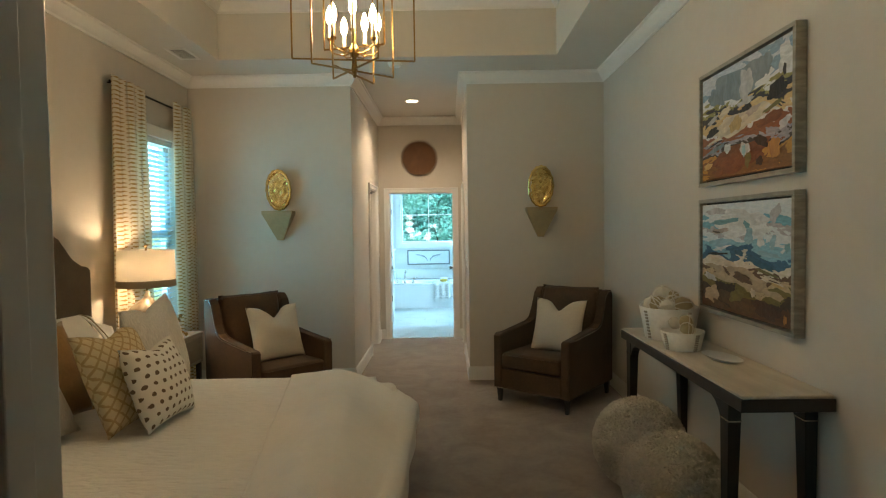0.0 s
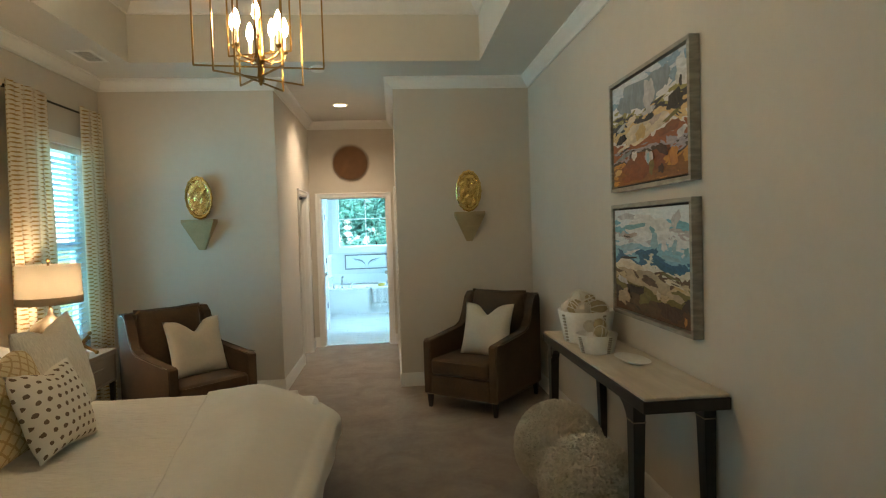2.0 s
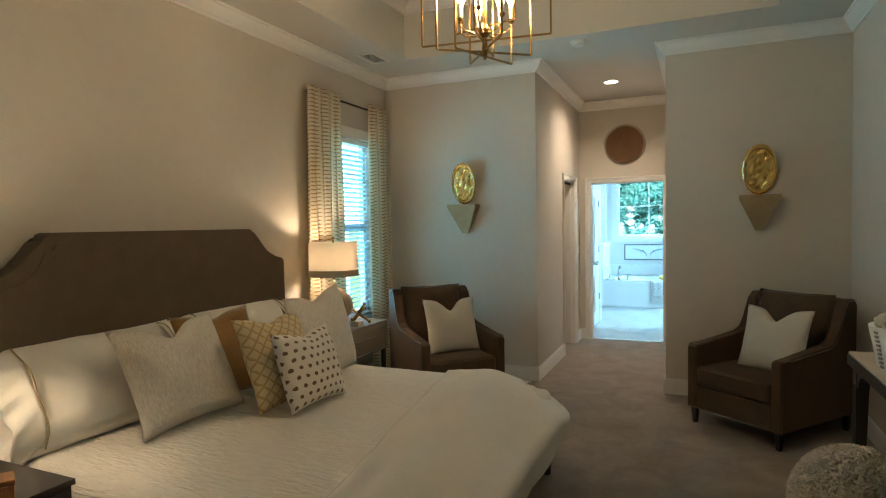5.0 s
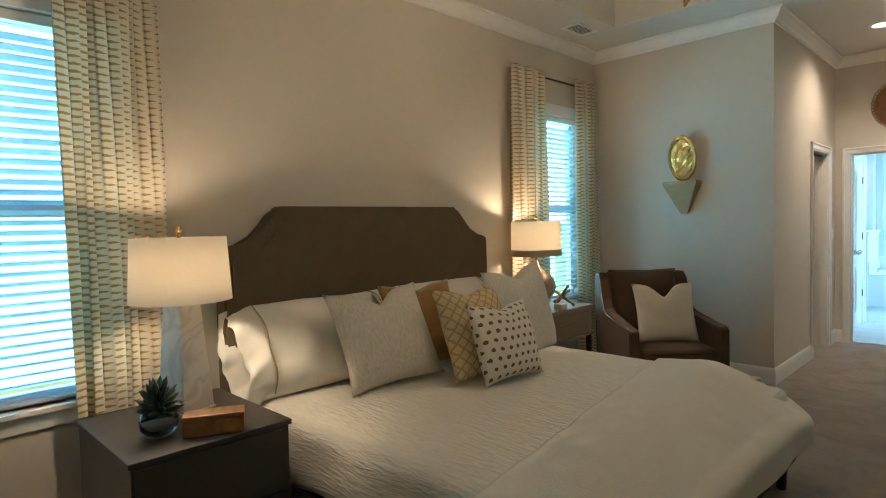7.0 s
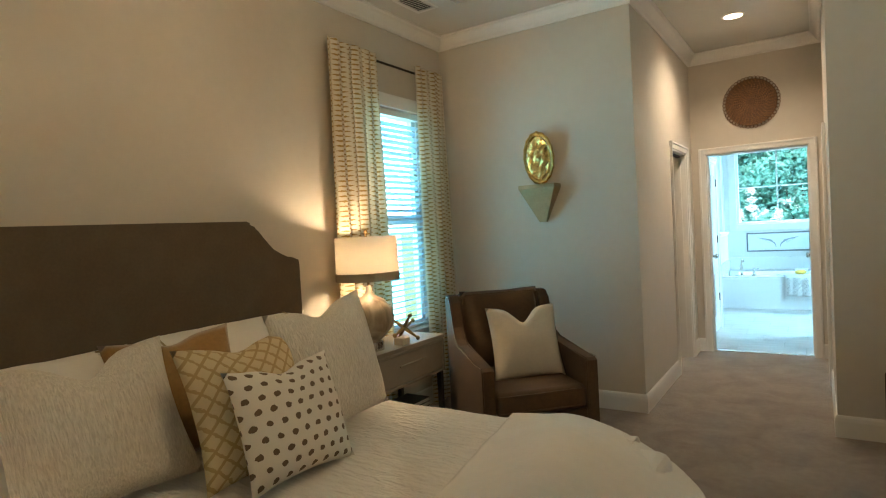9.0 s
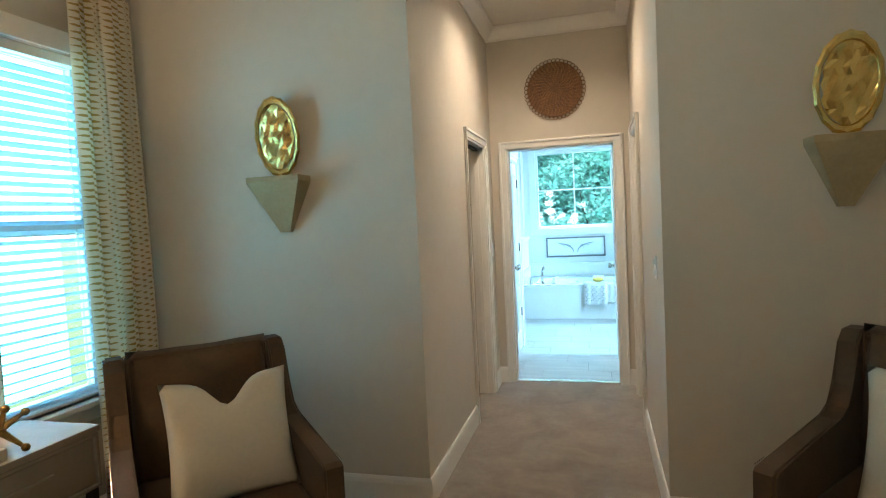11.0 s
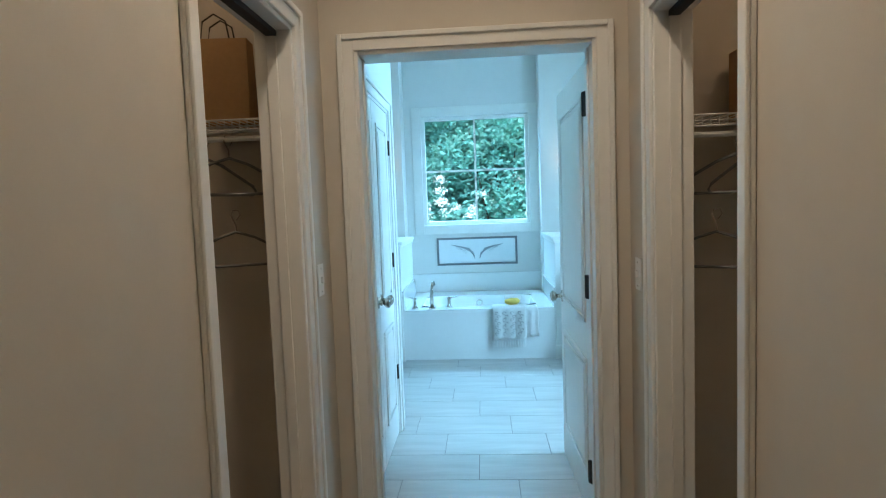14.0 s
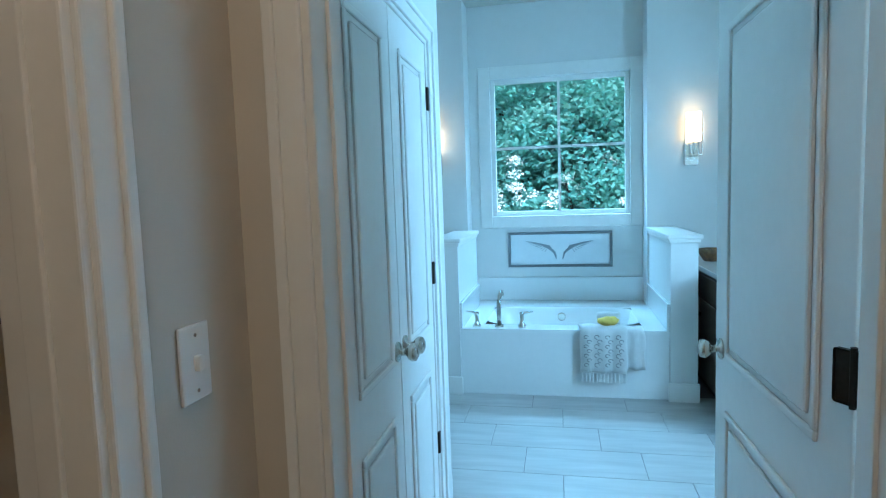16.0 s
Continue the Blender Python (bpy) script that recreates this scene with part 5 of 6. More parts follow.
console_bowl(pose(1.398, 3.34, 0.832), 0.175, 0.195, "large white ceramic bowl with stitched seams, full of balls", 11, 4)
console_bowl(pose(1.345, 3.01, 0.832), 0.118, 0.105, "small white ceramic bowl with stitched seams, holding balls", 4, 6)
dish = thing("dish", "shallow white oval ceramic dish", "dish", pose(1.435, 2.735, 0.832, 0, 0, 8))
db = lathe([(0, 0), (0.05, 0), (0.062, 0.004), (0.098, 0.020), (0.095, 0.022), (0.06, 0.008), (0, 0.006)], 32)
bmesh.ops.transform(db, matrix=Matrix.Diagonal((0.72, 1.45, 1, 1)), verts=db.verts)
part("dish_body", db, M_CERAMIC, dish, smooth=True)


# shaggy poufs
def pouf(m, r, seed, label):
    rnd = random.Random(seed)
    ob = thing("pouf", label, "pouf", m, "pair of poufs")
    bm = bmesh.new()
    bmesh.ops.create_icosphere(bm, subdivisions=4, radius=r * 0.945)
    part("core", bm, M_POUF, ob, smooth=True)
    bm = bmesh.new()
    n = 6800
    for i in range(n):
        z = 1 - 2 * (i + 0.5) / n
        a = i * 2.39996 + rnd.uniform(-0.3, 0.3)
        d = Vector((math.sqrt(1 - z * z) * math.cos(a), math.sqrt(1 - z * z) * math.sin(a), z))
        tang = d.cross(Vector((rnd.uniform(-1, 1), rnd.uniform(-1, 1), rnd.uniform(-1, 1)))).normalized()
        side = d.cross(tang)
        l, q = rnd.uniform(0.008, 0.020), rnd.uniform(0.0040, 0.0056)
        spine = (d * r * 0.93, d * (r * 0.96 + 0.014) + tang * l * 0.35, d * (r * 0.96 + rnd.uniform(0.015, 0.024)) + tang * l)
        rows = []
        for p, k in zip(spine, (0.8, 1.0, 0.75)):
            rows.append([bm.verts.new(p + (side * math.cos(h) + tang * math.sin(h)) * q * k) for h in (0.0, 2.094, 4.189)])
        for p, k in zip(rows, rows[1:]):
            for h in range(3):
                bm.faces.new((p[h], p[(h + 1) % 3], k[(h + 1) % 3], k[h]))
        bm.faces.new(rows[2])
    sh = part("shag", bm, M_POUF, ob, "looped cream wool shag")
    sh["kind"] = "stuff"
    return ob


pouf(pose(1.135, 3.10, 0.268), 0.254, 1, "round cream shaggy wool pouf on the carpet")
pouf(pose(1.14, 2.61, 0.252), 0.240, 2, "round cream shaggy wool pouf under the console table")


# paintings
def picture(m, w, h, art, label, strokes):
    """Faces -y, middle at the origin, back at y 0."""
    ob = thing("painting", label, "painting", m)
    d, t = 0.052, 0.022
    for a, b, c, e in ((-w / 2, w / 2, h / 2 - t, h / 2), (-w / 2, w / 2, -h / 2, -h / 2 + t), (-w / 2, -w / 2 + t, -h / 2 + t, h / 2 - t), (w / 2 - t, w / 2, -h / 2 + t, h / 2 - t)):
        part("frame_bar", box(a, b, -d, 0, c, e, 0.002), M_FRAMEWOOD, ob, "brushed silver wooden frame")
    part("liner", box(-w / 2 + t, w / 2 - t, -0.012, -0.004, -h / 2 + t, h / 2 - t), M_BLACK, ob)
    g = 0.012
    bm = bmesh.new()
    uv = bm.loops.layers.uv.new("UVMap")
    a, c = w / 2 - t - g, h / 2 - t - g
    v = [bm.verts.new(p) for p in ((-a, -0.042, -c), (a, -0.042, -c), (a, -0.042, c), (-a, -0.042, c), (-a, -0.011, -c), (a, -0.011, -c), (a, -0.011, c), (-a, -0.011, c))]
    for q in ((0, 1, 2, 3), (0, 4, 5, 1), (1, 5, 6, 2), (2, 6, 7, 3), (3, 7, 4, 0)):
        f = bm.faces.new([v[k] for k in q])
        for loop in f.loops:
            loop[uv].uv = ((loop.vert.co.x + a) / (2 * a), (loop.vert.co.z + c) / (2 * c))
    part("canvas", bm, art, ob, "painted canvas")
    for k, (u, v_, sw, sh, turn, colour) in enumerate(strokes):
        rr = random.Random(k * 7 + int(h * 100) + len(strokes))
        n = 48
        ph_ = [rr.uniform(0, 6.28) for _ in range(4)]
        ring_ = []
        for i in range(n):
            ang = 2 * math.pi * i / n
            ca, sa = math.cos(ang), math.sin(ang)
            rad = 1 / (abs(ca) ** 2.5 + abs(sa) ** 2.5) ** 0.4 * (1 + 0.20 * math.sin(2 * ang + ph_[0]) * math.sin(ang + ph_[1]) + 0.11 * math.sin(5 * ang + ph_[2]) + 0.05 * math.sin(11 * ang + ph_[3]) + rr.uniform(-0.03, 0.03))
            px, pz = sw * a * ca * rad, sh * c * sa * rad
            ct, st = math.cos(radians(turn)), math.sin(radians(turn))
            ring_.append((min(a, max(-a, (2 * u - 1) * a + px * ct - pz * st)), min(c, max(-c, (2 * v_ - 1) * c + px * st + pz * ct))))
        sb_ = bmesh.new()
        y_ = -0.0424 - 0.00035 * k
        mid = sb_.verts.new((sum(p[0] for p in ring_) / n, y_ - 0.0004, sum(p[1] for p in ring_) / n))
        vs = [sb_.verts.new((p[0], y_, p[1])) for p in ring_]
        for i in range(n):
            sb_.faces.new((mid, vs[i], vs[(i + 1) % n]))
        part("brush_stroke", sb_, PAINT[colour], ob)
    return ob


PAINT = {k: banded("oil_paint_" + k, tuple(q * 0.80 for q in c), tuple(min(0.8, q * 1.22) for q in c), sc_, 0.45, 0.35) for k, c, sc_ in (
    ("white", (0.60, 0.60, 0.60), (5, 5, 14)), ("cloud", (0.46, 0.45, 0.47), (7, 7, 7)), ("teal", (0.15, 0.33, 0.39), (5, 5, 16)), ("sky", (0.26, 0.42, 0.50), (4, 4, 11)), ("slate", (0.19, 0.24, 0.28), (9, 9, 5)),
    ("navy", (0.025, 0.11, 0.19), (6, 6, 12)), ("black", (0.016, 0.015, 0.016), (14, 14, 4)), ("maroon", (0.055, 0.024, 0.014), (8, 8, 8)), ("brown", (0.10, 0.05, 0.022), (6, 6, 12)), ("rust", (0.22, 0.065, 0.022), (5, 5, 12)),
    ("orange", (0.46, 0.20, 0.045), (10, 10, 4)), ("ochre", (0.50, 0.34, 0.14), (8, 8, 6)), ("cream", (0.58, 0.49, 0.37), (4, 4, 14)), ("beige", (0.42, 0.32, 0.21), (5, 5, 12)), ("olive", (0.17, 0.145, 0.045), (5, 5, 12)), ("pink", (0.42, 0.33, 0.29), (5, 5, 12)))}
COAST_SKY = [(0.50, 0.80, 0.60, 0.24, 0, "white"), (0.20, 0.93, 0.26, 0.06, 0, "cloud"), (0.30, 0.835, 0.34, 0.045, 3, "teal"), (0.60, 0.70, 0.085, 0.15, -14, "sky"), (0.57, 0.80, 0.07, 0.05, -20, "teal"), (0.24, 0.745, 0.22, 0.045, 4, "pink"), (0.20, 0.735, 0.10, 0.016, -4, "maroon"),
             (0.24, 0.63, 0.26, 0.075, 5, "sky"), (0.28, 0.585, 0.22, 0.026, 10, "white"), (0.84, 0.66, 0.045, 0.13, -22, "sky"), (0.72, 0.66, 0.07, 0.10, 10, "white"), (0.80, 0.555, 0.22, 0.04, -4, "sky"), (0.97, 0.62, 0.05, 0.06, 30, "teal"), (0.86, 0.88, 0.12, 0.10, 40, "cloud")]
COAST_LAND = [(0.5, 0.34, 0.60, 0.16, -4, "beige"), (0.5, 0.10, 0.60, 0.14, -4, "brown"), (0.24, 0.53, 0.27, 0.022, 2, "black"), (0.50, 0.555, 0.10, 0.05, -6, "navy"), (0.72, 0.475, 0.28, 0.060, -13, "navy"), (0.28, 0.455, 0.32, 0.060, -4, "cream"), (0.16, 0.405, 0.18, 0.040, -4, "beige"), (0.80, 0.405, 0.22, 0.022, -8, "olive"), (0.83, 0.355, 0.20, 0.040, -8, "cream"), (0.90, 0.315, 0.12, 0.022, -8, "ochre"), (0.86, 0.345, 0.10, 0.010, -6, "brown"),
              (0.13, 0.30, 0.16, 0.06, -8, "cloud"), (0.54, 0.33, 0.20, 0.075, -8, "brown"), (0.36, 0.37, 0.09, 0.035, -30, "brown"), (0.16, 0.14, 0.19, 0.15, 6, "beige"), (0.86, 0.24, 0.18, 0.055, -6, "beige"), (0.48, 0.17, 0.16, 0.10, 12, "olive"), (0.66, 0.22, 0.05, 0.07, -30, "cream"), (0.78, 0.10, 0.26, 0.13, -8, "maroon"), (0.30, 0.05, 0.20, 0.06, -8, "brown"), (0.97, 0.06, 0.03, 0.07, -12, "orange")]
HILLS_SKY = [(0.5, 0.82, 0.60, 0.26, 0, "slate"), (0.5, 0.47, 0.60, 0.16, 5, "cream"), (0.5, 0.16, 0.60, 0.22, 4, "rust"), (0.55, 0.78, 0.14, 0.26, -8, "cloud"), (0.95, 0.84, 0.12, 0.22, -6, "white"), (0.76, 0.86, 0.14, 0.16, -10, "slate"), (0.20, 0.76, 0.22, 0.14, -14, "slate"), (0.30, 0.60, 0.14, 0.07, 14, "cream"), (0.16, 0.57, 0.14, 0.05, 16, "cloud"),
             (0.56, 0.62, 0.18, 0.05, 4, "cloud"), (0.88, 0.62, 0.17, 0.13, 10, "black"), (0.94, 0.74, 0.03, 0.09, 0, "black"), (0.16, 0.455, 0.15, 0.08, 8, "black"), (0.56, 0.56, 0.12, 0.05, 6, "black")]
HILLS_MID = [(0.45, 0.45, 0.14, 0.12, 10, "ochre"), (0.64, 0.52, 0.14, 0.06, 8, "pink"), (0.85, 0.50, 0.18, 0.035, 12, "olive"), (0.80, 0.405, 0.25, 0.08, 8, "rust"), (0.22, 0.37, 0.22, 0.03, 8, "cream"), (0.20, 0.335, 0.20, 0.015, 9, "black"), (0.20, 0.28, 0.24, 0.04, 8, "slate"), (0.95, 0.34, 0.10, 0.07, 20, "cloud")]
HILLS_LOW = [(0.36, 0.26, 0.08, 0.08, 0, "white"), (0.56, 0.22, 0.11, 0.10, -10, "cloud"), (0.55, 0.20, 0.04, 0.10, 6, "sky"), (0.73, 0.25, 0.14, 0.08, -20, "maroon"), (0.35, 0.07, 0.34, 0.07, 5, "rust"), (0.86, 0.17, 0.11, 0.15, -14, "orange"), (0.10, 0.13, 0.11, 0.06, 6, "ochre"), (0.60, 0.11, 0.06, 0.13, -24, "olive"), (0.72, 0.08, 0.07, 0.07, 0, "maroon")]


picture(pose(E - 0.001, 2.793, 2.07, 0, 0, -90), 0.955, 0.65, M_ART1, "framed abstract landscape of red hills under a blue sky", HILLS_SKY + HILLS_MID + HILLS_LOW)
picture(pose(E - 0.001, 2.793, 1.345, 0, 0, -90), 0.955, 0.65, M_ART2, "framed abstract seaside landscape with clouds and brown rocks", COAST_SKY + COAST_LAND)


# wall brackets with gold trays
def wall_bracket(x):
    ob = thing("wall_shelf", "tapered stone-coloured bracket shelf on the wall", "wall shelf", pose(x, N - 0.001, 1.43), "pair of wall shelves")
    bm = bmesh.new()
    lo, hi = (-0.028, 0.028, -0.03, 0.0), (-0.148, 0.148, -0.135, 0.0)
    rows = []
    for (a, b, c, d), z in ((lo, 0.0), (hi, 0.262), (hi, 0.29)):
        rows.append([bm.verts.new(p) for p in ((a, c, z), (b, c, z), (b, d, z), (a, d, z))])
    for p, q in zip(rows, rows[1:]):
        for i in range(4):
            bm.faces.new((p[i], p[(i + 1) % 4], q[(i + 1) % 4], q[i]))
    bm.faces.new(rows[0]), bm.faces.new(rows[-1])
    part("bracket", bm, M_SHELF, ob)
    tr = thing("gold_tray", "oval hammered gold tray leaning on the wall shelf", "tray", pose(x, N - 0.030, 1.722, 97, 0, 0), "pair of gold trays")
    n = 48
    rim, bed_ = bmesh.new(), bmesh.new()
    rings = []
    for r, y in ((1.0, 0.0), (1.0, 0.004), (0.93, 0.012), (0.84, 0.010), (0.80, 0.002), (0.80, -0.001)):
        ringv = []
        for i in range(n):
            a = 2 * math.pi * i / n
            k = r + (0.020 * math.cos(16 * a) if r > 0.9 else 0)
            ringv.append(rim.verts.new((0.128 * k * math.cos(a), 0.205 + 0.205 * k * math.sin(a), y)))
        rings.append(ringv)
    for p, q in zip(rings, rings[1:]):
        for i in range(n):
            rim.faces.new((p[i], p[(i + 1) % n], q[(i + 1) % n], q[i]))
    part("rim", rim, M_GOLD, tr, "scalloped gold rim")
    grid = {}
    rr = random.Random(int(x * 10) + 50)
    for j in range(-5, 6):
        for i in range(-4, 5):
            px, py = i / 4.0 + (0.125 if j % 2 else 0), j / 5.0
            q = math.hypot(px, py)
            if q > 1.02:
                px, py = px / q, py / q
            grid[i, j] = bed_.verts.new((0.128 * 0.80 * px, 0.205 + 0.205 * 0.80 * py, 0.0012 + rr.uniform(0, 0.011)))
    for j in range(-5, 5):
        for i in range(-4, 4):
            q = [grid[i, j], grid[i + 1, j], grid[i + 1, j + 1], grid[i, j + 1]]
            for tri in ((q[0], q[1], q[2]), (q[0], q[2], q[3])):
                if (tri[1].co - tri[0].co).cross(tri[2].co - tri[0].co).length > 1e-6:
                    bed_.faces.new(tri)
    part("hammered_bed", bed_, M_GOLD, tr)


wall_bracket(-1.62)
wall_bracket(0.965)

# woven basket above the bathroom door
bk = thing("wall_basket", "round woven brown rattan basket hung above the door", "basket", pose(-0.335, HN - 0.002, 2.49, 90, 0, 0))
for i in range(13):
    r = 0.012 + i * 0.0172
    part("coil", tube([(r * math.cos(a * 0.2618), r * math.sin(a * 0.2618), 0.055 - 0.05 * (i / 13) ** 0.5 + 0.012) for a in range(25)], 0.0088, 6), M_BASKET, bk)
sb_ = bmesh.new()
for i in range(2, 13):
    r = 0.012 + i * 0.0172
    k = 10 + i * 3
    for a in [j * 2 * math.pi / k + 0.3 * (i % 2) for j in range(k)]:
        zc = 0.055 - 0.05 * (i / 13) ** 0.5 + 0.0215
        tube([((r - 0.010) * math.cos(a), (r - 0.010) * math.sin(a), zc - 0.006), (r * math.cos(a + 0.02), r * math.sin(a + 0.02), zc), ((r + 0.010) * math.cos(a + 0.04), (r + 0.010) * math.sin(a + 0.04), zc - 0.006)], 0.0026, 4, sb_)
part("stitching", sb_, M_BOXWOOD, bk, "pale split-cane stitches")["kind"] = "stuff"
sc = bmesh.new()
for i in range(44):
    a = i * 2 * math.pi / 44
    tube([(0.236 * math.cos(a) + 0.016 * math.cos(t), 0.236 * math.sin(a) + 0.016 * math.sin(t), 0.014) for t in [k * 0.785 for k in range(9)]], 0.003, 4, sc)
part("looped_edge", sc, M_BASKET, bk)
part("backing", lathe([(0, 0.0), (0.225, 0.0), (0.225, 0.006), (0, 0.052)], 32), M_BASKET, bk)

# chandelier
chd = thing("chandelier", "antique gold open-frame chandelier with seven lit candle bulbs", "chandelier", pose(-0.42, 2.78, 0))
for k, (w, zb, zt, turn) in enumerate(((0.31, 2.390, 2.94, 8), (0.235, 2.335, 2.98, 38), (0.235, 2.345, 2.98, -52), (0.20, 2.315, 2.96, 68), (0.165, 2.455, 2.90, -14), (0.22, 2.375, 2.92, 98))):
    c, s = math.cos(radians(turn)), math.sin(radians(turn))
    pts = [(w * c, w * s), (-w * c, -w * s)]
    fr = bmesh.new()
    for p, q in (((*pts[0], zb), (*pts[0], zt)), ((*pts[1], zb), (*pts[1], zt)), ((*pts[0], zb), (*pts[1], zb)), ((*pts[0], zt), (*pts[1], zt))):
        tube([p, q], 0.0055, 4, fr, True)
    part("cage_frame", fr, M_BRASS, chd)
part("stem", lathe([(0, 2.30), (0.006, 2.30), (0.016, 2.34), (0.010, 2.40), (0.028, 2.42), (0.028, 2.44), (0.012, 2.47), (0.010, 3.40), (0, 3.40)], 14), M_BRASS, chd)
part("canopy", lathe([(0, TRAY_Z), (0.065, TRAY_Z), (0.062, TRAY_Z - 0.02), (0.015, TRAY_Z - 0.035), (0.009, 3.39), (0, 3.39)], 24), M_BRASS, chd)
for i in range(7):
    a, r = i * 2 * math.pi / 7 + 0.35, 0.125
    dx, dy = math.cos(a), math.sin(a)
    zb = 2.50 if i % 2 else 2.475
    arm = part("arm", tube([(0.01 * dx, 0.01 * dy, 2.43), (0.05 * dx, 0.05 * dy, 2.415), (0.10 * dx, 0.10 * dy, 2.425), (r * dx, r * dy, 2.445), (r * dx, r * dy, zb)], 0.0045, 7), M_BRASS, chd)
    part("candle_cup", lathe([(0, zb - 0.01), (0.012, zb - 0.008), (0.016, zb + 0.004), (0, zb + 0.005)], 12, pose(r * dx, r * dy, 0)), M_BRASS, arm)
    part("candle_sleeve", lathe([(0, zb + 0.004), (0.0095, zb + 0.004), (0.0095, zb + 0.075), (0, zb + 0.075)], 10, pose(r * dx, r * dy, 0)), M_CANDLE, arm)
    part("bulb", lathe([(0, zb + 0.075), (0.009, zb + 0.078), (0.019, zb + 0.105), (0.016, zb + 0.135), (0.005, zb + 0.165), (0, zb + 0.172)], 14, pose(r * dx, r * dy, 0)), M_BULB, arm, smooth=True)


# ---------- bathroom things ----------
TX, TXE, TY = -1.07, 0.345, 10.85
tub = thing("bathtub", "white built-in bathtub with deck, apron and wall splash", "bathtub")
part("apron", box(TX, TXE, TY, TY + 0.03, 0.0, 0.445, 0.003), M_PANEL, tub, "white tub apron panel")
deck = ring(TX, TXE, TY - 0.012, BYC, 0.445, 0.475, TX + 0.16, TXE - 0.16, TY + 0.14, BYC - 0.10)
part("deck", deck, M_TUB, tub)
part("alcove_deck", box(AX0, AX1, BYC, BYW, 0.445, 0.475), M_TUB, tub)
basin = bmesh.new()
rows = []
for s, z in ((1.0, 0.476), (0.97, 0.46), (0.92, 0.30), (0.84, 0.12), (0.70, 0.08), (0.0, 0.075)):
    cx, cy, hx, hy = (TX + TXE) / 2, (TY + 0.14 + BYC - 0.10) / 2, (TXE - TX - 0.32) / 2 * s, (BYC - TY - 0.24) / 2 * s
    rows.append([basin.verts.new((cx + hx * max(-1, min(1, 1.25 * math.cos(a))), cy + hy * max(-1, min(1, 1.25 * math.sin(a))), z)) for a in [k * math.pi / 16 for k in range(32)]])
for p, q in zip(rows, rows[1:]):
    for i in range(32):
        basin.faces.new((p[i], p[(i + 1) % 32], q[(i + 1) % 32], q[i]))
part("basin", basin, M_TUB, tub, smooth=True)
part("splash", box(AX0, AX1, BYW - 0.02, BYW - 0.001, 0.475, 0.68, 0.004), M_TUB, tub)
for a, b in ((TX, TX + 0.02), (TXE - 0.02, TXE)):
    part("side_splash", box(a, b, TY - 0.012, BYC, 0.475, 0.66, 0.006), M_TUB, tub)
part("overflow", lathe([(0, 0), (0.034, 0), (0.034, 0.006), (0.028, 0.010), (0, 0.011)], 24, pose(-0.36, BYC - 0.118, 0.40, 90, 0, 0)), M_CHROME, tub)
for name, a, b in (("wall_half_west", -1.24, TX), ("wall_half_east", TXE, 0.515)):
    structure(name, box(a, b, TY - 0.03, BYC, 0, 1.09), M_BATHWALL, "pale half wall at the end of the tub", "half wall")
    structure("trim_cap", box(a - 0.025, b + 0.025, TY - 0.055, BYC, 1.09, 1.12, 0.006), M_TRIM, "white cap on the half wall", "cap")
    structure("trim_under_cap", box(a - 0.012, b + 0.012, TY - 0.042, BYC, 1.065, 1.0895, 0.004), M_TRIM, "small moulding under the cap", "moulding")
    structure("baseboard", box(a - 0.013, b + 0.013, TY - 0.044, TY - 0.0305, 0, 0.13, 0.004), M_TRIM, "white baseboard on the half wall", "baseboard")

# faucet set
fc = thing("tub_faucet", "chrome roman tub faucet with two lever handles", "faucet", pose(-0.80, TY + 0.07, 0.475) @ Matrix.Scale(1.12, 4))
part("spout", tube([(0, 0, 0), (0, 0, 0.15), (0.005, 0.01, 0.19), (0.01, 0.04, 0.215), (0.01, 0.085, 0.212), (0.01, 0.115, 0.185)], [0.016, 0.014, 0.013, 0.013, 0.013, 0.014], 12), M_CHROME, fc, smooth=True)
part("flange", lathe([(0, 0), (0.03, 0), (0.028, 0.012), (0, 0.014)], 20), M_CHROME, fc)
for x in (-0.145, 0.145):
    h = part("handle", lathe([(0, 0), (0.027, 0), (0.025, 0.012), (0.014, 0.030), (0.013, 0.075), (0.018, 0.09), (0, 0.098)], 16, pose(x, 0, 0)), M_CHROME, fc, smooth=True)
    part("lever", tube([(x, 0, 0.085), (x + (0.03 if x > 0 else -0.03), 0, 0.093), (x + (0.07 if x > 0 else -0.07), 0.004, 0.098)], [0.008, 0.007, 0.005], 8), M_CHROME, h)

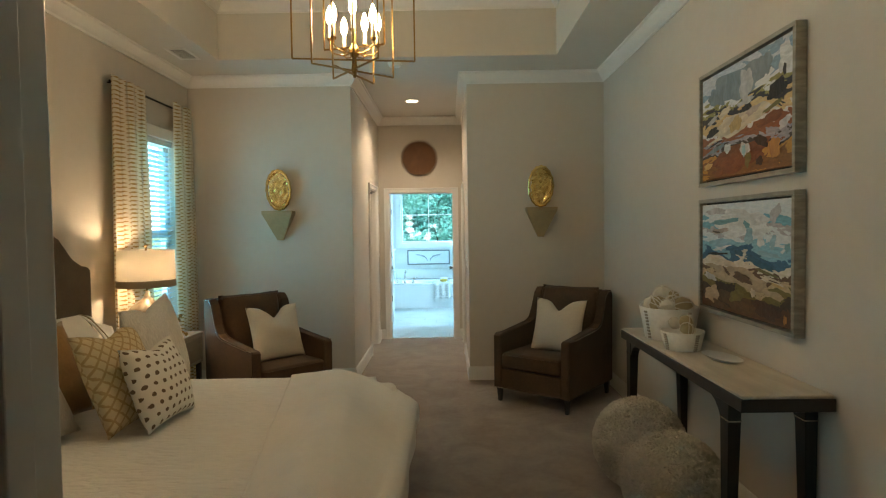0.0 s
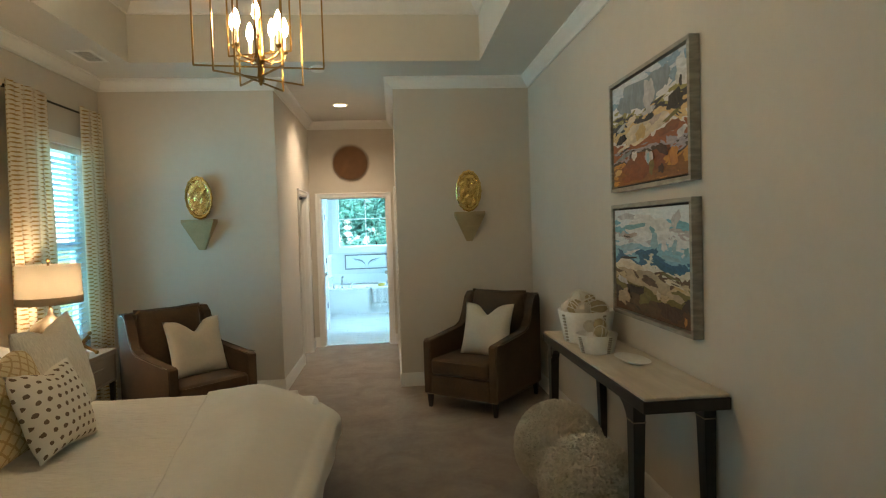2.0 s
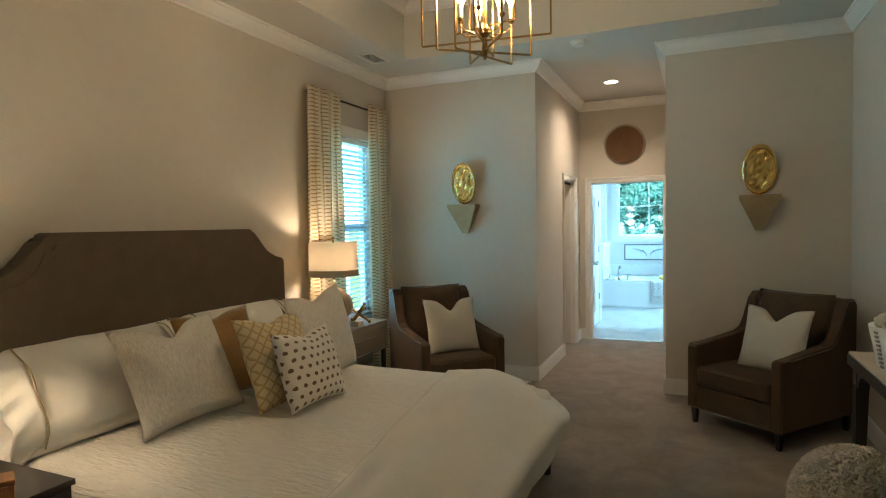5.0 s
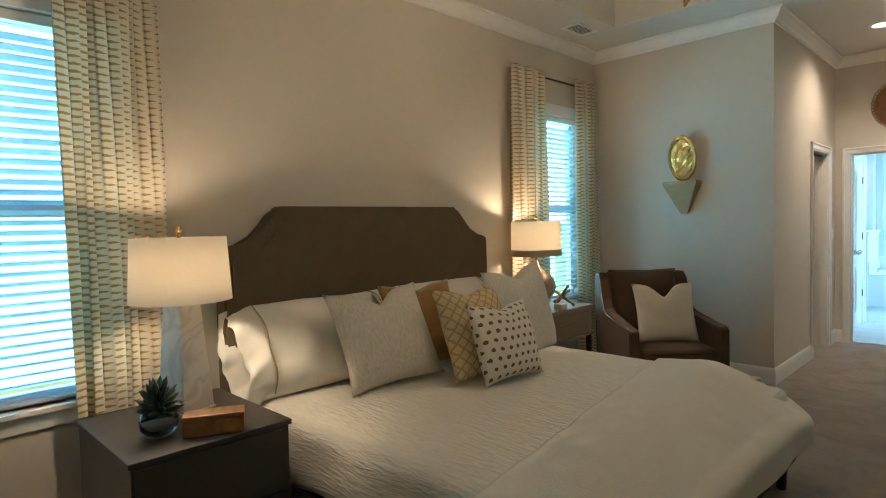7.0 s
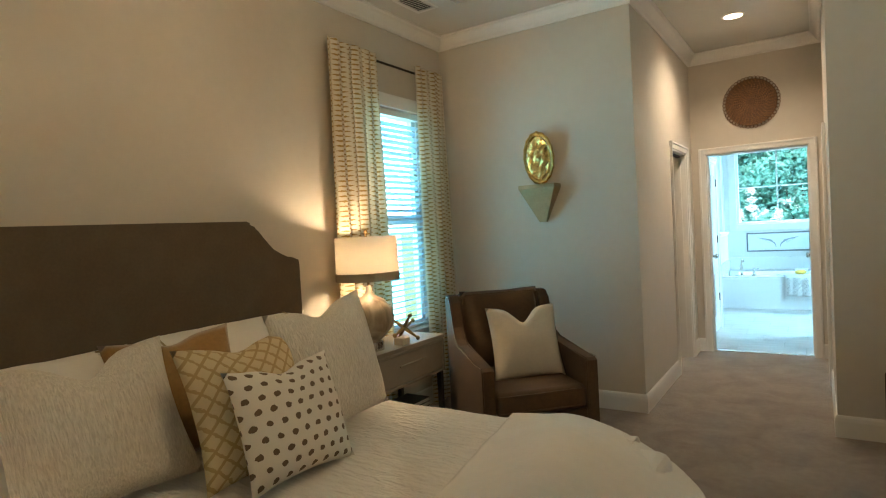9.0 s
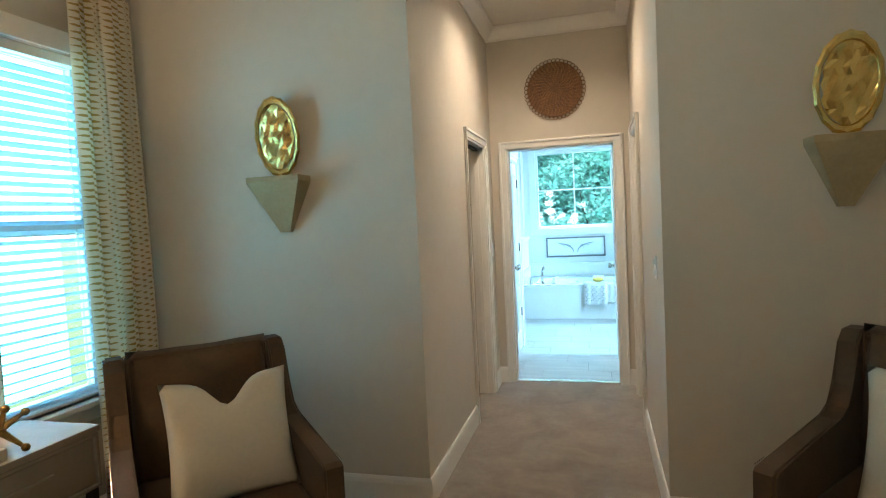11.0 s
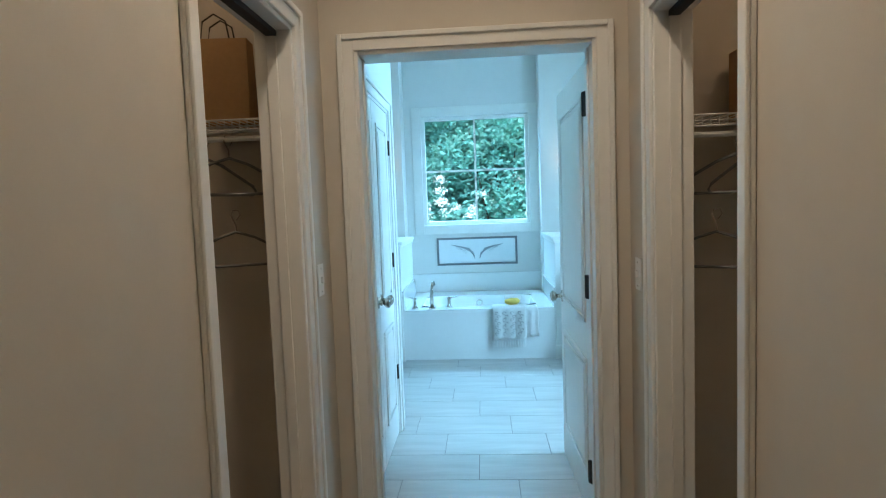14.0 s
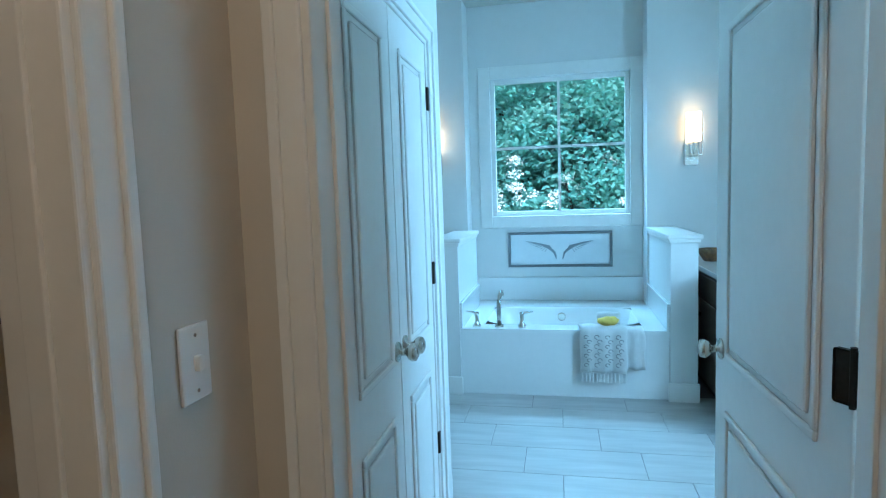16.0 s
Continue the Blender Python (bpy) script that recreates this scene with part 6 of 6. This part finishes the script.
# towels over the tub edge
def hung_towel(name, x0, x1, top, low, y, material, label, seed, fringe=0):
    ob = thing(name, label, "towel")
    bm = bmesh.new()
    n, rows_ = 16, []
    prof = [(y + 0.16, top - 0.02), (y + 0.10, top + 0.004), (y + 0.03, top + 0.006), (y - 0.005, top + 0.002), (y - 0.022, top - 0.02)] + [(y - 0.026 - 0.006 * k / 8, top - 0.02 - (top - 0.02 - low) * k / 8) for k in range(1, 9)]
    for j, (py, pz) in enumerate(prof):
        rows_.append([bm.verts.new((x0 + (x1 - x0) * i / n + 0.004 * math.sin(j + seed), py - 0.008 * math.sin(i * 1.1 + seed) * min(1, j / 6), pz + 0.004 * math.sin(i * 0.8 + seed))) for i in range(n + 1)])
    for p, q in zip(rows_, rows_[1:]):
        for i in range(n):
            bm.faces.new((p[i], p[i + 1], q[i + 1], q[i]))
    c = part("cloth", bm, material, ob, smooth=True)
    mod = c.modifiers.new("thickness", "SOLIDIFY")
    mod.thickness = 0.010
    for i in range(fringe):
        x = x0 + (x1 - x0) * (i + 0.5) / fringe
        part("tassel", tube([(x, y - 0.034, low + 0.004), (x + 0.003, y - 0.036, low - 0.03), (x, y - 0.035, low - 0.062)], [0.004, 0.006, 0.008], 6), material, c)
    return ob


hung_towel("bath_towel", -0.02, 0.18, 0.482, 0.215, TY - 0.012, M_TOWEL, "white folded terry towel hung over the tub edge", 2)
lace = hung_towel("fringed_towel", -0.24, 0.07, 0.496, 0.19, TY - 0.022, M_TOWEL, "white patterned hand towel with a fringe over the tub edge", 5, 13)
lp = bmesh.new()
for k in range(7):
    for i in range(4):
        x, z = -0.20 + 0.07 * i + 0.02 * (k % 2), 0.44 - k * 0.032
        tube([(x + 0.015 * math.cos(a * 0.7), TY - 0.064, z + 0.011 * math.sin(a * 0.7) * (1.0 + 0.3 * (i % 2))) for a in range(8)], 0.0022, 4, lp)
part("raised_pattern", lp, M_GROUT, lace.children[0], "pale grey lacy figure")
roll = thing("rolled_towel", "small rolled white washcloths on the tub edge", "towel", pose(-0.04, TY + 0.10, 0.512))
part("cloth", tube([(-0.075, 0, 0.03), (0, 0.005, 0.032), (0.075, 0, 0.03)], 0.038, 14), M_TOWEL, roll, smooth=True)
sp = thing("sponge", "yellow natural bath sponge on the towels", "sponge", pose(-0.045, TY + 0.035, 0.512))
sb = bmesh.new()
bmesh.ops.create_icosphere(sb, subdivisions=3, radius=0.045)
for v in sb.verts:
    v.co *= 1 + 0.25 * noise.noise(v.co * 40)
    v.co = Vector((v.co.x * 1.6, v.co.y * 0.8, v.co.z * 0.7 + 0.02))
part("sponge_body", sb, M_YELLOW, sp, smooth=True)

# framed print under the window
pr = thing("framed_print", "wide framed print of a pair of grey wings", "picture", pose(-0.37, BYW - 0.001, 0.925))
pw, ph = 0.895, 0.310
for a, b, c, d in ((-pw / 2, pw / 2, ph / 2 - 0.022, ph / 2), (-pw / 2, pw / 2, -ph / 2, -ph / 2 + 0.022), (-pw / 2, -pw / 2 + 0.022, -ph / 2 + 0.022, ph / 2 - 0.022), (pw / 2 - 0.022, pw / 2, -ph / 2 + 0.022, ph / 2 - 0.022)):
    part("frame_bar", box(a, b, -0.028, 0, c, d, 0.003), M_PRINTFRAME, pr, "grey wooden frame")
part("paper", box(-pw / 2 + 0.022, pw / 2 - 0.022, -0.010, -0.002, -ph / 2 + 0.022, ph / 2 - 0.022), M_GREYPRINT, pr)
for s in (-1, 1):
    wing = bmesh.new()
    for k in range(9):
        a = k / 8
        tube([(s * (0.03 + 0.02 * a), -0.0115, -0.06 + 0.05 * a), (s * (0.09 + 0.10 * a), -0.0115, 0.055 - 0.02 * (1 - a)), (s * (0.13 + 0.16 * a), -0.0115, 0.045 + 0.03 * a - 0.07 * (1 - a))], [0.006, 0.005, 0.002], 5, wing)
    tube([(s * 0.028, -0.0115, -0.085), (s * 0.045, -0.0115, -0.02)], [0.004, 0.010], 5, wing)
    part("printed_wing", wing, M_PRINTINK, pr, "grey inked wing")


# sconces on the back wall
def sconce(x):
    ob = thing("wall_sconce", "satin nickel wall sconce with white glass shade, lit", "wall lamp", pose(x, BYC - 0.001, 1.70), "pair of wall sconces")
    part("backplate", box(-0.055, 0.055, -0.018, 0, -0.10, 0.08, 0.005), M_CHROME, ob)
    part("arm", tube([(0, -0.015, -0.02), (0, -0.07, -0.03), (0, -0.085, 0.02), (0, -0.085, 0.10)], 0.008, 8), M_CHROME, ob)
    for dx in (-0.062, 0.062):
        part("side_bar", box(dx - 0.004, dx + 0.004, -0.089, -0.081, -0.02, 0.26, 0.001), M_CHROME, ob)
    part("crossbar", box(-0.066, 0.066, -0.090, -0.080, -0.028, -0.02, 0.001), M_CHROME, ob)
    part("glass_shade", lathe([(0, 0.08), (0.050, 0.08), (0.056, 0.10), (0.056, 0.30), (0.053, 0.30), (0.053, 0.10), (0, 0.09)], 24, pose(0, -0.085, 0)), M_SCONCE, ob, "glowing white glass")


sconce(0.66)
sconce(-1.40)

# vanity beside the tub
van = thing("vanity_cabinet", "dark wood bathroom vanity cabinet with white counter", "cabinet", pose(1.2, 10.7, 0))
part("body", box(-0.60, 0.60, -0.20, 1.04, 0.09, 0.85, 0.003), M_VANITY, van)
part("toe_kick", box(-0.55, 0.60, -0.20, 1.04, 0, 0.09), M_BLACK, van)
part("counter", box(-0.625, 0.60, -0.22, 1.045, 0.8505, 0.885, 0.005), M_TUB, van, "white counter")
for k in range(2):
    y0 = -0.17 + k * 0.61
    dd = part("cabinet_door", box(-0.615, -0.5995, y0, y0 + 0.58, 0.12, 0.66, 0.003), M_VANITY, van)
    part("knob", lathe([(0, 0), (0.012, 0), (0.015, 0.02), (0, 0.026)], 12, pose(-0.615, y0 + (0.53 if k == 0 else 0.05), 0.55, 0, -90, 0)), M_CHROME, dd)
    part("drawer_front", box(-0.615, -0.5995, y0, y0 + 0.58, 0.68, 0.83, 0.003), M_VANITY, van)
vb = thing("vanity_bowl", "small brown woven bowl on the vanity counter", "bowl", pose(0.72, 11.35, 0.885))
part("bowl_body", lathe([(0, 0), (0.05, 0), (0.085, 0.05), (0.09, 0.09), (0.082, 0.09), (0.075, 0.05), (0, 0.012)], 24), M_BASKET, vb, smooth=True)
bin_ = thing("hamper", "white laundry hamper standing beside the vanity", "hamper", pose(0.80, 10.22, 0))
hb_ = box(-0.17, 0.17, -0.15, 0.15, 0, 0.40, 0.02)
part("basket", hb_, M_TRIM, bin_)
part("lid", box(-0.178, 0.178, -0.158, 0.158, 0.4005, 0.425, 0.008), M_TRIM, bin_)


# ---------- closets ----------
def wire_shelf(x0, x1, y0, y1, z, label):
    ob = thing("wire_shelf", label, "shelf")
    rail = part("rail", tube([(x0, 0, 0), (x1, 0, 0)], 0.0035, 6), M_WIRE, ob)
    for k, (y, zz) in enumerate(((y0, z), (y0, z - 0.035), (y1, z), ((y0 + y1) / 2, z))):
        r_ = rail if k == 0 else new("rail", rail.data)
        r_.parent, r_.matrix_local = ob, pose(0, y, zz)
    part("hanging_rod", tube([(x0, y0 + 0.03, z - 0.06), (x1, y0 + 0.03, z - 0.06)], 0.009, 8), M_WIRE, ob)
    k = int((x1 - x0) / 0.026)
    wire = part("cross_wire", tube([(0, y1, z + 0.002), (0, y0, z + 0.002), (0, y0 - 0.002, z - 0.035)], 0.0016, 4), M_WIRE, ob)
    for i in range(k + 1):
        w_ = wire if i == 0 else new("cross_wire", wire.data)
        w_.parent, w_.matrix_local = ob, pose(x0 + (x1 - x0) * i / k, 0, 0)
    for x in (x0 + 0.40, x1 - 0.36) if x0 < 0 else (x0 + 0.36, x1 - 0.40):
        part("brace", tube([(x, y0 + 0.01, z - 0.03), (x, y1, z - 0.30)], 0.004, 6), M_WIRE, ob)
    return ob


wire_shelf(-2.38, HL - 0.125, 7.46, HN - 0.006, 1.745, "white coated wire closet shelf with hanging rod")
wire_shelf(HR + 0.125, 1.78, 7.46, HN - 0.006, 1.690, "white coated wire closet shelf with hanging rod")


for x in (-1.65, 0.95):
    cl = thing("closet_light", "small round glowing ceiling globe in the closet", "ceiling light", pose(x, 6.9, CEIL))
    part("base", lathe([(0, 0), (0.07, 0), (0.065, -0.025), (0, -0.028)], 24), M_TRIM, cl)
    part("globe", lathe([(0, -0.155), (0.05, -0.145), (0.078, -0.10), (0.07, -0.05), (0.05, -0.027), (0, -0.027)], 24), M_CLOSETBULB, cl, smooth=True)


def hanger(x, turn, z=1.676, y=7.49):
    ob = thing("clothes_hanger", "grey plastic clothes hanger hanging empty", "hanger", pose(x, y, z, 0, 0, turn), "empty hangers")
    part("hook", tube([(0.004, 0, -0.012), (0.018, 0, 0.006), (0.012, 0, 0.022), (-0.008, 0, 0.022), (-0.014, 0, 0.004), (0, 0, -0.03), (0, 0, -0.06)], 0.0028, 6), M_CHROME, ob)
    part("body", tube([(0, 0, -0.055), (-0.06, 0, -0.075), (-0.19, 0, -0.145), (-0.205, 0, -0.165), (-0.19, 0, -0.178), (0.19, 0, -0.178), (0.205, 0, -0.165), (0.19, 0, -0.145), (0.06, 0, -0.075), (0, 0, -0.055)], 0.0055, 6), M_HANGER, ob)


for x, turn in ((-1.16, 35), (-1.24, 62), (-1.46, 78), (-1.62, 84), (0.52, -40), (0.58, -68), (0.70, -80), (0.82, -86)):
    hanger(x, turn, 1.676 if x < 0 else 1.621)
for x, turn in ((-1.20, 22), (0.50, -25)):
    hanger(x, turn, 1.42 if x < 0 else 1.365, 7.60)
bag = thing("paper_bag", "brown kraft paper shopping bag on the closet shelf", "bag", pose(-1.23, 7.62, 1.750, 0, 0, 6))
bb = box(-0.115, 0.115, -0.055, 0.055, 0, 0.30, 0.002)
for v in bb.verts:
    if v.co.z > 0.2:
        v.co.y *= 0.75
        v.co.x *= 0.96
part("bag_body", bb, M_KRAFT, bag)
part("folded_flap", box(-0.114, 0.114, -0.062, -0.056, 0.0, 0.09, 0.001), M_KRAFT, bag)
for s in (-1, 1):
    part("handle", tube([(-0.05, s * 0.035, 0.298), (-0.04, s * 0.035, 0.36), (0, s * 0.035, 0.385), (0.04, s * 0.035, 0.36), (0.05, s * 0.035, 0.298)], 0.003, 6), M_BRONZE, bag)
cb = thing("cardboard_box", "brown cardboard box standing on the closet shelf", "box", pose(0.72, 7.62, 1.695))
part("carton", box(-0.13, 0.13, -0.10, 0.10, 0, 0.24, 0.003), M_KRAFT, cb)
part("flap", box(-0.13, 0.13, -0.108, -0.101, 0.0, 0.07, 0.001), M_KRAFT, cb)


# ---------- outdoors ----------
def leaf_cloud(name, centre, radii, count, size, material, parent, seed, label=""):
    rnd = random.Random(seed)
    verts, faces = [], []
    for _ in range(count):
        d = Vector((rnd.gauss(0, 1), rnd.gauss(0, 1), rnd.gauss(0, 1))).normalized() * rnd.random() ** 0.4
        p = Vector(centre) + Vector((d.x * radii[0], d.y * radii[1], d.z * radii[2]))
        a = Vector((rnd.uniform(-1, 1), rnd.uniform(-1, 1), rnd.uniform(-0.6, 0.6))).normalized()
        b = a.cross(Vector((rnd.uniform(-1, 1), rnd.uniform(-1, 1), rnd.uniform(-1, 1)))).normalized()
        s = size * rnd.uniform(0.6, 1.3)
        i = len(verts)
        verts += [p, p + a * s * 0.5 + b * s * 0.28, p + a * s, p + a * s * 0.5 - b * s * 0.28]
        faces.append((i, i + 1, i + 2, i + 3))
    me = bpy.data.meshes.new(name)
    me.from_pydata([tuple(v) for v in verts], [], faces)
    me.materials.append(material)
    ob = new(name, me)
    ob.parent = parent
    ob["kind"] = "stuff"
    if label:
        ob["label"] = label
    return ob


def tree(x, y, h, seed, bloom):
    rnd = random.Random(seed)
    ob = thing("tree", "leafy flowering tree outside the bathroom window" if bloom else "leafy green tree outside the house", "tree", pose(x, y, -0.25))
    part("trunk", tube([(0, 0, 0), (0.05, 0.03, h * 0.3), (-0.02, 0.05, h * 0.6), (0.04, 0, h * 0.9)], [0.13, 0.10, 0.07, 0.03], 10), M_BARK, ob)
    for k in range(6):
        a = k * 1.1 + rnd.random()
        z = h * (0.3 + 0.09 * k)
        part("limb", tube([(0, 0.04, z), (0.5 * math.cos(a), 0.5 * math.sin(a), z + 0.35), (1.0 * math.cos(a), 1.0 * math.sin(a), z + 0.8)], [0.05, 0.035, 0.012], 7), M_BARK, ob)
    leaf_cloud("crown", (0, 0, h * 0.62), (1.35, 1.1, h * 0.42), 12500, 0.105, M_TREELEAF, ob, seed)
    for k in range(9):
        a = rnd.uniform(0, 6.28)
        leaf_cloud("leaf_clump", (1.1 * math.cos(a), 0.9 * math.sin(a), h * rnd.uniform(0.3, 0.95)), (0.5, 0.45, 0.4), 700, 0.11, M_TREELEAF, ob, seed * 20 + k)
    if bloom:
        for k in range(34):
            a = rnd.uniform(3.5, 5.9)
            leaf_cloud("blossom", (1.30 * math.cos(a), 1.28 * math.sin(a), rnd.uniform(1.25, 2.10)), (0.10, 0.08, 0.07), 70, 0.035, M_BLOOM, ob, seed * 50 + k, "cluster of white blossom")
    return ob


for x, y, h, seed, bloom in ((-0.9, 15.2, 4.6, 1, True), (0.7, 15.4, 4.4, 2, True), (-2.4, 16.2, 4.8, 3, True), (2.3, 16.0, 5.0, 4, True), (-0.2, 17.4, 6.0, 5, False), (-3.6, 18.0, 6.2, 6, False), (3.4, 18.2, 6.0, 7, False), (1.6, 18.4, 6.4, 8, False), (-1.8, 18.6, 6.4, 9, False)):
    tree(x, y, h, seed, bloom)
for x, y in ((-1.9, 14.35), (0.2, 14.2), (2.2, 14.4)):
    sh = thing("shrub", "tall dense leafy shrub outside the bathroom window", "shrub", pose(x, y, -0.25), "shrubs outside the bathroom")
    for k in range(5):
        part("stem", tube([(0.12 * (k - 2), 0, 0), (0.20 * (k - 2), 0.1, 1.4), (0.34 * (k - 2), 0.05, 2.9)], [0.03, 0.022, 0.01], 6), M_BARK, sh)
    leaf_cloud("crown", (0, 0, 2.0), (1.35, 0.42, 1.9), 9000, 0.085, M_TREELEAF, sh, int(x * 10) + 60)
    for k in range(9):
        leaf_cloud("leaf_clump", (math.sin(k * 2.1) * 0.95, -0.25, 0.6 + 0.36 * k), (0.42, 0.22, 0.34), 420, 0.08, M_TREELEAF, sh, int(x * 10) + 80 + k)
    for k in range(10):
        leaf_cloud("blossom", (math.sin(k * 2.7 + x) * 1.05, -0.42, 1.35 + 0.10 * (k % 6)), (0.10, 0.06, 0.07), 60, 0.035, M_BLOOM, sh, int(x * 10) + 120 + k, "cluster of white blossom")
house = thing("neighbour_house", "grey sided neighbouring house with a dark roof", "house", pose(-13, 2, -0.25))
part("wall", box(-3, 3, -6, 6, 0, 2.9), M_SIDING, house)
part("roof", prism([(-3.5, 2.9), (3.5, 2.9), (0, 5.2)], -6.5, 6.5), M_ROOF, house)
for y in (-4, -1.2, 1.6, 4.4):
    w_ = part("window", box(3.0, 3.03, y - 0.5, y + 0.5, 0.9, 2.2), M_BLACK, house)
    part("frame", ring(3.005, 3.05, y - 0.56, y + 0.56, 2.2, 2.26, 3.01, 3.01, y, y), M_TRIM, w_)

# ---------- bathroom floor tiles ----------
tile_me = None
rnd = random.Random(12)
row = 0
y = 7.865
while y < TY - 0.03:
    x = -2.40 - 0.61 + (0.0, 0.405, 0.20)[row % 3] + 0.01
    while x < 1.8:
        a, b = max(x, -2.395), min(x + 0.607, 1.795)
        if b - a > 0.03:
            full = b - a > 0.6
            if full and tile_me:
                t_ = new("tile", tile_me)
                t_.parent = bathfloor
            else:
                t_ = part("tile", box(-(b - a) / 2, (b - a) / 2, -0.151, 0.151, -0.008, 0, 0.0015, segments=1), M_TILE, bathfloor)
                if full:
                    tile_me = t_.data
            t_.matrix_local = pose((a + b) / 2, y + 0.1525, rnd.uniform(0.0, 0.0006))
        x += 0.610
    y += 0.305
    row += 1
